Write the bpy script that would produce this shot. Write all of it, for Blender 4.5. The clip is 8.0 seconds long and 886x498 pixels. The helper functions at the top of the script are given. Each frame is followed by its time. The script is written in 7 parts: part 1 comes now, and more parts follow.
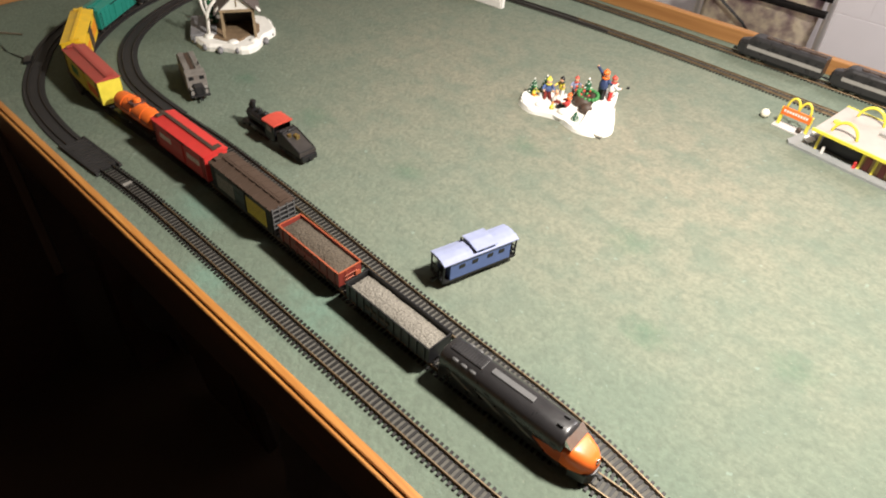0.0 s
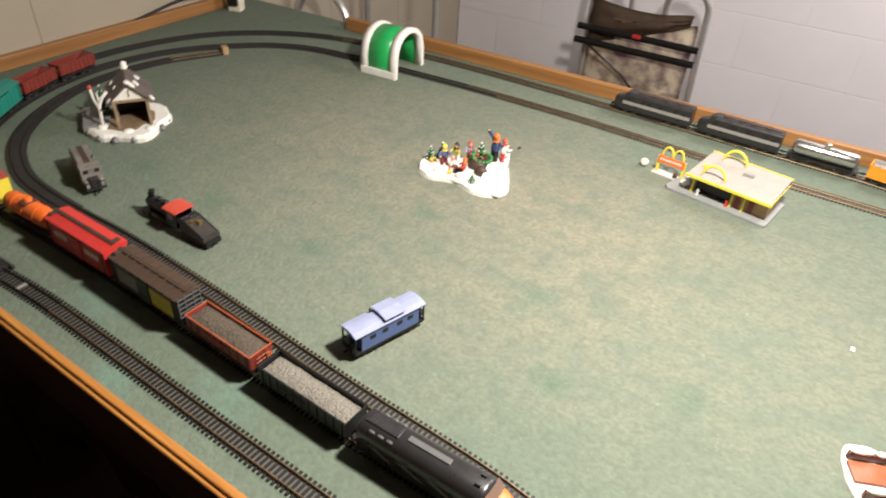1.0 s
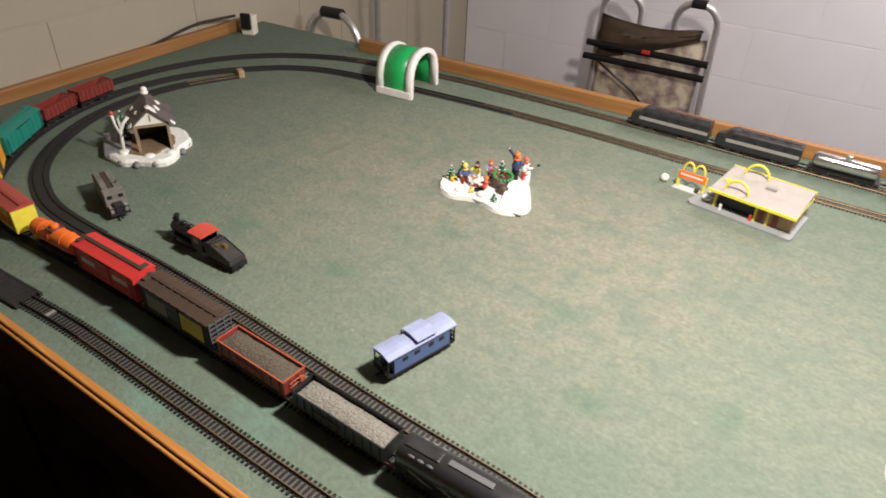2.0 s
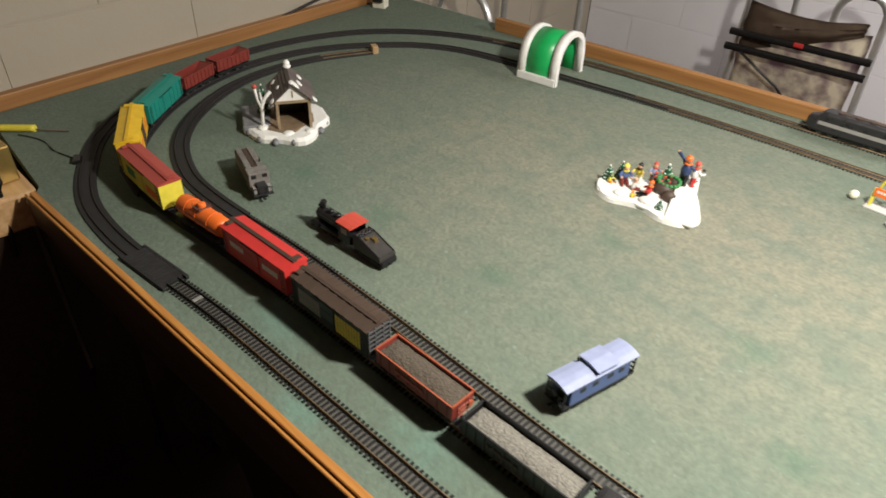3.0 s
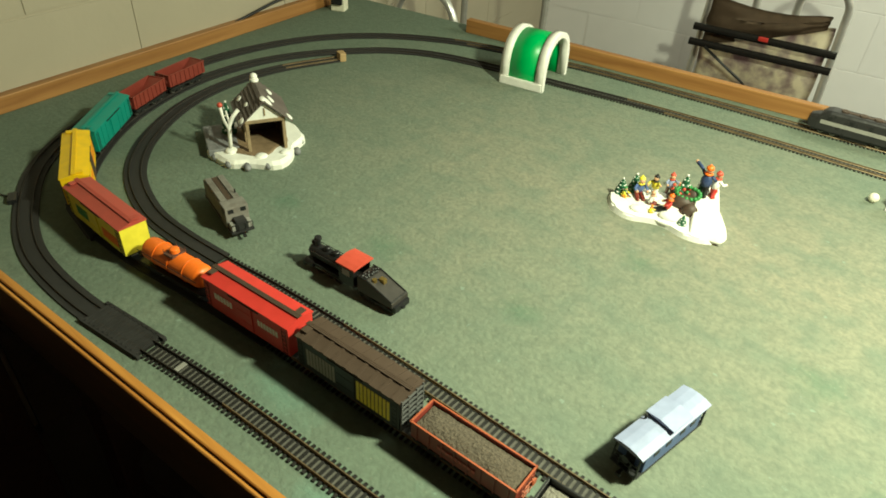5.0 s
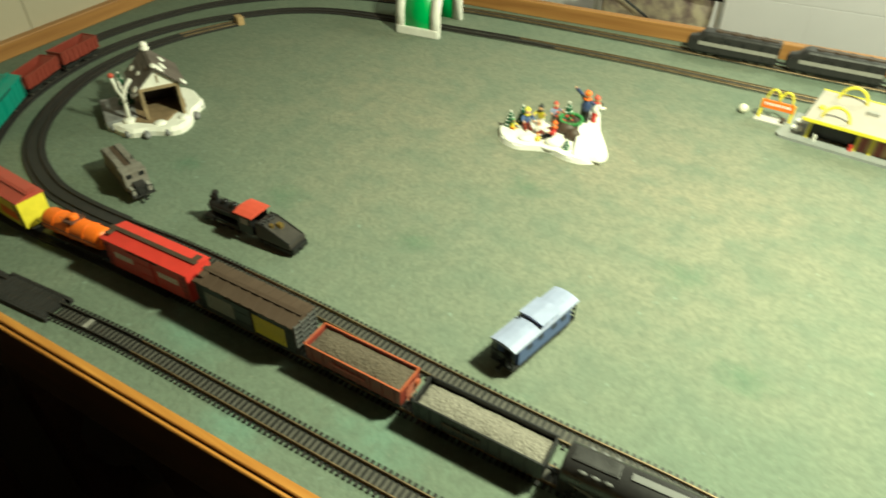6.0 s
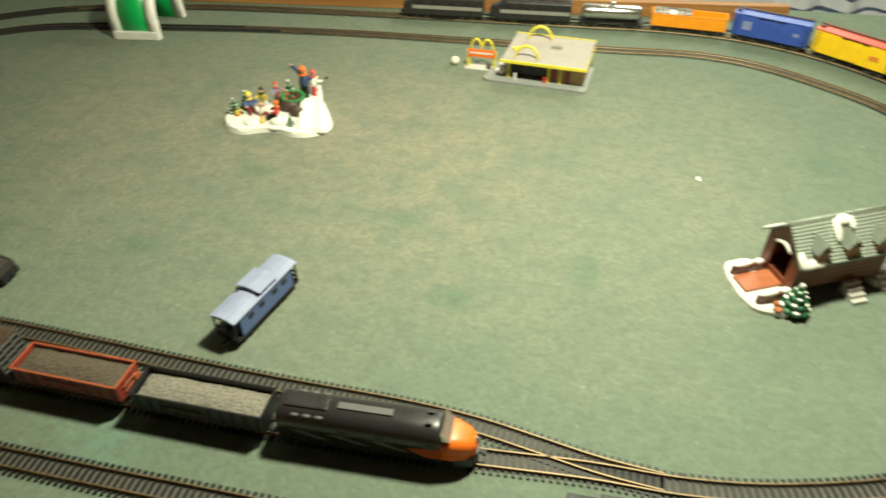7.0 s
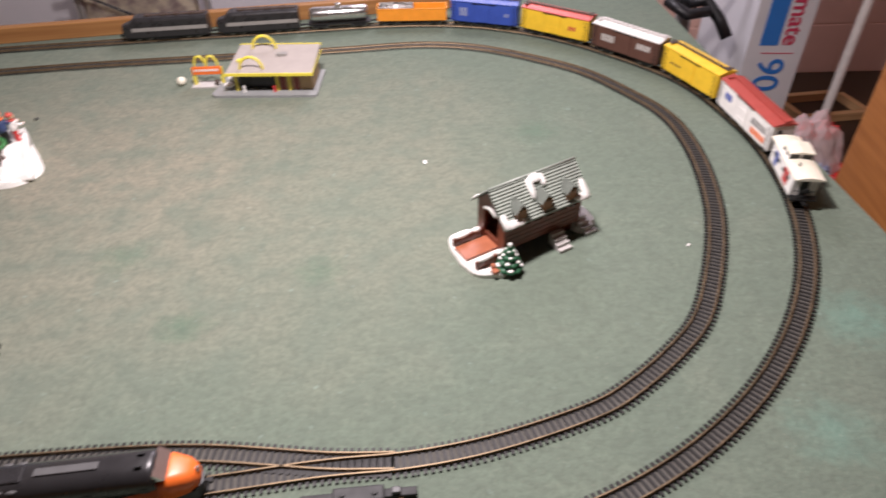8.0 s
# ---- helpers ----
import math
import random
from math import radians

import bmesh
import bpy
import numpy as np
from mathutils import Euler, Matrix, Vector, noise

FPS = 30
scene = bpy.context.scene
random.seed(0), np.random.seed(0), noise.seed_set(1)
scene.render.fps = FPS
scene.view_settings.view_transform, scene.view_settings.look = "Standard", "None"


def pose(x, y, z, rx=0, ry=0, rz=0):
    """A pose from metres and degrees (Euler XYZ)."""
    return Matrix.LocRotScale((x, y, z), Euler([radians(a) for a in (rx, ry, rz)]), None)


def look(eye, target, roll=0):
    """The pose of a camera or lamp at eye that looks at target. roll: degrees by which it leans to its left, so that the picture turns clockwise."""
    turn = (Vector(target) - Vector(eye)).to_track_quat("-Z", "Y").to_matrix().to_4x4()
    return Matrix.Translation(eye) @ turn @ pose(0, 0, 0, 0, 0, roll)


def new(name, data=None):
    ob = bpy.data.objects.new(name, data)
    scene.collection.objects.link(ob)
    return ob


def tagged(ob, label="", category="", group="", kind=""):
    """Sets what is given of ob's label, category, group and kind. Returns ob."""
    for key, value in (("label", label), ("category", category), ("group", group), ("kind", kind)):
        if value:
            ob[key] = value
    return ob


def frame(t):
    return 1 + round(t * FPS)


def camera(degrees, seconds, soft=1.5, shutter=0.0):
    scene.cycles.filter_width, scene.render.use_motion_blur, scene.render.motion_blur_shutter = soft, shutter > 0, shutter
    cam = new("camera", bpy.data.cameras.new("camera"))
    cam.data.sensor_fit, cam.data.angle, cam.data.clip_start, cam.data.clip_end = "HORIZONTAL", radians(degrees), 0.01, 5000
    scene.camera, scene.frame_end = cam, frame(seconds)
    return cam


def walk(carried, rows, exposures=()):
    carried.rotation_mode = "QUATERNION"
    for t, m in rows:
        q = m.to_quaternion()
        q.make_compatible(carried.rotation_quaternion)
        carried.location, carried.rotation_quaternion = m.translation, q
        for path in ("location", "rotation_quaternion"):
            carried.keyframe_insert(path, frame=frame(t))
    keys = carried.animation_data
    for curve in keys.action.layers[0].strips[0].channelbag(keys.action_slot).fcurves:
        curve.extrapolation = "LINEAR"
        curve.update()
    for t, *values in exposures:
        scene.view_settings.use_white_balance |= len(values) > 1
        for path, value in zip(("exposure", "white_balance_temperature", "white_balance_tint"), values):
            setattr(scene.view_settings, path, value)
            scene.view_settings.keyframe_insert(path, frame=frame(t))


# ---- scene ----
cam = camera(67.2, 8.0, soft=1.7, shutter=0.4)
PATH = [
    (0, (0.169, 0.177, 0.563), (-0.897, 1.237, -0.756), 4.3),
    (0.5, (0.174, 0.178, 0.581), (-0.882, 1.333, -0.665), 3.7),
    (1, (0.191, 0.182, 0.594), (-0.786, 1.471, -0.582), 3.8),
    (1.2, (0.192, 0.181, 0.597), (-0.775, 1.501, -0.553), 2.8),
    (2.3, (0.126, 0.163, 0.591), (-0.924, 1.435, -0.54), 2.2),
    (2.5, (0.093, 0.166, 0.582), (-1.004, 1.359, -0.59), 1.4),
    (3, (0.007, 0.153, 0.568), (-1.131, 1.281, -0.628), 2.7),
    (3.5, (-0.096, 0.153, 0.541), (-1.228, 1.287, -0.655), 2.8),
    (4, (-0.153, 0.162, 0.54), (-1.257, 1.335, -0.646), 3.4),
    (4.2, (-0.161, 0.173, 0.54), (-1.228, 1.385, -0.64), 3.7),
    (5.3, (-0.126, 0.173, 0.533), (-1.124, 1.418, -0.673), 3.0),
    (5.5, (-0.109, 0.171, 0.535), (-1.098, 1.389, -0.704), 1.6),
    (6, (-0.04, 0.171, 0.538), (-0.908, 1.448, -0.733), 0.4),
    (6.5, (0.042, 0.179, 0.537), (-0.622, 1.534, -0.776), -0.3),
    (7, (0.117, 0.191, 0.537), (-0.335, 1.646, -0.759), -1.3),
    (7.5, (0.192, 0.2, 0.528), (-0.048, 1.69, -0.784), -2.4),
    (8, (0.251, 0.206, 0.531), (0.259, 1.735, -0.759), -1.3),
]

EXPOSURES = [(0.0, 0.97, 6100, 12), (1.2, 0.85, 6150, 12), (2.5, 0.66, 5900, 13), (3.5, 0.86, 6000, 3), (4.2, 1.02, 6050, 4), (5.3, 1.00, 7000, -30),
             (6.5, 0.86, 6850, -19), (7.0, 0.60, 6850, -13), (7.5, 0.44, 6950, -11), (7.75, 0.38, 6100, 14), (8.0, 0.37, 5850, 26)]
walk(cam, [(t, look(eye, target, roll)) for t, eye, target, roll in PATH], EXPOSURES)

# ---- light: one bright lamp over the layout, an added fill light for the walls ----
world = bpy.data.worlds.new("world")
world.use_nodes = True
world.node_tree.nodes["Background"].inputs["Color"].default_value = (1.0, 0.93, 0.82, 1)
world.node_tree.nodes["Background"].inputs["Strength"].default_value = 0.018
scene.world = world


def lamp(name, kind, place, energy, colour, size):
    data = bpy.data.lights.new(name, kind)
    data.energy, data.color = energy, colour
    if kind == "AREA":
        data.shape, data.size = "DISK", size
    else:
        data.shadow_soft_size = size
    ob = new(name, data)
    ob.location = place
    return ob


shade = lamp("layout_lamp", "SPOT", (0.14, 0.83, 0.86), 53.0, (1.0, 0.90, 0.76), 0.05)
shade.data.spot_size, shade.data.spot_blend = radians(180), 0.70
# fill light added without a known source, brightens the back walls
lamp("wall_fill", "POINT", (0.35, 2.10, 0.88), 29.0, (1.0, 0.92, 0.86), 0.30)


# ---- materials ----
def material(name, colour, rough=0.6, metal=0.0, vary=0.15, scale=30.0, bump=0.0, bump_scale=200.0, second=None,
             second_scale=6.0, second_amount=0.5, rand=0.0, coat=0.0):
    mat = bpy.data.materials.new(name)
    mat.use_nodes = True
    nt = mat.node_tree
    bsdf = nt.nodes["Principled BSDF"]
    bsdf.inputs["Roughness"].default_value = rough
    bsdf.inputs["Metallic"].default_value = metal
    bsdf.inputs["Coat Weight"].default_value = coat
    co = nt.nodes.new("ShaderNodeTexCoord")
    base = nt.nodes.new("ShaderNodeRGB")
    base.outputs[0].default_value = (*colour, 1)
    out = base.outputs[0]
    if second:
        n = nt.nodes.new("ShaderNodeTexNoise")
        n.inputs["Scale"].default_value, n.inputs["Detail"].default_value = second_scale, 5
        nt.links.new(co.outputs["Object"], n.inputs["Vector"])
        ramp = nt.nodes.new("ShaderNodeValToRGB")
        ramp.color_ramp.elements[0].position, ramp.color_ramp.elements[1].position = 0.42, 0.68
        ramp.color_ramp.elements[1].color = (second_amount,) * 3 + (1,)
        nt.links.new(n.outputs["Fac"], ramp.inputs["Fac"])
        mix = nt.nodes.new("ShaderNodeMix")
        mix.data_type = "RGBA"
        mix.inputs["B"].default_value = (*second, 1)
        nt.links.new(ramp.outputs["Color"], mix.inputs["Factor"])
        nt.links.new(out, mix.inputs["A"])
        out = mix.outputs["Result"]
    if vary:
        n = nt.nodes.new("ShaderNodeTexNoise")
        n.inputs["Scale"].default_value, n.inputs["Detail"].default_value = scale, 6
        nt.links.new(co.outputs["Object"], n.inputs["Vector"])
        mr = nt.nodes.new("ShaderNodeMapRange")
        mr.inputs["From Min"].default_value, mr.inputs["From Max"].default_value = 0.25, 0.75
        mr.inputs["To Min"].default_value, mr.inputs["To Max"].default_value = 1 - vary, 1 + vary
        nt.links.new(n.outputs["Fac"], mr.inputs["Value"])
        hsv = nt.nodes.new("ShaderNodeHueSaturation")
        nt.links.new(mr.outputs["Result"], hsv.inputs["Value"])
        nt.links.new(out, hsv.inputs["Color"])
        out = hsv.outputs["Color"]
        rr = nt.nodes.new("ShaderNodeMapRange")
        rr.inputs["To Min"].default_value, rr.inputs["To Max"].default_value = max(0.03, rough - 0.12), min(1, rough + 0.12)
        nt.links.new(n.outputs["Fac"], rr.inputs["Value"])
        nt.links.new(rr.outputs["Result"], bsdf.inputs["Roughness"])
    if rand:
        info = nt.nodes.new("ShaderNodeObjectInfo")
        mr = nt.nodes.new("ShaderNodeMapRange")
        mr.inputs["To Min"].default_value, mr.inputs["To Max"].default_value = 1 - rand, 1 + rand
        nt.links.new(info.outputs["Random"], mr.inputs["Value"])
        hsv = nt.nodes.new("ShaderNodeHueSaturation")
        nt.links.new(mr.outputs["Result"], hsv.inputs["Value"])
        nt.links.new(out, hsv.inputs["Color"])
        out = hsv.outputs["Color"]
    nt.links.new(out, bsdf.inputs["Base Color"])
    if bump:
        n = nt.nodes.new("ShaderNodeTexNoise")
        n.inputs["Scale"].default_value, n.inputs["Detail"].default_value = bump_scale, 4
        nt.links.new(co.outputs["Object"], n.inputs["Vector"])
        b = nt.nodes.new("ShaderNodeBump")
        b.inputs["Strength"].default_value, b.inputs["Distance"].default_value = bump, 0.002
        nt.links.new(n.outputs["Fac"], b.inputs["Height"])
        nt.links.new(b.outputs["Normal"], bsdf.inputs["Normal"])
    return mat


def wood_material(name, light, dark, axis="X", rough=0.45):
    mat = bpy.data.materials.new(name)
    mat.use_nodes = True
    nt = mat.node_tree
    bsdf = nt.nodes["Principled BSDF"]
    co = nt.nodes.new("ShaderNodeTexCoord")
    mp = nt.nodes.new("ShaderNodeMapping")
    mp.inputs["Scale"].default_value = (4, 90, 90) if axis == "X" else (90, 4, 90)
    nt.links.new(co.outputs["Object"], mp.inputs["Vector"])
    n = nt.nodes.new("ShaderNodeTexNoise")
    n.inputs["Scale"].default_value, n.inputs["Detail"].default_value, n.inputs["Distortion"].default_value = 1.0, 6, 0.6
    nt.links.new(mp.outputs["Vector"], n.inputs["Vector"])
    ramp = nt.nodes.new("ShaderNodeValToRGB")
    ramp.color_ramp.elements[0].position, ramp.color_ramp.elements[1].position = 0.3, 0.7
    ramp.color_ramp.elements[0].color, ramp.color_ramp.elements[1].color = (*dark, 1), (*light, 1)
    nt.links.new(n.outputs["Fac"], ramp.inputs["Fac"])
    nt.links.new(ramp.outputs["Color"], bsdf.inputs["Base Color"])
    bsdf.inputs["Roughness"].default_value = rough
    b = nt.nodes.new("ShaderNodeBump")
    b.inputs["Strength"].default_value, b.inputs["Distance"].default_value = 0.15, 0.001
    nt.links.new(n.outputs["Fac"], b.inputs["Height"])
    nt.links.new(b.outputs["Normal"], bsdf.inputs["Normal"])
    return mat


def felt_material():
    mat = bpy.data.materials.new("green_felt")
    mat.use_nodes = True
    nt = mat.node_tree
    bsdf = nt.nodes["Principled BSDF"]
    bsdf.inputs["Roughness"].default_value = 0.95
    bsdf.inputs["Specular IOR Level"].default_value = 0.15
    co = nt.nodes.new("ShaderNodeTexCoord")

    def noise_at(scale, detail, lo, hi, stretch=(1, 1, 1)):
        mp = nt.nodes.new("ShaderNodeMapping")
        mp.inputs["Scale"].default_value = stretch
        nt.links.new(co.outputs["Object"], mp.inputs["Vector"])
        n = nt.nodes.new("ShaderNodeTexNoise")
        n.inputs["Scale"].default_value, n.inputs["Detail"].default_value = scale, detail
        nt.links.new(mp.outputs["Vector"], n.inputs["Vector"])
        r = nt.nodes.new("ShaderNodeMapRange")
        r.inputs["From Min"].default_value, r.inputs["From Max"].default_value = lo, hi
        nt.links.new(n.outputs["Fac"], r.inputs["Value"])
        return n, r

    def mixed(a, b, fac, amount):
        m = nt.nodes.new("ShaderNodeMath")
        m.operation = "MULTIPLY"
        m.inputs[1].default_value = amount
        nt.links.new(fac, m.inputs[0])
        x = nt.nodes.new("ShaderNodeMix")
        x.data_type = "RGBA"
        nt.links.new(m.outputs[0], x.inputs["Factor"])
        if hasattr(a, "links"):
            nt.links.new(a, x.inputs["A"])
        else:
            x.inputs["A"].default_value = (*a, 1)
        x.inputs["B"].default_value = (*b, 1)
        return x.outputs["Result"]

    def math_node(op, a, b=None, clamp=False):
        m = nt.nodes.new("ShaderNodeMath")
        m.operation, m.use_clamp = op, clamp
        for k, v in enumerate((a, b)):
            if v is None:
                continue
            if hasattr(v, "links"):
                nt.links.new(v, m.inputs[k])
            else:
                m.inputs[k].default_value = v
        return m.outputs[0]

    def distance_to(x, y, sx, sy):
        """Distance on the felt from a point, in units of sx and sy."""
        mp = nt.nodes.new("ShaderNodeMapping")
        mp.inputs["Location"].default_value, mp.inputs["Scale"].default_value = (-x / sx, -y / sy, 0), (1 / sx, 1 / sy, 0)
        nt.links.new(co.outputs["Object"], mp.inputs["Vector"])
        ln = nt.nodes.new("ShaderNodeVectorMath")
        ln.operation = "LENGTH"
        nt.links.new(mp.outputs["Vector"], ln.inputs[0])
        return ln.outputs["Value"]

    big, rbig = noise_at(3.0, 4, 0.30, 0.70)
    mid, rmid = noise_at(11, 5, 0.56, 0.72)
    fine, rfine = noise_at(150, 6, 0.36, 0.64)
    speck, rspeck = noise_at(260, 2, 0.64, 0.72)
    blot, rblot = noise_at(21, 5, 0.44, 0.66)
    cloud, rcloud = noise_at(7.5, 4, 0.50, 0.68)
    fleck, rfleck = noise_at(85, 3, 0.68, 0.75)
    clump, rclump = noise_at(60, 3, 0.45, 0.62)
    ragged, rragged = noise_at(55, 5, 0.2, 0.8)
    # paler and more beige in the middle of the cloth, greener towards the edges
    pale_oval = math_node("SUBTRACT", 1.35, math_node("ADD", distance_to(-0.38, 1.02, 0.80, 0.46), math_node("MULTIPLY", rbig.outputs["Result"], 0.45)), True)
    c = mixed(FELT, FELT_PALE, pale_oval, 0.85)
    c = mixed(c, FELT_DUST, rmid.outputs["Result"], 0.10)
    c = mixed(c, FELT_DARK, rfine.outputs["Result"], 0.40)
    c = mixed(c, FELT_BLOT, rblot.outputs["Result"], 0.55)
    c = mixed(c, FELT_SHADE, rcloud.outputs["Result"], 0.30)
    # round damp stains and patches of the old brighter dye
    for x, y, r, amount, tint in FELT_STAINS:
        spot = math_node("SUBTRACT", 1.55, math_node("ADD", distance_to(x, y, r, r * 0.85), math_node("MULTIPLY", rragged.outputs["Result"], 0.9)), True)
        c = mixed(c, tint, spot, amount)
    c = mixed(c, FELT_DUST, rspeck.outputs["Result"], 0.20)
    c = mixed(c, FELT_DARK, rclump.outputs["Result"], 0.24)
    c = mixed(c, FELT_FLECK, rfleck.outputs["Result"], 0.30)
    nt.links.new(c, bsdf.inputs["Base Color"])
    b = nt.nodes.new("ShaderNodeBump")
    b.inputs["Strength"].default_value, b.inputs["Distance"].default_value = 0.75, 0.002
    nt.links.new(fine.outputs["Fac"], b.inputs["Height"])
    nt.links.new(b.outputs["Normal"], bsdf.inputs["Normal"])
    return mat


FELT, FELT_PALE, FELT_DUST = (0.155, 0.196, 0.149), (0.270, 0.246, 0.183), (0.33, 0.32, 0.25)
FELT_BLOT, FELT_FLECK = (0.138, 0.172, 0.134), (0.28, 0.38, 0.33)
FELT_SHADE = (0.120, 0.158, 0.122)
FELT_DARK, FELT_STAIN, FELT_TEAL = (0.100, 0.118, 0.094), (0.072, 0.140, 0.094), (0.150, 0.300, 0.240)
FELT_STAINS = [(-0.657, 0.682, 0.036, 0.48, FELT_STAIN), (-0.448, 0.704, 0.032, 0.45, FELT_STAIN), (-0.387, 0.896, 0.034, 0.42, FELT_STAIN),
               (-0.034, 0.716, 0.034, 0.52, FELT_STAIN), (0.105, 0.802, 0.036, 0.42, FELT_STAIN), (-0.836, 0.660, 0.030, 0.45, FELT_STAIN),
               (-0.142, 0.835, 0.040, 0.40, FELT_STAIN), (0.400, 1.115, 0.045, 0.35, FELT_STAIN),
               (0.700, 0.700, 0.055, 0.40, FELT_TEAL), (0.610, 0.560, 0.050, 0.35, FELT_TEAL), (-0.550, 0.435, 0.060, 0.30, FELT_TEAL),
               (-0.300, 0.450, 0.065, 0.30, FELT_TEAL), (-0.420, 0.373, 0.045, 0.35, FELT_TEAL), (-0.220, 0.522, 0.050, 0.25, FELT_TEAL)]
felt = felt_material()
oak = wood_material("oak_trim", (0.56, 0.265, 0.062), (0.34, 0.135, 0.028))
oak_board = wood_material("oak_board", (0.37, 0.185, 0.062), (0.24, 0.105, 0.032))
pine = wood_material("pine", (0.62, 0.40, 0.20), (0.45, 0.26, 0.11))
# low wood tones that take in the shade of the unlit table front
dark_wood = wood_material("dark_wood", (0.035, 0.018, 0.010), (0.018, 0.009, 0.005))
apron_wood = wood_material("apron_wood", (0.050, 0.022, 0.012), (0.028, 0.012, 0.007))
wall_white = material("white_paint", (0.81, 0.785, 0.80), 0.55, vary=0.04, scale=5, bump=0.25, bump_scale=60)
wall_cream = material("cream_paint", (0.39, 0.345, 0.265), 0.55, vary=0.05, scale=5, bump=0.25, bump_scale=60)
# unseen south wall, made dark to keep bounce light out of the shadows
wall_dim = material("dim_wall_brown", (0.16, 0.10, 0.06), 0.6, vary=0.15, scale=6)
wall_pink = material("pink_paint", (0.76, 0.50, 0.41), 0.6, vary=0.06, scale=6, bump=0.25, bump_scale=60)
# floor tone lowered too, for the shade under the table
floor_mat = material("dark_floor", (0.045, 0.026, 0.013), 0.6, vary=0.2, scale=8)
# unseen ceiling, toned down for the same weak bounce
ceil_mat = material("dim_ceiling", (0.14, 0.12, 0.10), 0.8, vary=0.05, scale=3)
tie_mat = material("black_plastic_tie", (0.011, 0.010, 0.009), 0.6, vary=0.3, scale=300, rand=0.25)
bed_mat = material("dusty_bed", (0.095, 0.090, 0.078), 0.9, vary=0.25, scale=160)
bed_dark = material("black_matte", (0.019, 0.018, 0.018), 0.75, vary=0.3, scale=120)
rail_mat = material("brass_rail", (0.20, 0.145, 0.085), 0.5, 0.65, vary=0.3, scale=90)
rail_dark = material("dark_rail", (0.026, 0.022, 0.019), 0.6, 0.2, vary=0.3, scale=120)


def plastic(name, colour, rough=0.42, vary=0.10):
    return material(name, colour, rough, vary=vary, scale=70, bump=0.05, bump_scale=300)


black = plastic("black_plastic", (0.011, 0.011, 0.012))
charcoal = plastic("charcoal_plastic", (0.024, 0.023, 0.024), 0.30)
truck_mat = plastic("truck_plastic", (0.008, 0.008, 0.008), 0.6)
steel = material("wheel_steel", (0.30, 0.28, 0.26), 0.35, 0.9)
orange = plastic("orange_plastic", (0.80, 0.16, 0.02))
amber = plastic("amber_plastic", (0.80, 0.30, 0.02))
red = plastic("red_plastic", (0.52, 0.035, 0.03))
dull_red = plastic("dull_red_plastic", (0.36, 0.06, 0.045))
rust_red = plastic("rust_red_plastic", (0.36, 0.085, 0.035), 0.55)
brick_red = plastic("brick_red_plastic", (0.50, 0.07, 0.045))
maroon = plastic("maroon_plastic", (0.20, 0.035, 0.025))
yellow = plastic("yellow_plastic", (0.78, 0.50, 0.02))
lemon = plastic("lemon_plastic", (0.72, 0.62, 0.06))
teal = plastic("teal_plastic", (0.02, 0.22, 0.17))
blue = plastic("blue_plastic", (0.035, 0.075, 0.36))
pale_blue = plastic("pale_blue_plastic", (0.27, 0.30, 0.44))
mid_blue = plastic("mid_blue_plastic", (0.085, 0.13, 0.30))
white = plastic("white_plastic", (0.78, 0.76, 0.72))
cream = plastic("cream_plastic", (0.78, 0.74, 0.60))
brown = plastic("brown_plastic", (0.10, 0.045, 0.032))
dark_brown = plastic("dark_brown_plastic", (0.06, 0.038, 0.026), 0.6)
grey = plastic("grey_plastic", (0.27, 0.26, 0.24))
light_grey = plastic("light_grey_plastic", (0.50, 0.48, 0.45))
dusty = plastic("dusty_grey_plastic", (0.085, 0.085, 0.085), 0.55)
silver = material("silver_plate", (0.75, 0.74, 0.72), 0.18, 0.95, vary=0.08, scale=60)
gravel_grey = material("gravel_grey", (0.20, 0.185, 0.155), 0.95, vary=0.45, scale=420, bump=1.0, bump_scale=420)
gravel_brown = material("gravel_brown", (0.088, 0.070, 0.050), 0.95, vary=0.45, scale=420, bump=1.0, bump_scale=420)
snow = material("painted_snow", (0.80, 0.79, 0.74), 0.5, vary=0.06, scale=60, bump=0.3, bump_scale=120)
glaze_brown = material("glazed_brown", (0.16, 0.045, 0.022), 0.35, vary=0.25, scale=120, bump=0.2, bump_scale=200)
glaze_path = material("glazed_path", (0.34, 0.11, 0.05), 0.45, vary=0.15, scale=120)
navy = plastic("navy_paint", (0.03, 0.05, 0.13), 0.5)
glaze_roof = material("glazed_grey_roof", (0.25, 0.28, 0.24), 0.4, vary=0.2, scale=120)
glaze_dormer = material("glazed_dormer", (0.30, 0.125, 0.042), 0.4, vary=0.3, scale=140)
glaze_dormer_roof = material("glazed_dormer_roof", (0.27, 0.30, 0.26), 0.4, vary=0.2, scale=120)
stone_grey = material("stone_grey", (0.20, 0.20, 0.21), 0.6, vary=0.3, scale=90, bump=0.3, bump_scale=150)
tan = material("tan_board", (0.42, 0.28, 0.14), 0.6, vary=0.15, scale=90)
pale_roof = material("pale_card_roof", (0.34, 0.305, 0.275), 0.75, vary=0.08, scale=60)
plate_grey = plastic("plate_grey_plastic", (0.25, 0.26, 0.255), 0.5)
fir = material("fir_green", (0.02, 0.10, 0.045), 0.5, vary=0.3, scale=120)
bright_green = material("bright_green_plastic", (0.02, 0.36, 0.085), 0.4, vary=0.12, scale=45, bump=0.15, bump_scale=70)
skin = plastic("skin_paint", (0.62, 0.36, 0.22))
chrome = material("chrome_tube", (0.72, 0.71, 0.69), 0.33, 0.7, vary=0.05)
brass = material("brass_plate", (0.52, 0.38, 0.13), 0.32, 0.9, vary=0.15, scale=40)
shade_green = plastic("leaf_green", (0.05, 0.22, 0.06))


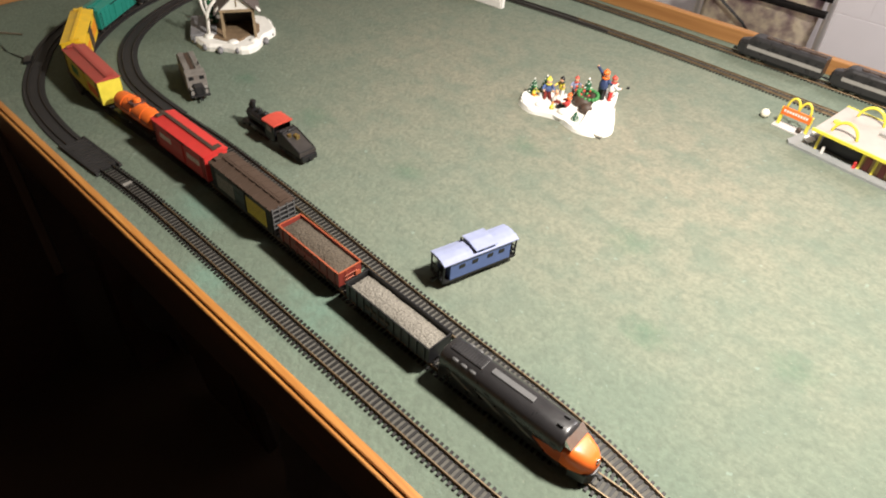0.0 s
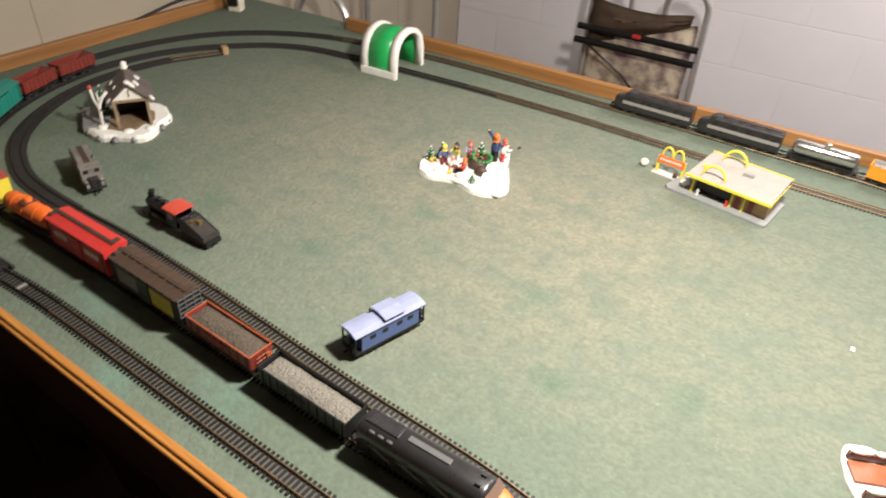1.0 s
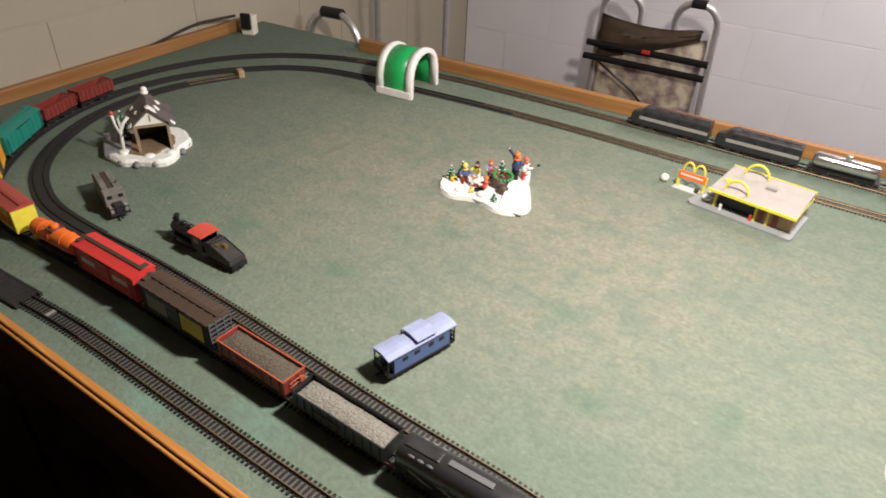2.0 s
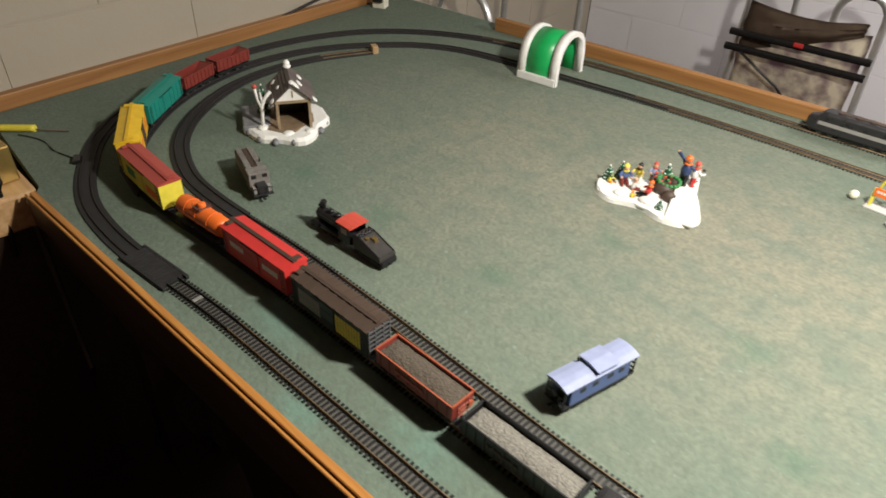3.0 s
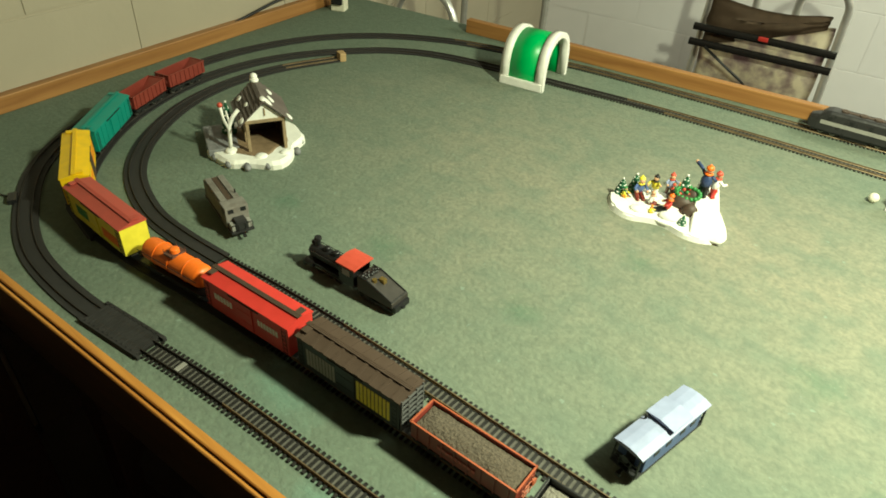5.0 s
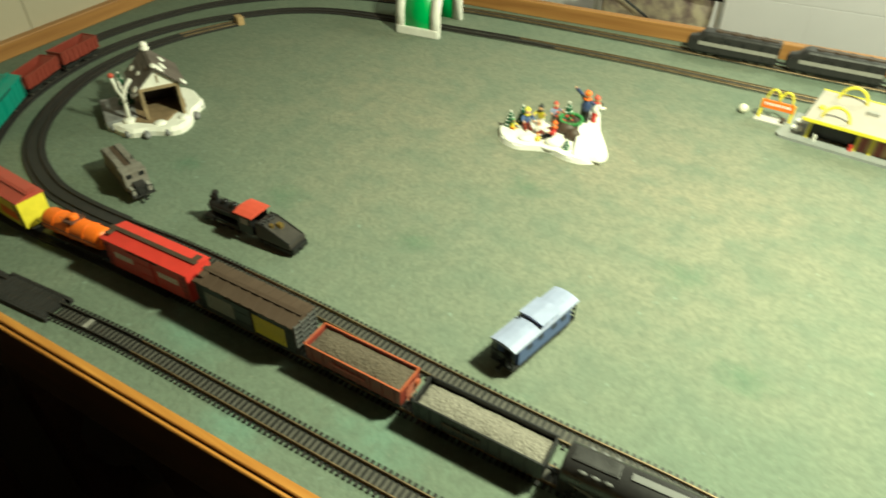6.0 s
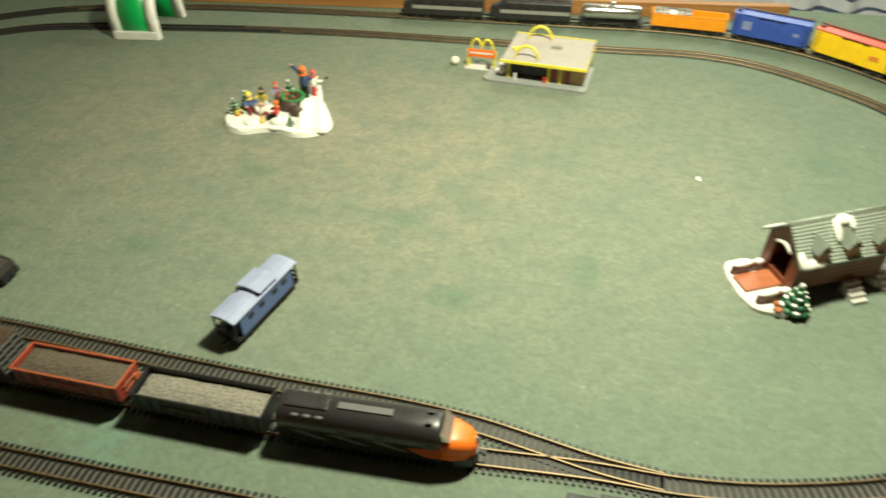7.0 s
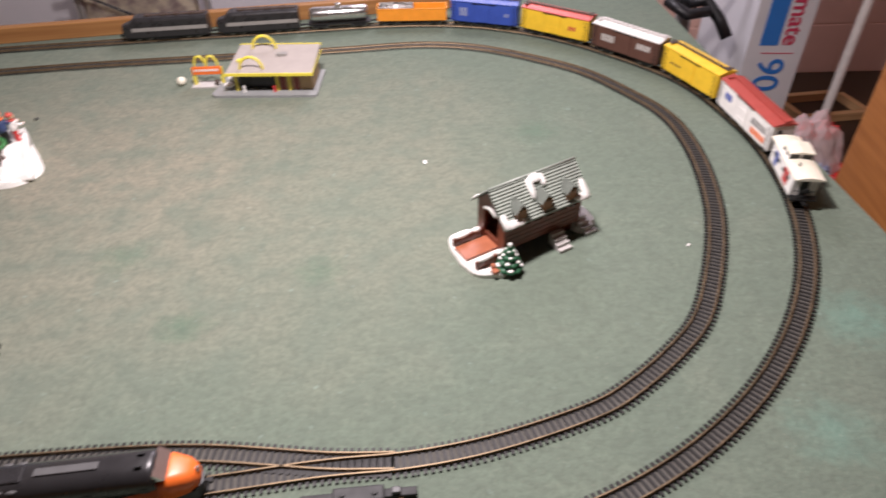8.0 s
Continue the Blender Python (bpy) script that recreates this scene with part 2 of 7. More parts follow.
# ---- mesh helpers ----
def part(name, bm, mat, parent=None, label="", smooth=False, at=None):
    me = bpy.data.meshes.new(name)
    bmesh.ops.recalc_face_normals(bm, faces=bm.faces)
    bm.to_mesh(me)
    bm.free()
    for m in mat if isinstance(mat, (list, tuple)) else (mat,):
        me.materials.append(m)
    if smooth:
        for p in me.polygons:
            p.use_smooth = True
    ob = new(name, me)
    if parent:
        ob.parent = parent
    if at is not None:
        ob.matrix_basis = at
    if label:
        ob["label"] = label
    return ob


def thing(name, label, category, at, group="", kind=""):
    ob = new(name)
    ob.empty_display_size = 0.01
    ob.matrix_basis = at
    return tagged(ob, label, category, group, kind)


def box(bm, x0, x1, y0, y1, z0, z1, bevel=0.0, mi=0):
    b = bmesh.new()
    bmesh.ops.create_cube(b, size=1.0)
    for v in b.verts:
        v.co = Vector((x0 + (v.co.x + 0.5) * (x1 - x0), y0 + (v.co.y + 0.5) * (y1 - y0), z0 + (v.co.z + 0.5) * (z1 - z0)))
    if bevel:
        bmesh.ops.bevel(b, geom=list(b.edges), offset=bevel, segments=2, affect="EDGES", profile=0.6)
    return merge(bm, b, mi)


def merge(bm, b, mi=0, m=None):
    if m is not None:
        bmesh.ops.transform(b, matrix=m, verts=b.verts)
    table = {v: bm.verts.new(v.co) for v in b.verts}
    for f in b.faces:
        try:
            n = bm.faces.new([table[v] for v in f.verts])
            n.material_index, n.smooth = mi, f.smooth
        except ValueError:
            pass
    b.free()
    return bm


def rod(bm, p, q, r, r2=None, seg=10, mi=0):
    p, q = Vector(p), Vector(q)
    b = bmesh.new()
    bmesh.ops.create_cone(b, cap_ends=True, segments=seg, radius1=r, radius2=r if r2 is None else r2, depth=(q - p).length)
    m = Matrix.Translation((p + q) / 2) @ (q - p).to_track_quat("Z", "Y").to_matrix().to_4x4()
    return merge(bm, b, mi, m)


def ball(bm, c, rx, ry=None, rz=None, mi=0, seg=12):
    b = bmesh.new()
    bmesh.ops.create_uvsphere(b, u_segments=seg, v_segments=max(6, seg * 2 // 3), radius=1.0)
    for f in b.faces:
        f.smooth = True
    return merge(bm, b, mi, Matrix.Translation(c) @ Matrix.Diagonal((rx, ry or rx, rz or rx, 1)))


def prism(bm, profile, x0, x1, mi=0):
    """A (y, z) outline pushed along x."""
    a = [bm.verts.new((x0, y, z)) for y, z in profile]
    b = [bm.verts.new((x1, y, z)) for y, z in profile]
    n = len(profile)
    for i in range(n):
        f = bm.faces.new((a[i], a[(i + 1) % n], b[(i + 1) % n], b[i]))
        f.material_index = mi
    for f in (bm.faces.new(a), bm.faces.new(b[::-1])):
        f.material_index = mi
    return bm


def slab(bm, outline, z0, z1, mi=0, top_scale=1.0):
    """An (x, y) outline raised from z0 to z1."""
    cx, cy = sum(p[0] for p in outline) / len(outline), sum(p[1] for p in outline) / len(outline)
    a = [bm.verts.new((x, y, z0)) for x, y in outline]
    b = [bm.verts.new((cx + (x - cx) * top_scale, cy + (y - cy) * top_scale, z1)) for x, y in outline]
    n = len(outline)
    for i in range(n):
        bm.faces.new((a[i], a[(i + 1) % n], b[(i + 1) % n], b[i])).material_index = mi
    bm.faces.new(a[::-1]).material_index = mi
    bm.faces.new(b).material_index = mi
    return bm


def tube(bm, points, r, seg=8, mi=0):
    """A round bar along points."""
    pts = [Vector(p) for p in points]
    rings = []
    for i, p in enumerate(pts):
        d = (pts[min(i + 1, len(pts) - 1)] - pts[max(i - 1, 0)]).normalized()
        q = d.to_track_quat("Z", "Y").to_matrix()
        rings.append([bm.verts.new(p + q @ Vector((r * math.cos(a), r * math.sin(a), 0))) for a in [2 * math.pi * k / seg for k in range(seg)]])
    for a, b in zip(rings, rings[1:]):
        # match the nearest start so that the bar does not twist
        k0 = min(range(seg), key=lambda k: (b[k].co - a[0].co).length)
        for k in range(seg):
            f = bm.faces.new((a[k], a[(k + 1) % seg], b[(k + 1 + k0) % seg], b[(k + k0) % seg]))
            f.material_index, f.smooth = mi, True
        b[:] = b[k0:] + b[:k0]
    bm.faces.new(rings[0][::-1]).material_index = mi
    bm.faces.new(rings[-1]).material_index = mi
    return bm


def spline(points, step, closed=False):
    """Evenly spaced points on a smooth curve through points."""
    P = np.array(points, float)
    n = len(P)
    dense = []
    for i in range(n if closed else n - 1):
        idx = [(i - 1) % n, i, (i + 1) % n, (i + 2) % n] if closed else [max(i - 1, 0), i, i + 1, min(i + 2, n - 1)]
        p0, p1, p2, p3 = P[idx]
        for t in np.linspace(0, 1, 24, endpoint=False):
            dense.append(0.5 * (2 * p1 + (p2 - p0) * t + (2 * p0 - 5 * p1 + 4 * p2 - p3) * t * t + (3 * p1 - p0 - 3 * p2 + p3) * t ** 3))
    dense.append(P[0] if closed else P[-1])
    D = np.array(dense)
    for _ in range(30):
        if closed:
            D[:-1] = (np.roll(D[:-1], 1, 0) + 2 * D[:-1] + np.roll(D[:-1], -1, 0)) / 4
            D[-1] = D[0]
        else:
            D[1:-1] = (D[:-2] + 2 * D[1:-1] + D[2:]) / 4
    s = np.r_[0, np.cumsum(np.linalg.norm(np.diff(D, axis=0), axis=1))]
    u = np.arange(0, s[-1], step)
    return np.c_[np.interp(u, s, D[:, 0]), np.interp(u, s, D[:, 1])]


# ---- plan: edges of the layout table and the walls ----
def front_y(x):
    return 0.392 + 0.080 * x


def back_y(x):
    return 1.625 + 0.150 * x


def left_x(y):
    return -1.35 - 0.125 * y


def right_x(y):
    return 0.882 - 0.088 * y


TABLE_EDGE = [(left_x(0.33), 0.33), (-1.06, 0.318), (-1.04, front_y(-1.04) - 0.0025), (0.6, front_y(0.6) - 0.0025), (right_x(0.47), 0.47),
              (right_x(1.75), 1.75), (0.41, back_y(0.41) + 0.04), (left_x(1.42), back_y(-1.53) + 0.02)]
FLOOR_Z = -0.69


def build_table():
    bm = bmesh.new()
    slab(bm, TABLE_EDGE, -0.019, 0.0)
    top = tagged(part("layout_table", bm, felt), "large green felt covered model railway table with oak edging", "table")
    # fascia under the front and right edges, and legs
    def front_strip(o, w, z0, z1, x0=-1.035, x1=0.585):
        bm = bmesh.new()
        slab(bm, [(x0, front_y(x0) + o), (x1, front_y(x1) + o), (x1, front_y(x1) + o + w), (x0, front_y(x0) + o + w)], z0, z1)
        bmesh.ops.bevel(bm, geom=list(bm.edges), offset=0.0008, segments=2, affect="EDGES")
        return bm
    part("front_apron", front_strip(-0.0175, 0.0135, -0.046, 0.0035), apron_wood, top, "dark wooden apron board, shade put into its tone")
    part("lower_apron", front_strip(-0.0090, 0.0090, -0.110, -0.0470), dark_wood, top, "dark lower board, shade put into its tone")
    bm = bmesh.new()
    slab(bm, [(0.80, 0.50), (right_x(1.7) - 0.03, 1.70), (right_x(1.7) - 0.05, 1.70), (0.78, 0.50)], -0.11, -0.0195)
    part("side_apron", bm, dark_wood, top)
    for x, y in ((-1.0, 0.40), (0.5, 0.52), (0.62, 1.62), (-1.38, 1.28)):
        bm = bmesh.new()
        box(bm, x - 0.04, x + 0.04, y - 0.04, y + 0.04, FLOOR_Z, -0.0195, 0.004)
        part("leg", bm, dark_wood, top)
    # dark panel added to hide the wall where only shade belongs
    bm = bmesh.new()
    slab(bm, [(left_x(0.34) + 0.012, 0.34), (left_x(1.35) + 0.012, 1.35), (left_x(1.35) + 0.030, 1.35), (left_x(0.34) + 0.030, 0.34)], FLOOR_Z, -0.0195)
    part("end_panel", bm, dark_wood, top, "dark panel added where only shade lies")
    # front edging: a narrow and a broad strip of oak with a dark groove between them
    for o, w in ((-0.0180, 0.0036), (-0.0112, 0.0090)):
        part("edge_strip", front_strip(o, w, 0.0040, 0.0088), oak, top, "golden oak edging strip")
    return top


build_table()


def board_between(name, p, q, thick, z0, z1, mat, label, category="board"):
    p, q = Vector((*p, 0)), Vector((*q, 0))
    d = (q - p)
    m = Matrix.Translation(p) @ Matrix.Rotation(math.atan2(d.y, d.x), 4, "Z")
    bm = bmesh.new()
    box(bm, 0, d.length, 0, thick, z0, z1, 0.002)
    return tagged(part(name, bm, mat, at=m), label, category)


# near-black cloth tone carries the shade below the table top
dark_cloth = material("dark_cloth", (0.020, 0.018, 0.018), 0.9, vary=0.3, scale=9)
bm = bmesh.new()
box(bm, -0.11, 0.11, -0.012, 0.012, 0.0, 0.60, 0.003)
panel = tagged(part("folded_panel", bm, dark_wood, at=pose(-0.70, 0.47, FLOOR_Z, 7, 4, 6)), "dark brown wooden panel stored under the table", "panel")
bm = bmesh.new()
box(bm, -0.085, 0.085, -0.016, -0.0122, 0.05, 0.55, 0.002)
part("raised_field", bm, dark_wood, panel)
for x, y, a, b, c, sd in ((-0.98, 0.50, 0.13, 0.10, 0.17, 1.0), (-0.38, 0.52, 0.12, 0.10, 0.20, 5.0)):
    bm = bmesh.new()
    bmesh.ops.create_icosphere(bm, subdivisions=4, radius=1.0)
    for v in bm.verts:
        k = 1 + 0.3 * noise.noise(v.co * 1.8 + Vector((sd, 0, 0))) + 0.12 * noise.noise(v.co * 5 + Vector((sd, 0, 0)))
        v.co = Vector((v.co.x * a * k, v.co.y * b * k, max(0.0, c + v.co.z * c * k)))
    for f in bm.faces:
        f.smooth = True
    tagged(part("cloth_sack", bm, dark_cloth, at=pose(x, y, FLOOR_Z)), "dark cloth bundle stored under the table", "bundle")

board_between("back_board", (-1.13, back_y(-1.13) - 0.028), (0.40, back_y(0.40) - 0.028), 0.019, 0.0, 0.031, oak_board, "long golden oak board standing along the table's back edge")
board_between("side_board", (left_x(0.18) + 0.021, 0.18), (left_x(1.33) + 0.021, 1.33), 0.019, 0.0, 0.030, oak_board, "golden oak board standing along the cream wall")


# ---- room ----
def block_wall(name, p, q, z0, z1, mat, label, thick=0.15):
    """A painted block wall: a backing with raised blocks in running bond."""
    p, q = Vector((*p, 0)), Vector((*q, 0))
    d = q - p
    at = Matrix.Translation(p) @ Matrix.Rotation(math.atan2(d.y, d.x), 4, "Z")
    bm = bmesh.new()
    box(bm, 0, d.length, 0.0022, thick, z0, z1)
    wall = tagged(part(name, bm, mat, at=at), label, "wall", kind="structure")
    return wall, d.length


def wall_blocks(wall, length, z0, z1, mat, z_visible, course=0.2, block=0.4, joint=0.007, head=0.007):
    bm = bmesh.new()
    box(bm, -block / 2 + head / 2, block / 2 - head / 2, 0.0, 0.006, joint / 2, course - joint / 2, min(0.0016, head * 0.4))
    me = bpy.data.meshes.new("wall_block")
    bm.to_mesh(me)
    bm.free()
    me.materials.append(mat)
    row = 0
    z = z0
    while z + course <= z1 + 0.001:
        x = block / 2 + (row % 2) * block / 2 + 0.0
        while x + block / 2 <= length:
            if z_visible[0] < z + course and z < z_visible[1]:
                ob = new("wall_block", me)
                ob.parent = wall
                ob.location = (x, 0, z)
            x += block
        z += course
        row += 1


WALL_Z = 1.62


def wall_line(x):
    return 2.90 + 0.15 * x


corner = (-1.678, 2.648)
room_back, back_len = block_wall("wall_north", corner, (2.4, wall_line(2.4)), FLOOR_Z, WALL_Z, wall_white, "white painted concrete block wall")
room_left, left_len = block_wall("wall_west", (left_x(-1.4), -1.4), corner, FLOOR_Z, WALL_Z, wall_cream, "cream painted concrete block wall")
block_wall("wall_east", (2.4, wall_line(2.4)), (2.4, -1.4), FLOOR_Z, WALL_Z, wall_pink, "pinkish painted block wall")
block_wall("wall_south", (2.4, -1.4), (left_x(-1.4), -1.4), FLOOR_Z, WALL_Z, wall_dim, "unseen wall, darkened to throw back less light")
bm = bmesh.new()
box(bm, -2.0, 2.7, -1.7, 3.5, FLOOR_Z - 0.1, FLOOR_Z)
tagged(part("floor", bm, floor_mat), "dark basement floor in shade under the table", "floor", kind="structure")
bm = bmesh.new()
box(bm, -2.0, 2.7, -1.7, 3.5, WALL_Z, WALL_Z + 0.1)
tagged(part("ceiling", bm, ceil_mat), "unseen ceiling, darkened to throw back less light", "ceiling", kind="structure")


# ---- tracks ----
OUTER_FRONT = [(-0.936, 0.354), (-0.836, 0.353), (-0.746, 0.364), (-0.608, 0.384), (-0.45, 0.397), (-0.297, 0.408), (-0.169, 0.418), (-0.02, 0.430)]
OUTER_RIGHT = [(0.165 + 0.5668 * math.cos(radians(a)), 1.015 + 0.5668 * math.sin(radians(a))) for a in range(-90, 21, 10)]
OUTER_BACK = [(0.68, 1.262), (0.58, 1.385), (0.463, 1.480), (0.32, 1.538), (0.17, 1.550), (0.03, 1.538), (-0.11, 1.523), (-0.25, 1.510), (-0.436, 1.490),
              (-0.60, 1.471), (-0.81, 1.440), (-1.023, 1.386), (-1.134, 1.338), (-1.242, 1.255)]
OUTER_LEFT = [(-1.325, 1.14), (-1.365, 1.0), (-1.368, 0.85), (-1.335, 0.70), (-1.264, 0.571), (-1.214, 0.499), (-1.152, 0.441), (-1.08, 0.400), (-1.009, 0.370)]
MAIN_FRONT = [(0.22, 0.540), (0.143, 0.534), (0.047, 0.521), (-0.06, 0.508), (-0.213, 0.496), (-0.425, 0.484), (-0.597, 0.473), (-0.747, 0.459), (-0.868, 0.444),
              (-0.948, 0.441), (-1.031, 0.458)]
MAIN_LEFT = [(-1.105, 0.495), (-1.195, 0.585), (-1.258, 0.69), (-1.297, 0.82), (-1.297, 0.95), (-1.262, 1.06), (-1.21, 1.145), (-1.16, 1.205)]
MAIN_BACK = [(-1.072, 1.262), (-0.935, 1.300), (-0.817, 1.322), (-0.63, 1.358), (-0.417, 1.388), (-0.227, 1.405), (0.06, 1.430), (0.218, 1.447)]
MAIN_RIGHT = [(0.330, 1.428), (0.430, 1.376), (0.513, 1.315), (0.570, 1.238), (0.618, 1.149), (0.629, 1.04), (0.617, 0.928), (0.596, 0.846), (0.564, 0.765),
              (0.531, 0.702), (0.487, 0.655), (0.437, 0.614), (0.393, 0.588), (0.30, 0.556)]
SPUR = [(0.205, 0.540), (0.150, 0.541), (0.093, 0.547), (0.03, 0.553), (-0.046, 0.553), (-0.176, 0.545), (-0.286, 0.541), (-0.482, 0.536), (-0.666, 0.525), (-0.767, 0.513),
        (-0.866, 0.505), (-0.947, 0.509), (-1.044, 0.541), (-1.121, 0.596), (-1.183, 0.674), (-1.226, 0.76), (-1.246, 0.863), (-1.238, 0.97), (-1.200, 1.085)]
TIE_Z, RAIL_TOP = 0.0022, 0.0052


def ribbon(bm, pts, offsets, closed):
    """A bar swept on the plan curve; offsets: (sideways, height) outline."""
    n = len(pts)
    rings = []
    for i in range(n):
        a, b = (pts[(i - 1) % n], pts[(i + 1) % n]) if closed else (pts[max(i - 1, 0)], pts[min(i + 1, n - 1)])
        d = (b - a) / np.linalg.norm(b - a)
        rings.append([bm.verts.new((pts[i][0] - d[1] * o, pts[i][1] + d[0] * o, z)) for o, z in offsets])
    k = len(offsets)
    for i in range(n if closed else n - 1):
        a, b = rings[i], rings[(i + 1) % n]
        for j in range(k):
            bm.faces.new((a[j], a[(j + 1) % k], b[(j + 1) % k], b[j]))
    return bm


def rail_outline(o, top=RAIL_TOP):
    return [(o - 0.0011, TIE_Z), (o + 0.0011, TIE_Z), (o + 0.0005, TIE_Z + 0.0008), (o + 0.0006, top), (o - 0.0006, top), (o - 0.0005, TIE_Z + 0.0008)]


sleeper_mesh = None


def track(label, control, closed, near, gap=None, dark_x=-0.62):
    """Rails, sleepers and dusty bed along a plan curve. near: which sleepers are single parts."""
    global sleeper_mesh
    pts = spline(control, 0.0066, closed)
    root = thing("railway_track", label, "track", Matrix.Identity(4), "tracks on the table")
    if sleeper_mesh is None:
        bm = bmesh.new()
        box(bm, -0.00155, 0.00155, -0.0146, 0.0146, 0.0004, TIE_Z)
        sleeper_mesh = bpy.data.meshes.new("sleeper")
        bm.to_mesh(sleeper_mesh)
        bm.free()
        sleeper_mesh.materials.append(tie_mat)
    # left of these limits the strip is black and covers the sleepers
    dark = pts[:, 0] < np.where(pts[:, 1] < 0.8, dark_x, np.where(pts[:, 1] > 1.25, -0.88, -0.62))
    for want, mat, name, half in ((False, bed_mat, "dusty_bed", 0.0078), (True, bed_dark, "black_matte", 0.0162)):
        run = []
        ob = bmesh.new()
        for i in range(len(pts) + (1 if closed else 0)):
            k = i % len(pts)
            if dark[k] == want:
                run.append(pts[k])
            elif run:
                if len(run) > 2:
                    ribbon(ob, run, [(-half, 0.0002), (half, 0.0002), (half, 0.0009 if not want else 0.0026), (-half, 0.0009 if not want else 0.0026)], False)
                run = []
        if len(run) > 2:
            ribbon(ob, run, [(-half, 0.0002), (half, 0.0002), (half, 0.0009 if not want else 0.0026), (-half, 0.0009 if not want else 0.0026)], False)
        part("trackbed", ob, mat, root, "grey dusty strip between the rails" if not want else "black strip over the sleepers")
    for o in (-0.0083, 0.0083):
        me = part("rail", ribbon(bmesh.new(), pts, rail_outline(o), closed), [rail_mat, rail_dark], root, "brass rail, darker on the left").data
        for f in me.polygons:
            # rails turn darker towards the table's left
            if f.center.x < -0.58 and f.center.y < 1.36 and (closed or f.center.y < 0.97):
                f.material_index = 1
    rest = bmesh.new()
    count = 0
    for i in range(len(pts)):
        if gap and gap(*pts[i]):
            continue
        a, b = pts[(i - 1) % len(pts)], pts[(i + 1) % len(pts)]
        if not closed and (i == 0 or i == len(pts) - 1):
            continue
        m = Matrix.Translation((pts[i][0], pts[i][1], 0)) @ Matrix.Rotation(math.atan2(b[1] - a[1], b[0] - a[0]), 4, "Z")
        if near(*pts[i]) and count < 300:
            ob = new("sleeper", sleeper_mesh)
            ob.parent, ob.matrix_basis = root, m
            count += 1
        else:
            b = bmesh.new()
            b.from_mesh(sleeper_mesh)
            merge(rest, b, 0, m)
    ob = part("sleeper_rest", rest, tie_mat, root)
    ob["kind"] = "stuff"
    return pts


outer_pts = track("outer loop of brass model railway track on green felt", OUTER_FRONT + OUTER_RIGHT[:-1] + OUTER_BACK + OUTER_LEFT, True,
                  lambda x, y: y < 0.8 and x > -0.75, dark_x=-0.70)
main_pts = track("inner loop of brass model railway track on green felt", MAIN_FRONT + MAIN_LEFT + MAIN_BACK + MAIN_RIGHT, True, lambda x, y: y < 0.8 and x > -0.75,
                 lambda x, y: 0.005 < x < 0.03 and y < 0.6)
spur_pts = track("siding of brass model railway track ending in a buffer", SPUR, False, lambda x, y: y < 0.8 and x > -0.75, dark_x=-0.78)


# ---- rolling stock parts ----
def wheelset(parent, x, mat=truck_mat):
    for s in (-1, 1):
        bm = bmesh.new()
        rod(bm, (x, s * 0.0070, RAIL_TOP + 0.0055), (x, s * 0.0095, RAIL_TOP + 0.0055), 0.0055, seg=14)
        rod(bm, (x, s * 0.0060, RAIL_TOP + 0.0055), (x, s * 0.0070, RAIL_TOP + 0.0055), 0.0062, seg=14)
        part("wheel", bm, steel, parent)


def bogie(car, x):
    bm = bmesh.new()
    for s in (-1, 1):
        box(bm, x - 0.014, x + 0.014, s * 0.0118 - 0.0012, s * 0.0118 + 0.0012, RAIL_TOP + 0.0045, RAIL_TOP + 0.0085, 0.0006)
        box(bm, x - 0.004, x + 0.004, s * 0.0118 - 0.0018, s * 0.0118 + 0.0018, RAIL_TOP + 0.003, RAIL_TOP + 0.010, 0.0005)
        for k in (-1, 1):
            box(bm, x + k * 0.010 - 0.0025, x + k * 0.010 + 0.0025, s * 0.0118 - 0.0018, s * 0.0118 + 0.0018, RAIL_TOP + 0.004, RAIL_TOP + 0.0085, 0.0005)
    box(bm, x - 0.003, x + 0.003, -0.011, 0.011, RAIL_TOP + 0.006, RAIL_TOP + 0.0105)
    t = part("bogie", bm, truck_mat, car, "black plastic bogie")
    wheelset(t, x - 0.010)
    wheelset(t, x + 0.010)
    return t


def couplers(car, half):
    for s in (-1, 1):
        bm = bmesh.new()
        box(bm, min(s * (half - 0.012), s * (half + 0.005)), max(s * (half - 0.012), s * (half + 0.005)), -0.0014, 0.0014, RAIL_TOP + 0.0075, RAIL_TOP + 0.0100)
        box(bm, min(s * (half + 0.004), s * (half + 0.0075)), max(s * (half + 0.004), s * (half + 0.0075)), -0.003, 0.002, RAIL_TOP + 0.0068, RAIL_TOP + 0.0105, 0.0006)
        part("coupler", bm, truck_mat, car)


FLOOR = RAIL_TOP + 0.0115


def chassis(car, half, inset=0.028, w=0.015):
    bm = bmesh.new()
    box(bm, -half + 0.002, half - 0.002, -w, w, FLOOR - 0.0025, FLOOR)
    box(bm, -half * 0.45, half * 0.45, -0.0035, 0.0035, FLOOR - 0.006, FLOOR - 0.0025)
    part("underframe", bm, truck_mat, car)
    bogie(car, -half + inset)
    bogie(car, half - inset)
    couplers(car, half)


def ladder(car, x, s, z0, z1, w, mat):
    bm = bmesh.new()
    y = s * w
    for dx in (0, 0.0055):
        rod(bm, (x + dx, y, z0), (x + dx, y, z1), 0.0003, seg=5)
    n = 6
    for i in range(n):
        z = z0 + (z1 - z0) * (i + 0.5) / n
        rod(bm, (x, y, z), (x + 0.0055, y, z), 0.0003, seg=5)
    part("ladder", bm, mat, car)


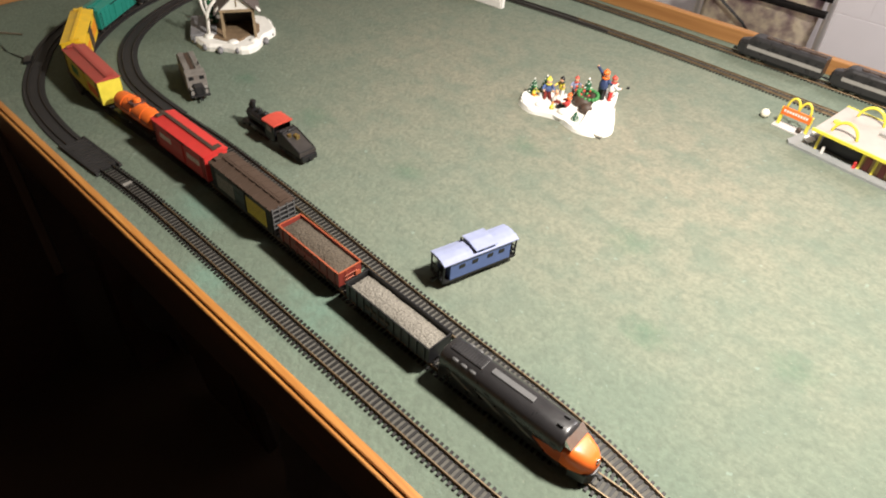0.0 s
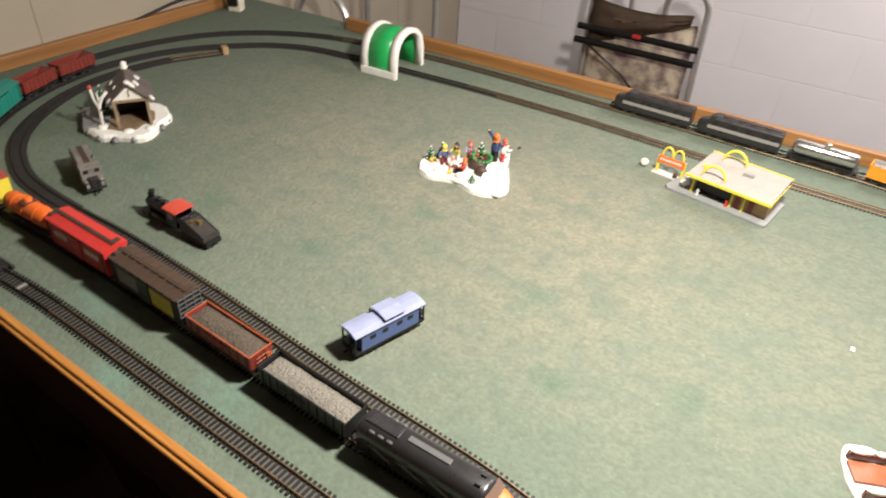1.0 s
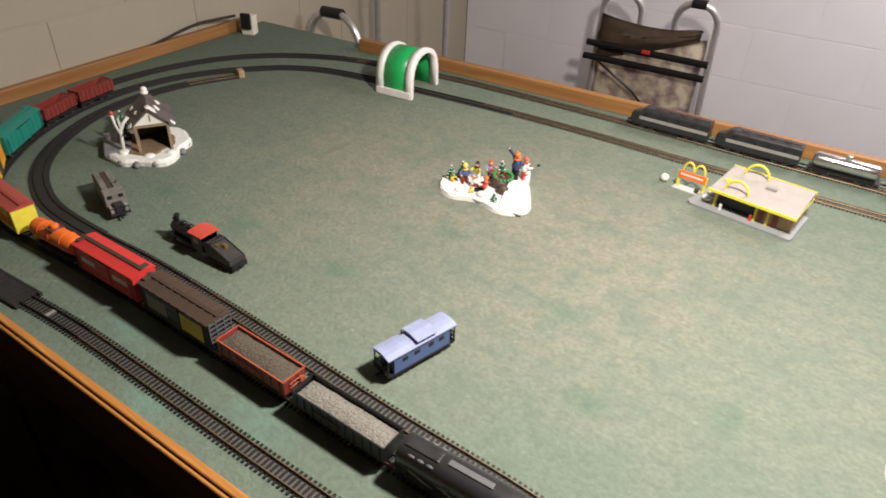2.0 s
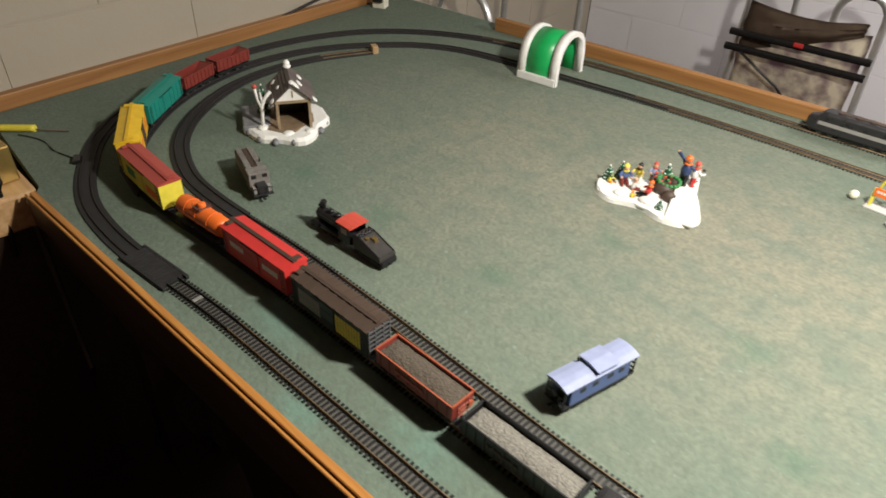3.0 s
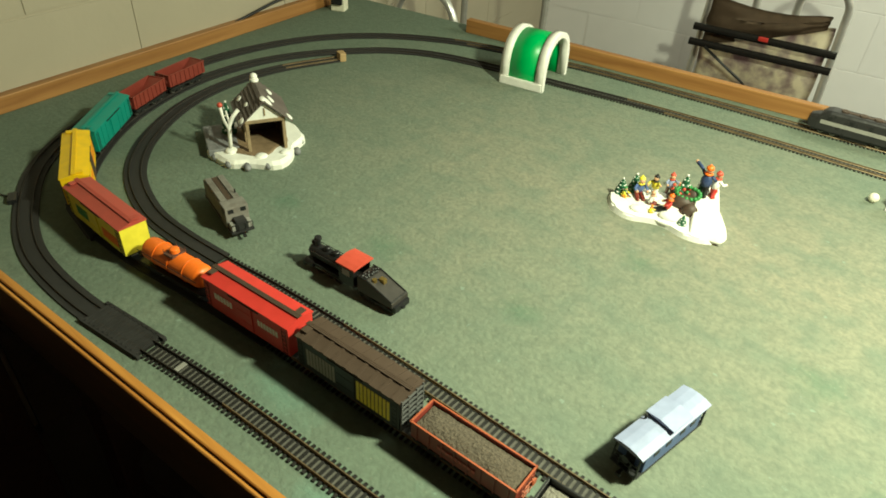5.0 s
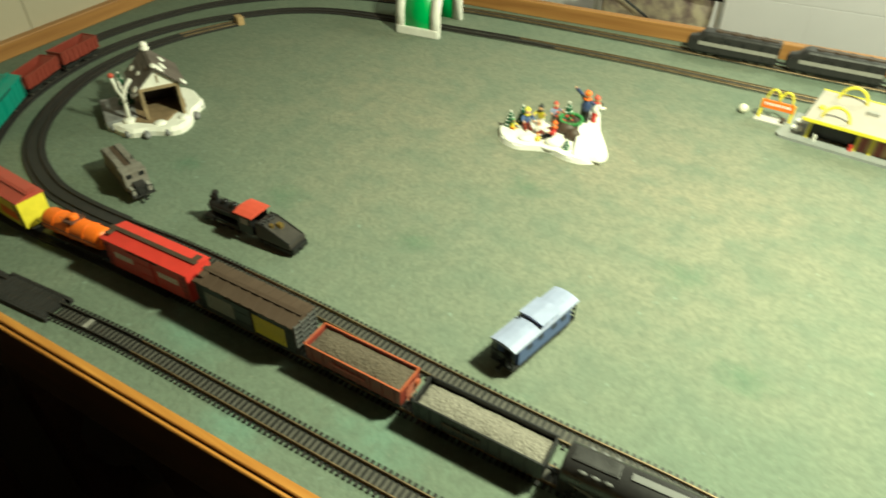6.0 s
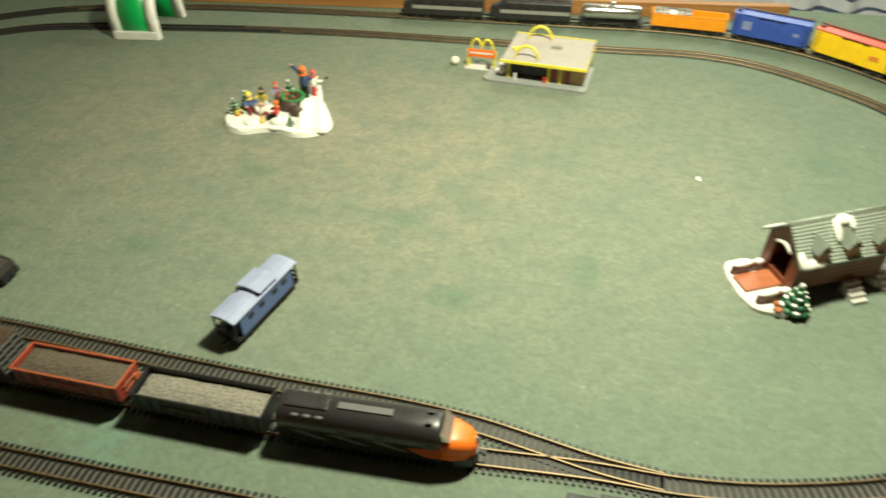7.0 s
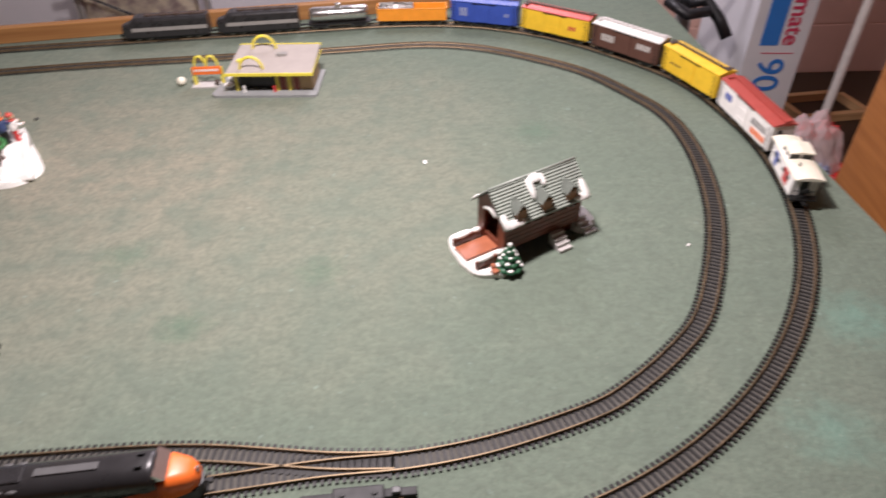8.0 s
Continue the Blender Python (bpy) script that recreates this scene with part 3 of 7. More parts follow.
def letter_bars(car, s, w, spots, mat, label):
    """Unreadable side lettering as plain bars: (x0, x1, z0, z1)."""
    for x0, x1, z0, z1 in spots:
        y = s * (w + 0.0004)
        n = max(2, int((x1 - x0) / 0.0045))
        step = (x1 - x0) / n
        bm = bmesh.new()
        box(bm, 0, step * 0.72, min(y, y - s * 0.0006), max(y, y - s * 0.0006), z0, z1)
        first = part("letter_bar", bm, mat, car, at=Matrix.Translation((x0, 0, 0)))
        for i in range(1, n):
            ob = new("letter_bar", first.data)
            ob.parent, ob.location = car, (x0 + step * i, 0, 0)


def box_car(label, length, body_mat, roof_mat, walk_mat, at, sides=(), door_mat=None, roof_ribs=0, group="", height=0.040, width=0.0175, ribs=0, roof_label="", walk=True, end_frame=None):
    h = length / 2
    car = thing("box_car", label, "train car", at, group)
    chassis(car, h)
    top = FLOOR + height
    bm = bmesh.new()
    box(bm, -h, h, -width, width, FLOOR, top, 0.0008)
    part("body", bm, body_mat, car)
    rib = None
    for i in range(ribs):
        for s in (-1, 1):
            if rib is None:
                bm = bmesh.new()
                box(bm, -0.0007, 0.0007, -0.0006, 0.0006, FLOOR + 0.001, top - 0.001)
                rib = part("side_rib", bm, body_mat, car)
            else:
                rib = new("side_rib", rib.data)
                rib.parent = car
            rib.location = (-h + length * (i + 0.5) / ribs, s * width, 0)
    bm = bmesh.new()
    e = width + 0.0012
    prism(bm, [(-e, top - 0.0012), (e, top - 0.0012), (e, top + 0.0003), (0, top + 0.0042), (-e, top + 0.0003)], -h - 0.0008, h + 0.0008)
    part("roof", bm, roof_mat, car, roof_label)
    rib = None
    for i in range(roof_ribs):
        if rib is None:
            bm = bmesh.new()
            prism(bm, [(-e, top + 0.0002), (e, top + 0.0002), (e, top + 0.0013), (0, top + 0.0052), (-e, top + 0.0013)], -0.0022, 0.0022)
            rib = part("roof_rib", bm, roof_mat, car)
        else:
            rib = new("roof_rib", rib.data)
            rib.parent = car
        rib.location = (-h + length * (i + 0.5) / roof_ribs, 0, 0)
    if walk:
        bm = bmesh.new()
        z = top + 0.0058
        for s in (-1, 0, 1):
            box(bm, -h - 0.001, h + 0.001, s * 0.0019 - 0.0008, s * 0.0019 + 0.0008, z - 0.0008, z)
        for i in range(9):
            x = -h + 0.004 + (length - 0.008) * i / 8
            box(bm, x - 0.0006, x + 0.0006, -0.002, 0.002, top + 0.003, z - 0.0008)
        for s in (-1, 1):
            box(bm, s * (h - 0.006) - 0.004, s * (h - 0.006) + 0.004, min(s * 0.002, -s * -0.012), max(s * 0.002, s * 0.012), z - 0.0016, z - 0.0006)
        part("roof_walk", bm, walk_mat, car, "dark roof walkway")
    for s in (-1, 1):
        bm = bmesh.new()
        y = s * (width + 0.0006)
        box(bm, -0.012, 0.012, y - 0.0007, y + 0.0007, FLOOR + 0.002, top - 0.003, 0.0003)
        for z in (FLOOR + 0.012, FLOOR + 0.026):
            box(bm, -0.012, 0.012, y - 0.0011, y + 0.0011, z - 0.0004, z + 0.0004)
        part("door", bm, door_mat or body_mat, car, "sliding door")
        bm = bmesh.new()
        box(bm, -0.024, 0.024, y - 0.0012, y + 0.0012, top - 0.0032, top - 0.0022)
        part("door_track", bm, truck_mat, car)
        ladder(car, -h + 0.003, s, FLOOR, top - 0.004, width + 0.0009, truck_mat)
        ladder(car, h - 0.0085, s, FLOOR, top - 0.004, width + 0.0009, truck_mat)
    if end_frame:
        # an open lattice of posts and rungs standing against the end
        bm = bmesh.new()
        for y in (-width + 0.002, -0.006, 0.006, width - 0.002):
            box(bm, h + 0.0006, h + 0.0022, y - 0.0007, y + 0.0007, FLOOR, top + 0.001)
        for k in range(6):
            z = FLOOR + 0.004 + k * (height - 0.006) / 5
            box(bm, h + 0.0008, h + 0.0026, -width + 0.001, width - 0.001, z - 0.0006, z + 0.0006)
        part("end_lattice", bm, end_frame, car, "grey lattice of rungs on the end")
    for s, spots, mat in sides:
        letter_bars(car, s, width, spots, mat, "unreadable lettering bars")
    bm = bmesh.new()
    rod(bm, (-h - 0.0018, 0.006, top - 0.010), (-h - 0.0005, 0.006, top - 0.010), 0.0032, seg=12)
    part("brake_wheel", bm, truck_mat, car)
    return car


def open_shell(bm, h, w, z0, z1, t=0.0013, floor_z=None):
    """Four walls and a floor."""
    box(bm, -h, h, -w, -w + t, z0, z1, 0.0004)
    box(bm, -h, h, w - t, w, z0, z1, 0.0004)
    box(bm, -h, -h + t, -w + t, w - t, z0, z1, 0.0004)
    box(bm, h - t, h, -w + t, w - t, z0, z1, 0.0004)
    f = z0 if floor_z is None else floor_z
    box(bm, -h + t, h - t, -w + t, w - t, f, f + 0.0012)


def rim(bm, h, w, z, r=0.0008):
    for s in (-1, 1):
        box(bm, -h - 0.001, h + 0.001, s * w - r, s * w + r, z - r, z + r * 0.6)
        box(bm, s * h - r, s * h + r, -w, w, z - r, z + r * 0.6)


def gravel_load(car, h, w, z, mat, crown=0.003, seed=0):
    bm = bmesh.new()
    nx, ny = 46, 14
    grid = []
    for i in range(nx + 1):
        row = []
        for j in range(ny + 1):
            x, y = -h + 2 * h * i / nx, -w + 2 * w * j / ny
            k = noise.noise(Vector((x * 330 + seed, y * 330, 0.3))) * 0.0008 + noise.noise(Vector((x * 60 + seed, y * 60, 3))) * 0.0010
            row.append(bm.verts.new((x, y, z + crown * (1 - (y / w) ** 2) * (1 - (x / h) ** 6) + k)))
        grid.append(row)
    for i in range(nx):
        for j in range(ny):
            bm.faces.new((grid[i][j], grid[i + 1][j], grid[i + 1][j + 1], grid[i][j + 1]))
    lower = bmesh.ops.extrude_face_region(bm, geom=list(bm.faces))
    for v in lower["geom"]:
        if isinstance(v, bmesh.types.BMVert):
            v.co.z = z - 0.004
    part("gravel_load", bm, mat, car, "loose gravel load")


def gondola(label, length, mat, at, load=None, group="", height=0.020, ribs=10, rim_mat=None, pipe=False, width=0.0168, lettering=None):
    h = length / 2
    car = thing("gondola_car", label, "train car", at, group)
    chassis(car, h, 0.026)
    top = FLOOR + height
    bm = bmesh.new()
    open_shell(bm, h, width, FLOOR, top)
    part("body", bm, mat, car)
    rib = None
    for i in range(ribs):
        for s in (-1, 1):
            if rib is None:
                bm = bmesh.new()
                box(bm, -0.0008, 0.0008, -0.0012, 0.0012, FLOOR, top)
                rib = part("side_rib", bm, mat, car)
            else:
                rib = new("side_rib", rib.data)
                rib.parent = car
            rib.location = (-h + length * (i + 0.5) / ribs, s * width, 0)
    bm = bmesh.new()
    rim(bm, h, width, top)
    part("top_rim", bm, rim_mat or mat, car)
    if load:
        gravel_load(car, h - 0.003, width - 0.002, top - 0.0065, load, 0.004, length * 100)
    if pipe:
        # an open-ended paper roll lying in the car
        bm = bmesh.new()
        r, t, x0, x1 = 0.0150, 0.0008, h - 0.072, h - 0.004
        prism(bm, [(r * math.cos(a), r * math.sin(a)) for a in [2 * math.pi * k / 28 for k in range(28)]], x0, x1)
        caps = [f for f in bm.faces if len(f.verts) > 6]
        ring = bmesh.ops.inset_region(bm, faces=caps, thickness=t)
        caps = [f for f in bm.faces if len(f.verts) > 6]
        for f in caps:
            c = f.calc_center_median()
            bmesh.ops.translate(bm, verts=f.verts, vec=(0.03 if c.x < 0 and abs(c.x - x0) < 1e-4 else (0.03 if abs(c.x - x0) < 1e-4 else -0.03), 0, 0))
        for f in bm.faces:
            f.smooth = len(f.verts) == 4
        part("paper_roll", bm, white, car, "white rolled paper tube load", at=Matrix.Translation((0, 0, FLOOR + 0.0012 + r)))
    for s in (-1, 1):
        if lettering:
            letter_bars(car, s, width + 0.0008, [(-h * 0.5, h * 0.1, FLOOR + 0.008, FLOOR + 0.013)], lettering, "unreadable lettering bars")
    return car


def ore_hopper(label, length, mat, at, group="", load=None, rim_mat=None, height=0.026, peaks=False, lettering=None, width=0.0165):
    h = length / 2
    car = thing("hopper_car", label, "train car", at, group)
    chassis(car, h, 0.021)
    top = FLOOR + height
    bm = bmesh.new()
    open_shell(bm, h, width, FLOOR + 0.004, top)
    for k in (-0.5, 0.5):
        prism(bm, [(-width * 0.8, FLOOR + 0.004), (width * 0.8, FLOOR + 0.004), (width * 0.5, FLOOR - 0.006), (-width * 0.5, FLOOR - 0.006)], k * h * 0.55 - 0.009, k * h * 0.55 + 0.009)
    part("body", bm, mat, car)
    rib = None
    for i in range(8):
        for s in (-1, 1):
            if rib is None:
                bm = bmesh.new()
                box(bm, -0.0007, 0.0007, -0.0011, 0.0011, FLOOR + 0.004, top)
                rib = part("side_rib", bm, mat, car)
            else:
                rib = new("side_rib", rib.data)
                rib.parent = car
            rib.location = (-h + length * (i + 0.5) / 8, s * width, 0)
    bm = bmesh.new()
    rim(bm, h, width, top)
    part("top_rim", bm, rim_mat or mat, car)
    if load:
        gravel_load(car, h - 0.003, width - 0.002, top - 0.004, load, 0.004, length * 70)
    if peaks:
        # sloping end sheets inside the empty hopper
        for s in (-1, 1):
            bm = bmesh.new()
            prof = [(s * (h - 0.0015), top - 0.001), (s * h * 0.25, FLOOR + 0.006), (s * (h - 0.0015), FLOOR + 0.006)]
            a = [bm.verts.new((x, -width + 0.0015, z)) for x, z in prof]
            b = [bm.verts.new((x, width - 0.0015, z)) for x, z in prof]
            for i in range(3):
                bm.faces.new((a[i], a[(i + 1) % 3], b[(i + 1) % 3], b[i]))
            bm.faces.new(a)
            bm.faces.new(b[::-1])
            part("slope_sheet", bm, mat, car)
    if lettering:
        for s in (-1, 1):
            letter_bars(car, s, width + 0.0008, [(-h * 0.45, h * 0.3, FLOOR + 0.013, FLOOR + 0.017)], lettering, "unreadable lettering bars")
    # end ladder and brake wheel
    bm = bmesh.new()
    for y in (-0.006, 0.006):
        rod(bm, (h + 0.002, y, FLOOR), (h + 0.002, y, top), 0.0005, seg=6)
    for z in (FLOOR + 0.006, FLOOR + 0.012, FLOOR + 0.018):
        rod(bm, (h + 0.002, -0.009, z), (h + 0.002, 0.009, z), 0.0005, seg=6)
    rod(bm, (h + 0.0025, 0.009, FLOOR + 0.014), (h + 0.004, 0.009, FLOOR + 0.014), 0.004, seg=12)
    part("end_ladder", bm, rim_mat or mat, car)
    return car


def tank_car(label, length, tank_mat, dome_mat, at, group="", two_part=None, radius=0.0145):
    h = length / 2
    car = thing("tank_car", label, "train car", at, group)
    chassis(car, h, 0.026, 0.012)
    zc = FLOOR + radius + 0.001
    bm = bmesh.new()
    n = 24
    prof = [(-h + 0.006, 0.0), (-h + 0.0065, 0.45), (-h + 0.008, 0.75), (-h + 0.011, 0.93), (-h + 0.015, 1.0), (-h * 0.3, 1.0), (h * 0.3, 1.0), (h - 0.015, 1.0),
            (h - 0.011, 0.93), (h - 0.008, 0.75), (h - 0.0065, 0.45), (h - 0.006, 0.0)]
    rings = [[bm.verts.new((x, radius * k * math.cos(2 * math.pi * i / n), zc + radius * k * math.sin(2 * math.pi * i / n))) for i in range(n)] for x, k in prof[1:-1]]
    for a, b in zip(rings, rings[1:]):
        for i in range(n):
            bm.faces.new((a[i], a[(i + 1) % n], b[(i + 1) % n], b[i])).smooth = True
    bm.faces.new(rings[0][::-1])
    bm.faces.new(rings[-1])
    part("tank", bm, tank_mat, car)
    for x in (-h * 0.45, 0.0, h * 0.45):
        bm = bmesh.new()
        for s in range(n):
            a0, a1 = 2 * math.pi * s / n, 2 * math.pi * (s + 1) / n
            rod(bm, (x, (radius + 0.0003) * math.cos(a0), zc + (radius + 0.0003) * math.sin(a0)), (x, (radius + 0.0003) * math.cos(a1), zc + (radius + 0.0003) * math.sin(a1)), 0.0006, seg=5)
        part("tank_band", bm, dome_mat, car)
    bm = bmesh.new()
    rod(bm, (0, 0, zc + radius - 0.003), (0, 0, zc + radius + 0.005), 0.0065, 0.0058, seg=18)
    ball(bm, (0, 0, zc + radius + 0.005), 0.0058, 0.0058, 0.0018)
    part("dome", bm, dome_mat, car)
    bm = bmesh.new()
    for s in (-1, 1):
        rod(bm, (-h + 0.006, s * (radius + 0.0012), zc + 0.004), (h - 0.006, s * (radius + 0.0012), zc + 0.004), 0.0004, seg=5)
        box(bm, -h + 0.004, h - 0.004, s * 0.0125 - 0.002, s * 0.0125 + 0.002, FLOOR - 0.001, FLOOR + 0.0005)
    part("handrail", bm, truck_mat, car)
    if two_part:
        bm = bmesh.new()
        box(bm, -0.008, 0.008, -0.010, 0.010, zc + radius - 0.0015, zc + radius + 0.001, 0.0005)
        for s in (-1, 1):
            rod(bm, (s * 0.008, 0.009, zc + radius), (s * 0.008, 0.009, zc + radius + 0.006), 0.0005, seg=6)
            rod(bm, (s * 0.008, -0.009, zc + radius), (s * 0.008, -0.009, zc + radius + 0.006), 0.0005, seg=6)
        part("platform", bm, two_part, car, "brown platform round the dome")
    return car


def caboose(label, length, body_mat, roof_mat, at, group="", cupola_x=0.0, spots=(), rail_mat_=None, width=0.0165, height=0.030, cupola_h=0.0115, cupola_w=0.92, pipe=(-0.024, 0.006), post=0.0006):
    h = length / 2
    car = thing("caboose", label, "train car", at, group)
    chassis(car, h, 0.024)
    top = FLOOR + height
    b = h - 0.010
    bm = bmesh.new()
    box(bm, -b, b, -width, width, FLOOR, top, 0.0006)
    part("body", bm, body_mat, car)
    bm = bmesh.new()
    e = width + 0.0018
    prism(bm, [(-e, top - 0.001), (e, top - 0.001), (e, top + 0.0004), (e * 0.5, top + 0.0028), (0, top + 0.0036), (-e * 0.5, top + 0.0028), (-e, top + 0.0004)], -h, h)
    part("roof", bm, roof_mat, car)
    c = width * cupola_w
    bm = bmesh.new()
    box(bm, cupola_x - 0.013, cupola_x + 0.013, -c, c, top, top + cupola_h, 0.0005)
    cup = part("cupola", bm, body_mat, car)
    bm = bmesh.new()
    e = c + 0.0014
    z = top + cupola_h
    prism(bm, [(-e, z - 0.0006), (e, z - 0.0006), (e, z + 0.0004), (0, z + 0.0028), (-e, z + 0.0004)], cupola_x - 0.0155, cupola_x + 0.0155)
    part("cupola_roof", bm, roof_mat, cup)
    for s in (-1, 1):
        for dx in (-0.006, 0.006):
            bm = bmesh.new()
            y = cupola_x + dx
            box(bm, y - 0.0032, y + 0.0032, s * c - 0.0004, s * c + 0.0004, top + cupola_h * 0.4, top + cupola_h * 0.82)
            part("cupola_window", bm, black, cup, "dark window")
        for y in (-c * 0.5, c * 0.5):
            bm = bmesh.new()
            x = cupola_x + s * 0.013
            box(bm, x - 0.0004, x + 0.0004, y - c * 0.42, y + c * 0.42, top + cupola_h * 0.2, top + cupola_h * 0.92)
            part("cupola_window", bm, black, cup, "dark window")
        for x in (-b * 0.62, -b * 0.2, b * 0.3, b * 0.68):
            bm = bmesh.new()
            box(bm, x - 0.004, x + 0.004, s * width - 0.0005, s * width + 0.0005, FLOOR + 0.014, FLOOR + 0.0195)
            part("window", bm, black, car, "dark side window")
    m = rail_mat_ or truck_mat
    for s in (-1, 1):
        bm = bmesh.new()
        x = s * (h - 0.0015)
        box(bm, min(s * b, s * h), max(s * b, s * h), -width, width, FLOOR - 0.0015, FLOOR + 0.0005)
        for y in (-width + 0.001, -0.006, 0.006, width - 0.001):
            rod(bm, (x, y, FLOOR), (x, y, FLOOR + (0.013 if abs(y) < 0.01 else height)), post, seg=6)
        for z in (FLOOR + 0.006, FLOOR + 0.013):
            rod(bm, (x, -width, z), (x, width, z), post, seg=6)
        rod(bm, (x + s * 0.001, 0.0, FLOOR + 0.014), (x + s * 0.0025, 0.0, FLOOR + 0.014), 0.004, seg=12)
        part("end_railing", bm, m, car, "end platform railing")
        bm = bmesh.new()
        box(bm, min(s * b, s * (b + 0.0006)), max(s * b, s * (b + 0.0006)), -0.005, 0.005, FLOOR + 0.001, FLOOR + 0.024)
        part("end_door", bm, black, car, "dark end door")
    for s, sp, mat in spots:
        letter_bars(car, s, width, sp, mat, "unreadable lettering bars")
    bm = bmesh.new()
    rod(bm, (pipe[0], pipe[1], top - 0.001), (pipe[0], pipe[1], top + 0.0075), 0.0012, seg=8)
    part("stove_pipe", bm, truck_mat, car)
    return car


def loft(bm, sections, mi=0):
    """Skin over rings of (x, outline of (y, z)); all rings have the same count."""
    rings = [[bm.verts.new((x, y, z)) for y, z in o] for x, o in sections]
    n = len(rings[0])
    for a, b in zip(rings, rings[1:]):
        for i in range(n):
            bm.faces.new((a[i], a[(i + 1) % n], b[(i + 1) % n], b[i])).material_index = mi
    bm.faces.new(rings[0][::-1]).material_index = mi
    bm.faces.new(rings[-1]).material_index = mi
    return bm


def round_top(w, z0, z1, r, n=5, lean=0.0):
    """A body outline with rounded shoulders."""
    o = [(-w, z0), (w, z0)]
    for k in range(n + 1):
        a = math.pi / 2 * k / n
        o.append((w - r + r * math.cos(a) - lean, z1 - r + r * math.sin(a)))
    for k in range(n + 1):
        a = math.pi / 2 * (1 - k / n)
        o.append((-(w - r + r * math.cos(a)) + lean, z1 - r + r * math.sin(a)))
    return o


def cab_engine(label, length, at, group):
    """Streamlined diesel with a bright nose and slanted side stripes."""
    h = length / 2
    car = thing("diesel_locomotive", label, "locomotive", at, group)
    z0, top, w = RAIL_TOP + 0.0075, RAIL_TOP + 0.047, 0.0172
    bm = bmesh.new()
    loft(bm, [(-h, round_top(w - 0.001, z0, top - 0.002, 0.0125)), (-h + 0.002, round_top(w, z0, top, 0.0135)), (h - 0.052, round_top(w, z0, top, 0.0135)),
              (h - 0.036, round_top(w, z0, top, 0.0135)), (h - 0.030, round_top(w, z0, top - 0.001, 0.0135))])
    for f in bm.faces:
        f.smooth = len(f.verts) == 4 and abs(f.calc_center_median().z - z0) > 0.004
    part("body", bm, charcoal, car)
    bm = bmesh.new()
    loft(bm, [(h - 0.0305, round_top(w + 0.0002, z0 + 0.006, top - 0.010, 0.007)), (h - 0.020, round_top(w - 0.0002, z0 + 0.006, top - 0.0115, 0.009)),
              (h - 0.008, round_top(w - 0.004, z0 + 0.006, top - 0.0145, 0.009)), (h - 0.002, round_top(w - 0.009, z0 + 0.007, top - 0.019, 0.007)),
              (h, round_top(w - 0.013, z0 + 0.009, top - 0.024, 0.004))])
    for f in bm.faces:
        f.smooth = True
    nose = part("nose", bm, orange, car, "bright orange rounded nose")
    bm = bmesh.new()
    ball(bm, (h - 0.0015, 0, top - 0.020), 0.002, 0.003, 0.003)
    part("headlight", bm, silver, nose)
    # orange flash running back along the lower side
    for s in (-1, 1):
        bm = bmesh.new()
        y = s * (w + 0.0003)
        vs = [bm.verts.new((x, y, z)) for x, z in ((h - 0.030, z0 + 0.006), (h - 0.030, z0 + 0.022), (h - 0.050, z0 + 0.0185), (h - 0.062, z0 + 0.0165), (h - 0.044, z0 + 0.006))]
        f = bm.faces.new(vs)
        bmesh.ops.solidify(bm, geom=[f], thickness=0.0004)
        part("flash", bm, orange, car, "orange flash on the side")
        for i in range(3):
            bm = bmesh.new()
            x = h - 0.079 - i * 0.037
            vs = [bm.verts.new((x + a, y, z)) for a, z in ((0.012, z0 + 0.010), (0.023, z0 + 0.010), (-0.004, z0 + 0.0195), (-0.018, z0 + 0.0195))]
            f = bm.faces.new(vs)
            bmesh.ops.solidify(bm, geom=[f], thickness=0.0004)
            part("stripe", bm, grey, car, "slanted pale stripe")
    # windscreen, a sloping block between roof and nose
    bm = bmesh.new()
    prism_pts = [(h - 0.0305, top - 0.0015), (h - 0.0225, top - 0.0105), (h - 0.0305, top - 0.0105)]
    a = [bm.verts.new((x, -w + 0.003, z)) for x, z in prism_pts]
    b = [bm.verts.new((x, w - 0.003, z)) for x, z in prism_pts]
    for i in range(3):
        bm.faces.new((a[i], a[(i + 1) % 3], b[(i + 1) % 3], b[i]))
    bm.faces.new(a)
    bm.faces.new(b[::-1])
    part("windscreen", bm, silver, car, "shiny silver windscreen")
    # roof details
    bm = bmesh.new()
    box(bm, -h + 0.055, -h + 0.105, -0.0035, 0.0035, top - 0.001, top + 0.0016, 0.0006)
    part("roof_hatch", bm, dusty, car, "long dusty grey roof hatch")
    bm = bmesh.new()
    box(bm, -h + 0.006, -h + 0.046, -w + 0.010, w - 0.010, top - 0.001, top + 0.0012, 0.0005)
    for i in range(12):
        x = -h + 0.009 + i * 0.003
        box(bm, x, x + 0.0014, -w + 0.011, w - 0.011, top + 0.001, top + 0.0018)
    part("roof_grille", bm, charcoal, car)
    for s in (-1, 1):
        bm = bmesh.new()
        for i in range(3):
            x = -h + 0.018 + i * 0.011
            ball(bm, (x, s * (w - 0.0045), top - 0.0042), 0.0045, 0.0022, 0.0018)
        part("vent", bm, dusty, car, "dusty roof vents")
        bm = bmesh.new()
        rod(bm, (h - 0.042, s * 0.006, top - 0.002), (h - 0.042, s * 0.006, top + 0.002), 0.0014, seg=8)
        box(bm, h - 0.045, h - 0.039, s * 0.006 - 0.001, s * 0.006 + 0.001, top + 0.0005, top + 0.0025)
        part("horn", bm, black, car)
        for x in (h - 0.040, h - 0.085, h - 0.118):
            bm = bmesh.new()
            box(bm, x - 0.0035, x + 0.0035, s * w - 0.0004, s * w + 0.0004, top - 0.020, top - 0.0145)
            part("side_window", bm, black, car)
    bm = bmesh.new()
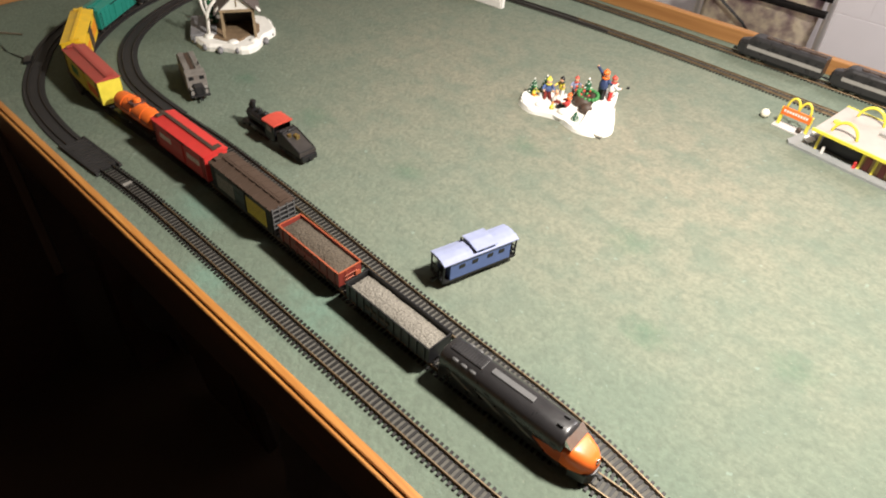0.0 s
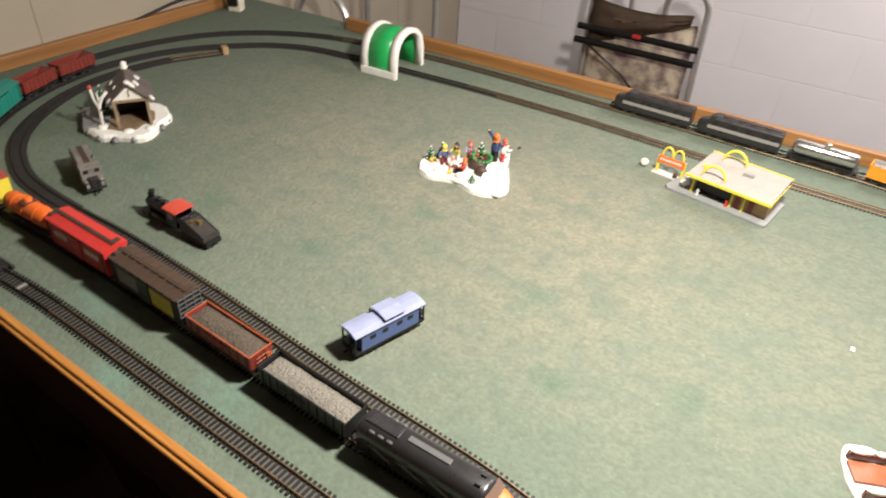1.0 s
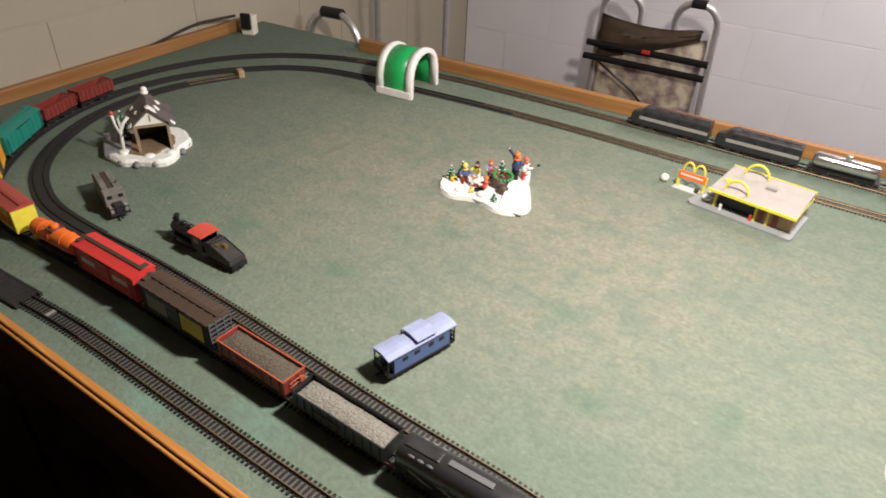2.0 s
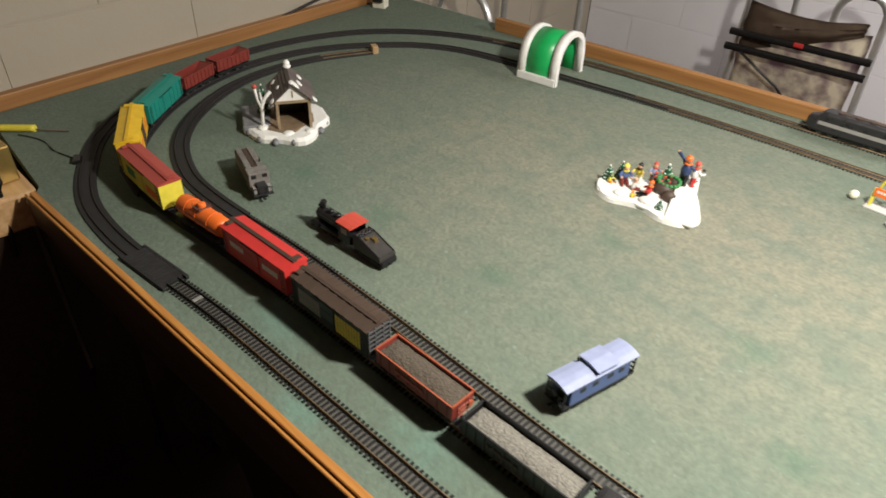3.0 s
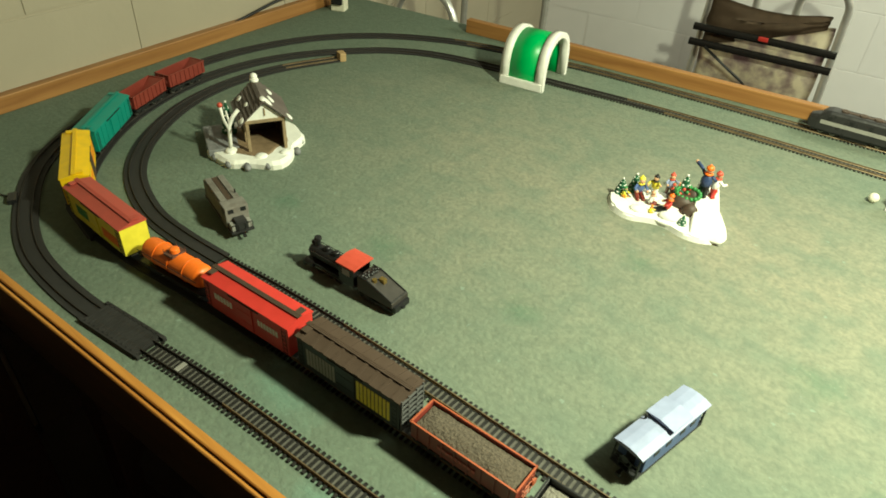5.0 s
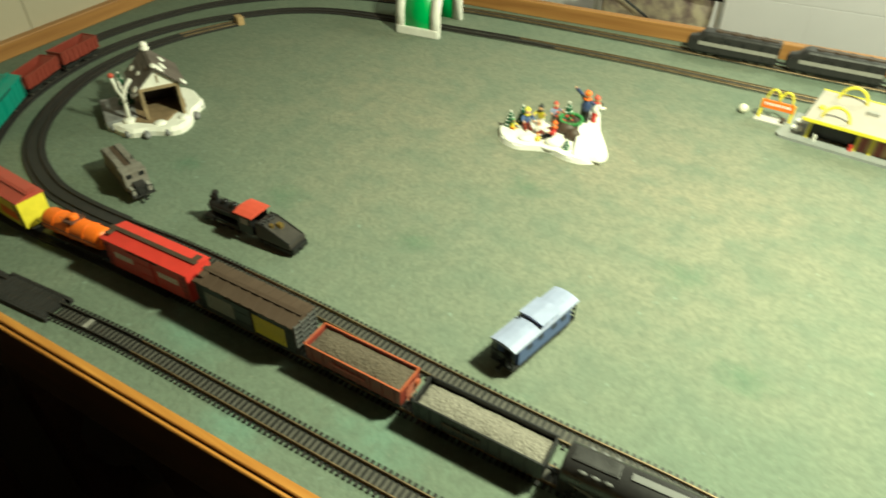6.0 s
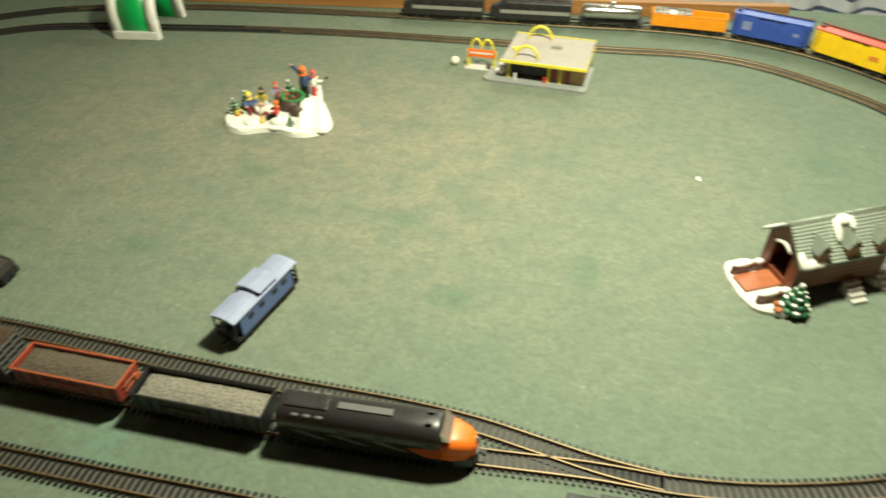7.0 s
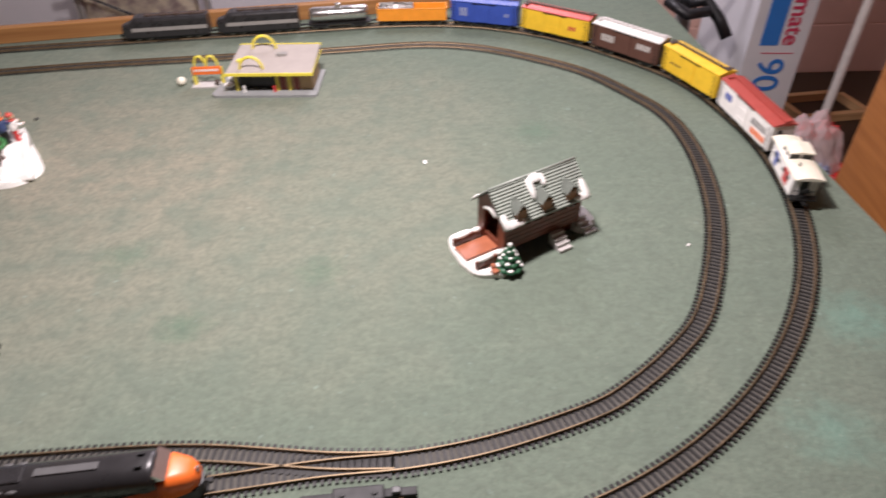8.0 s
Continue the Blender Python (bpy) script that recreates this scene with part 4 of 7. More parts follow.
    box(bm, -h + 0.004, h - 0.016, -0.0145, 0.0145, RAIL_TOP + 0.005, z0)
    box(bm, -0.022, 0.018, -0.0125, 0.0125, RAIL_TOP + 0.002, RAIL_TOP + 0.0055)
    loft(bm, [(h - 0.020, round_top(0.0165, RAIL_TOP + 0.0015, z0 + 0.007, 0.002)), (h - 0.004, round_top(0.0125, RAIL_TOP + 0.0015, z0 + 0.007, 0.002)), (h + 0.001, round_top(0.006, RAIL_TOP + 0.003, z0 + 0.006, 0.002))])
    part("underframe", bm, black, car)
    bogie(car, -h + 0.036)
    bogie(car, h - 0.044)
    couplers(car, h)
    return car


def freight_engine(label, length, at, group):
    """Dark boxy diesel with a grey band."""
    h = length / 2
    car = thing("diesel_locomotive", label, "locomotive", at, group)
    z0, top, w = RAIL_TOP + 0.009, RAIL_TOP + 0.046, 0.0178
    bm = bmesh.new()
    loft(bm, [(-h, round_top(w - 0.001, z0, top - 0.001, 0.006)), (h - 0.034, round_top(w, z0, top, 0.007)), (h - 0.026, round_top(w - 0.001, z0, top - 0.002, 0.008)),
              (h - 0.018, round_top(w - 0.001, z0, top - 0.011, 0.008)), (h - 0.003, round_top(w - 0.006, z0, top - 0.015, 0.008)), (h, round_top(w - 0.011, z0 + 0.003, top - 0.020, 0.006))])
    part("body", bm, charcoal, car)
    bm = bmesh.new()
    for s in (-1, 1):
        box(bm, -h + 0.002, h - 0.022, s * w - 0.0004, s * w + 0.0004, z0 + 0.012, z0 + 0.019)
    part("side_band", bm, grey, car, "grey band along the side")
    bm = bmesh.new()
    for x in (-h + 0.03, -h + 0.06, 0.0, 0.03):
        rod(bm, (x, 0, top - 0.001), (x, 0, top + 0.002), 0.007, seg=14)
    box(bm, -h + 0.005, h - 0.05, -0.004, 0.004, top - 0.001, top + 0.0008)
    part("roof_fan", bm, dark_brown, car)
    for s in (-1, 1):
        for x in (h - 0.036, 0.012, -0.02, -0.052):
            bm = bmesh.new()
            box(bm, x - 0.003, x + 0.003, s * w - 0.0006, s * w + 0.0006, z0 + 0.022, z0 + 0.028)
            part("side_window", bm, black, car)
    bm = bmesh.new()
    box(bm, -h + 0.004, h - 0.010, -0.0145, 0.0145, RAIL_TOP + 0.006, z0)
    box(bm, -0.024, 0.020, -0.0130, 0.0130, RAIL_TOP + 0.002, RAIL_TOP + 0.0065)
    part("underframe", bm, black, car)
    bogie(car, -h + 0.034)
    bogie(car, h - 0.038)
    couplers(car, h)
    return car


def place_on(pts, s, half, z=0.0):
    """Pose of a car whose middle is s metres along a closed track."""
    n, step = len(pts), 0.0066
    total = n * step

    def at(u):
        u = (u % total) / step
        i = int(u)
        f = u - i
        return pts[i % n] * (1 - f) + pts[(i + 1) % n] * f
    a, b = at(s - half * 0.62), at(s + half * 0.62)
    c = (a + b) / 2
    return Matrix.Translation((c[0], c[1], z)) @ Matrix.Rotation(math.atan2(b[1] - a[1], b[0] - a[0]), 4, "Z")


def arc_at(pts, x, y):
    return 0.0066 * int(np.argmin((pts[:, 0] - x) ** 2 + (pts[:, 1] - y) ** 2))


def make_up(pts, nose, cars, gap=0.0135, reverse=False):
    """Couples cars behind the nose at arc length nose; reverse: the train faces the way that the plan curve is drawn backwards."""
    s = nose
    for length, build in cars:
        mid = s + length / 2 if reverse else s - length / 2
        m = place_on(pts, mid, length / 2)
        if reverse:
            m = m @ Matrix.Rotation(math.pi, 4, "Z")
        build(length, m)
        s += (length + gap) if reverse else -(length + gap)


# ---- the train on the inner loop: it runs along the front towards the junction ----
G1 = "cars of the orange-nosed train"
Z = FLOOR
TRAIN_ONE = [
    (0.180, lambda n, m: cab_engine("charcoal streamlined model diesel with an orange nose", n, m, "locomotives")),
    (0.132, lambda n, m: gondola("black gondola car heaped with grey gravel", n, black, m, gravel_grey, G1, 0.022, 11, lettering=dark_brown)),
    (0.115, lambda n, m: ore_hopper("dull red hopper car filled with dark gravel", n, maroon, m, G1, gravel_brown, rust_red, 0.025, lettering=dull_red)),
    (0.137, lambda n, m: box_car("black and yellow box car with a dusty brown roof", n, black, dark_brown, dark_brown, m, [(s, [(-0.055, -0.014, Z + 0.008, Z + 0.030)], grey) for s in (-1, 1)]
                                 + [(s, [(0.014, 0.058, Z + 0.006, Z + 0.032)], lemon) for s in (-1, 1)], roof_ribs=9, group=G1, door_mat=black, end_frame=dusty)),
    (0.134, lambda n, m: box_car("bright red box car with a dark roof walkway", n, red, red, dark_brown, m, [(s, [(-0.050, -0.020, Z + 0.018, Z + 0.026), (0.020, 0.052, Z + 0.018, Z + 0.026)], white) for s in (-1, 1)], group=G1)),
    (0.118, lambda n, m: tank_car("orange tank car with a brown dome platform", n, orange, orange, m, G1, brown)),
    (0.140, lambda n, m: box_car("yellow-green reefer car with a dark red roof", n, lemon, dull_red, dull_red, m, [(s, [(-0.045, 0.005, Z + 0.012, Z + 0.026)], shade_green) for s in (-1, 1)]
                                 + [(s, [(0.02, 0.06, Z + 0.008, Z + 0.022)], orange) for s in (-1, 1)], group=G1)),
    (0.138, lambda n, m: box_car("yellow box car with a dark open doorway", n, yellow, yellow, yellow, m, [(s, [(-0.058, -0.018, Z + 0.010, Z + 0.028), (0.018, 0.055, Z + 0.012, Z + 0.024)], amber) for s in (-1, 1)], door_mat=dark_brown, group=G1)),
    (0.134, lambda n, m: box_car("teal covered hopper car with faint lettering", n, teal, teal, teal, m, [(s, [(-0.012, 0.004, Z + 0.014, Z + 0.020)], white) for s in (-1, 1)], ribs=9, group=G1, height=0.034)),
    (0.090, lambda n, m: ore_hopper("empty maroon ore hopper with sloping ends", n, maroon, m, G1, None, None, 0.026, True)),
    (0.090, lambda n, m: ore_hopper("empty maroon ore hopper with sloping ends", n, maroon, m, G1, None, None, 0.026, True)),
]
make_up(main_pts, arc_at(main_pts, 0.041, 0.52), TRAIN_ONE, reverse=True)

# ---- the train on the outer loop: it runs round the far side ----
G2 = "cars of the black-engined train"
TRAIN_TWO = [
    (0.168, lambda n, m: freight_engine("black model diesel engine with a grey side band", n, m, "locomotives")),
    (0.163, lambda n, m: freight_engine("black model diesel engine with a grey side band", n, m, "locomotives")),
    (0.130, lambda n, m: tank_car("shiny silver tank car", n, silver, silver, m, G2)),
    (0.139, lambda n, m: gondola("orange gondola car carrying a white paper tube", n, amber, m, None, G2, 0.024, 12, pipe=True)),
    (0.134, lambda n, m: box_car("blue box car with a black roof walkway", n, blue, blue, dark_brown, m, [(s, [(-0.050, -0.040, Z + 0.016, Z + 0.022), (-0.012, 0.004, Z + 0.018, Z + 0.026), (0.034, 0.050, Z + 0.012, Z + 0.028)], pale_blue) for s in (-1, 1)], group=G2)),
    (0.140, lambda n, m: box_car("yellow box car with an orange-red roof", n, yellow, brick_red, dark_brown, m, [(s, [(-0.044, -0.028, Z + 0.014, Z + 0.022)], brick_red) for s in (-1, 1)], group=G2)),
    (0.138, lambda n, m: box_car("brown box car with a white ribbed roof", n, brown, white, light_grey, m, [(s, [(-0.052, -0.024, Z + 0.018, Z + 0.028), (0.022, 0.050, Z + 0.014, Z + 0.026)], light_grey) for s in (-1, 1)], roof_ribs=13, group=G2)),
    (0.132, lambda n, m: box_car("yellow box car with a black roof walkway", n, yellow, yellow, dark_brown, m, [(s, [(0.020, 0.046, Z + 0.016, Z + 0.019)], brown) for s in (-1, 1)], group=G2)),
    (0.152, lambda n, m: box_car("white box car with a red roof and bars of lettering", n, white, dull_red, dull_red, m, [(s, [(0.036, 0.056, Z + 0.018, Z + 0.028)], blue) for s in (-1, 1)]
                                 + [(s, [(-0.062, -0.024, Z + 0.024, Z + 0.027), (-0.062, -0.022, Z + 0.019, Z + 0.022)], black) for s in (-1, 1)] + [(s, [(-0.064, -0.026, Z + 0.005, Z + 0.014)], orange) for s in (-1, 1)], group=G2)),
    (0.108, lambda n, m: caboose("white caboose with a red and blue patch", n, white, cream, m, G2, 0.006, [(s, [(-0.028, -0.010, Z + 0.004, Z + 0.024)], red) for s in (-1, 1)] + [(s, [(0.018, 0.030, Z + 0.004, Z + 0.024)], blue) for s in (-1, 1)])),
]
make_up(outer_pts, arc_at(outer_pts, -0.362, 1.497), TRAIN_TWO)

# ---- loose rolling stock standing on the felt ----
DROP = Matrix.Translation((0, 0, 0.0002 - RAIL_TOP))
caboose("pale blue caboose standing alone on the felt", 0.108, mid_blue, pale_blue, pose(-0.236, 0.634, 0, 0, 0, 80) @ DROP, "loose rolling stock", 0.006, rail_mat_=black, width=0.0145, height=0.027, cupola_h=0.0062, cupola_w=1.0, pipe=(-0.013, 0.0125), post=0.0011)


tender_black = material("dusty_black_tender", (0.034, 0.029, 0.026), 0.55, vary=0.3, scale=120)


def steam_engine(at):
    car = thing("steam_locomotive", "black steam engine with red cab roof and slope-backed tender", "locomotive", at, "locomotives")
    zb = RAIL_TOP + 0.024
    bm = bmesh.new()
    rod(bm, (0.014, 0, zb), (0.070, 0, zb), 0.0095, seg=20)
    rod(bm, (0.070, 0, zb), (0.0735, 0, zb), 0.0095, 0.0075, seg=20)
    for x in (0.030, 0.046, 0.060):
        rod(bm, (x - 0.0008, 0, zb), (x + 0.0008, 0, zb), 0.0099, seg=20)
    part("boiler", bm, black, car)
    bm = bmesh.new()
    rod(bm, (0.063, 0, zb + 0.008), (0.063, 0, zb + 0.019), 0.0030, 0.0036, seg=14)
    rod(bm, (0.063, 0, zb + 0.019), (0.063, 0, zb + 0.022), 0.0050, 0.0042, seg=14)
    part("smokestack", bm, black, car)
    for x, r, t in ((0.047, 0.0042, 0.014), (0.032, 0.0046, 0.014)):
        bm = bmesh.new()
        rod(bm, (x, 0, zb + 0.007), (x, 0, zb + t - 0.001), r, seg=14)
        ball(bm, (x, 0, zb + t - 0.001), r, r, 0.002)
        part("dome", bm, black, car)
    bm = bmesh.new()
    ball(bm, (0.0715, 0, zb + 0.011), 0.0028)
    part("headlamp", bm, charcoal, car)
    bm = bmesh.new()
    box(bm, -0.010, 0.014, -0.0150, -0.0138, RAIL_TOP + 0.012, RAIL_TOP + 0.040)
    box(bm, -0.010, 0.014, 0.0138, 0.0150, RAIL_TOP + 0.012, RAIL_TOP + 0.040)
    box(bm, 0.0128, 0.014, -0.0138, 0.0138, RAIL_TOP + 0.012, RAIL_TOP + 0.040)
    part("cab", bm, black, car)
    bm = bmesh.new()
    prism(bm, [(-0.0175, RAIL_TOP + 0.0395), (0.0175, RAIL_TOP + 0.0395), (0.0172, RAIL_TOP + 0.0410), (0.009, RAIL_TOP + 0.0432), (0, RAIL_TOP + 0.0438), (-0.009, RAIL_TOP + 0.0432), (-0.0172, RAIL_TOP + 0.0410)], -0.0135, 0.0165)
    part("cab_roof", bm, brick_red, car, "red cab roof")
    for s in (-1, 1):
        bm = bmesh.new()
        box(bm, -0.004, 0.008, s * 0.0151 - 0.0004, s * 0.0151 + 0.0004, RAIL_TOP + 0.026, RAIL_TOP + 0.035)
        part("cab_window", bm, grey, car)
        for x in (0.020, 0.036, 0.052):
            bm = bmesh.new()
            rod(bm, (x, s * 0.0072, RAIL_TOP + 0.0078), (x, s * 0.0098, RAIL_TOP + 0.0078), 0.0078, seg=18)
            part("driving_wheel", bm, black, car)
        bm = bmesh.new()
        box(bm, 0.018, 0.066, s * 0.0108 - 0.0006, s * 0.0108 + 0.0006, RAIL_TOP + 0.0068, RAIL_TOP + 0.0088)
        part("side_rod", bm, steel, car)
        bm = bmesh.new()
        rod(bm, (0.060, s * 0.0115, RAIL_TOP + 0.011), (0.074, s * 0.0115, RAIL_TOP + 0.011), 0.0042, seg=12)
        part("cylinder", bm, black, car)
        bm = bmesh.new()
        rod(bm, (0.014, s * 0.0108, zb + 0.005), (0.070, s * 0.0108, zb + 0.005), 0.0005, seg=6)
        part("handrail", bm, charcoal, car)
    bm = bmesh.new()
    box(bm, -0.012, 0.076, -0.013, 0.013, RAIL_TOP + 0.012, RAIL_TOP + 0.0145, 0.0004)
    box(bm, 0.074, 0.078, -0.015, 0.015, RAIL_TOP + 0.004, RAIL_TOP + 0.012, 0.0006)
    part("running_board", bm, black, car)
    # tender
    bm = bmesh.new()
    outline = [(-0.016, 0.012), (-0.016, 0.033), (-0.030, 0.033), (-0.070, 0.019), (-0.070, 0.012)]
    a = [bm.verts.new((x, -0.0145, RAIL_TOP + z)) for x, z in outline]
    b = [bm.verts.new((x, 0.0145, RAIL_TOP + z)) for x, z in outline]
    for i in range(5):
        bm.faces.new((a[i], a[(i + 1) % 5], b[(i + 1) % 5], b[i]))
    bm.faces.new(a)
    bm.faces.new(b[::-1])
    tender = part("tender", bm, tender_black, car, "dark slope-backed tender")
    bm = bmesh.new()
    for s in (-1, 1):
        for x0, z0_, x1, z1_ in ((-0.030, 0.034, -0.069, 0.0205), (-0.016, 0.0345, -0.030, 0.0345)):
            rod(bm, (x0, s * 0.0135, RAIL_TOP + z0_), (x1, s * 0.0135, RAIL_TOP + z1_), 0.0008, seg=6)
    rod(bm, (-0.069, -0.0135, RAIL_TOP + 0.021), (-0.069, 0.0135, RAIL_TOP + 0.021), 0.0008, seg=6)
    part("tender_rail", bm, charcoal, tender)
    bm = bmesh.new()
    box(bm, -0.046, -0.038, -0.005, 0.001, RAIL_TOP + 0.027, RAIL_TOP + 0.0335, 0.0006)
    rod(bm, (-0.036, 0.006, RAIL_TOP + 0.030), (-0.036, 0.006, RAIL_TOP + 0.034), 0.003, seg=10)
    part("tender_hatch", bm, brass, tender, "small brass fitting")
    bm = bmesh.new()
    for i in range(26):
        ball(bm, (-0.0185 - random.random() * 0.010, (random.random() - 0.5) * 0.024, RAIL_TOP + 0.0335), 0.0016 + random.random() * 0.0012, seg=6)
    part("coal", bm, black, tender)
    bogie(car, -0.030)
    bogie(car, -0.056)
    bm = bmesh.new()
    box(bm, -0.077, -0.068, -0.002, 0.002, RAIL_TOP + 0.008, RAIL_TOP + 0.0105)
    box(bm, -0.074, -0.070, -0.013, 0.013, RAIL_TOP + 0.006, RAIL_TOP + 0.014, 0.0005)
    part("coupler", bm, black, car)
    return car


steam_engine(pose(-0.622, 0.598, 0, 0, 0, 184) @ DROP)


engine_grey = material("dusty_engine_grey", (0.185, 0.172, 0.155), 0.6, vary=0.25, scale=110, second=(0.10, 0.085, 0.07), second_scale=60, second_amount=0.6)


def hood_engine(at):
    car = thing("diesel_locomotive", "dusty grey model diesel switcher standing on the felt", "locomotive", at, "locomotives")
    h, w = 0.060, 0.0155
    bm = bmesh.new()
    box(bm, -h, h, -0.0165, 0.0165, RAIL_TOP + 0.0105, RAIL_TOP + 0.0135, 0.0005)
    box(bm, -0.016, 0.016, -0.012, 0.012, RAIL_TOP + 0.003, RAIL_TOP + 0.0105, 0.0008)
    part("deck", bm, charcoal, car)
    bm = bmesh.new()
    box(bm, -h + 0.003, h - 0.040, -w, w, RAIL_TOP + 0.0135, RAIL_TOP + 0.041, 0.0018)
    part("hood", bm, engine_grey, car)
    bm = bmesh.new()
    box(bm, -h + 0.007, h - 0.044, -0.0035, 0.0035, RAIL_TOP + 0.0405, RAIL_TOP + 0.0417)
    part("roof_groove", bm, dark_brown, car, "brown strip along the roof")
    for s in (-1, 1):
        bm = bmesh.new()
        box(bm, -h + 0.007, h - 0.044, s * 0.0095 - 0.0045, s * 0.0095 + 0.0045, RAIL_TOP + 0.0405, RAIL_TOP + 0.0433, 0.0008)
        part("roof_panel", bm, engine_grey, car)
    bm = bmesh.new()
    box(bm, h - 0.040, h - 0.017, -0.0168, 0.0168, RAIL_TOP + 0.0135, RAIL_TOP + 0.0445, 0.0010)
    cab = part("cab", bm, engine_grey, car)
    for y in (-0.009, 0.009):
        bm = bmesh.new()
        box(bm, h - 0.0174, h - 0.0166, y - 0.004, y + 0.004, RAIL_TOP + 0.035, RAIL_TOP + 0.0415)
        part("cab_window", bm, black, cab)
        bm = bmesh.new()
        box(bm, h - 0.033, h - 0.024, (1 if y > 0 else -1) * 0.0168 - 0.0004, (1 if y > 0 else -1) * 0.0168 + 0.0004, RAIL_TOP + 0.032, RAIL_TOP + 0.0405)
        part("cab_window", bm, black, cab)
    bm = bmesh.new()
    box(bm, h - 0.017, h - 0.002, -0.008, 0.008, RAIL_TOP + 0.0135, RAIL_TOP + 0.029, 0.0015)
    part("short_hood", bm, charcoal, car)
    for y in (-0.012, 0.012):
        bm = bmesh.new()
        box(bm, h - 0.015, h - 0.004, y - 0.0028, y + 0.0028, RAIL_TOP + 0.0135, RAIL_TOP + 0.024, 0.0008)
        part("side_locker", bm, grey, car)
    bm = bmesh.new()
    for y in (-0.015, -0.005, 0.005, 0.015):
        rod(bm, (h - 0.001, y, RAIL_TOP + 0.012), (h - 0.001, y, RAIL_TOP + 0.025), 0.0006, seg=6)
    rod(bm, (h - 0.001, -0.015, RAIL_TOP + 0.025), (h - 0.001, 0.015, RAIL_TOP + 0.025), 0.0006, seg=6)
    part("end_railing", bm, charcoal, car)
    bm = bmesh.new()
    rod(bm, (0.005, 0.012, RAIL_TOP + 0.041), (0.005, 0.012, RAIL_TOP + 0.050), 0.0012, seg=8)
    part("exhaust", bm, charcoal, car)
    bogie(car, -h + 0.026)
    bogie(car, h - 0.026)
    couplers(car, h)


hood_engine(pose(-0.856, 0.577, 0, 0, 0, -15) @ Matrix.Scale(0.94, 4) @ DROP)


# ---- painted village pieces ----
def blob(bm, rx, ry, z0, z1, seed, lumps=0.12, n=40, shrink=0.93, mi=0, mi_top=None):
    """A low, wavy-edged base."""
    rings = []
    for k, (z, f) in enumerate(((z0, 1.0), (z0 + (z1 - z0) * 0.6, 1.0), (z1, shrink))):
        rings.append([bm.verts.new((rx * f * r * math.cos(a), ry * f * r * math.sin(a), z)) for a, r in
                      [(2 * math.pi * i / n, 1 + lumps * noise.noise(Vector((math.cos(2 * math.pi * i / n) * 1.7, math.sin(2 * math.pi * i / n) * 1.7, seed)))) for i in range(n)]])
    for a, b in zip(rings, rings[1:]):
        for i in range(n):
            bm.faces.new((a[i], a[(i + 1) % n], b[(i + 1) % n], b[i])).material_index = mi
    bm.faces.new(rings[0][::-1])
    bm.faces.new(rings[-1]).material_index = mi if mi_top is None else mi_top
    return bm


def fir_tree(bm, x, y, z, height, r, green=0, snow_i=1, tiers=4):
    rod(bm, (x, y, z), (x, y, z + height * 0.25), r * 0.18, seg=6, mi=green)
    for k in range(tiers):
        zz = z + height * (0.12 + 0.2 * k)
        rr = r * (1 - 0.2 * k)
        for i in range(9):
            a = 2 * math.pi * (i + 0.5 * (k % 2)) / 9
            px, py = x + math.cos(a) * rr * 0.62, y + math.sin(a) * rr * 0.62
            ball(bm, (px, py, zz), rr * 0.36, rr * 0.36, height * 0.10, mi=green, seg=6)
            if (i + k) % 2 == 0:
                ball(bm, (x + math.cos(a) * rr * 0.7, y + math.sin(a) * rr * 0.7, zz + height * 0.08), rr * 0.22, rr * 0.22, height * 0.035, mi=snow_i, seg=6)
    rod(bm, (x, y, z + height * 0.6), (x, y, z + height), r * 0.42, 0.0004, seg=8, mi=green)
    ball(bm, (x, y, z + height * 0.97), r * 0.16, mi=snow_i, seg=6)


def flat_patch(bm, x, y, z, rx, ry, tilt, thick=0.0014, mi=0):
    """A low pad of snow lying on a slope."""
    b = bmesh.new()
    ball(b, (0, 0, 0), rx, ry, thick, seg=10)
    for v in b.verts:
        v.co += Vector((v.co.x, v.co.y, 0)) * 0.35 * noise.noise(Vector((v.co.x * 150 + x * 90, v.co.y * 150, z * 70)))
    merge(bm, b, mi, Matrix.Translation((x, y, z)) @ Matrix.Rotation(tilt, 4, "X"))


earth = material("painted_earth", (0.21, 0.145, 0.085), 0.7, vary=0.3, scale=70, bump=0.3, bump_scale=120)
post_tan = material("painted_post", (0.27, 0.20, 0.12), 0.6, vary=0.25, scale=90)
shed_roof = material("painted_roof_boards", (0.115, 0.095, 0.088), 0.6, vary=0.3, scale=80, bump=0.3, bump_scale=140)


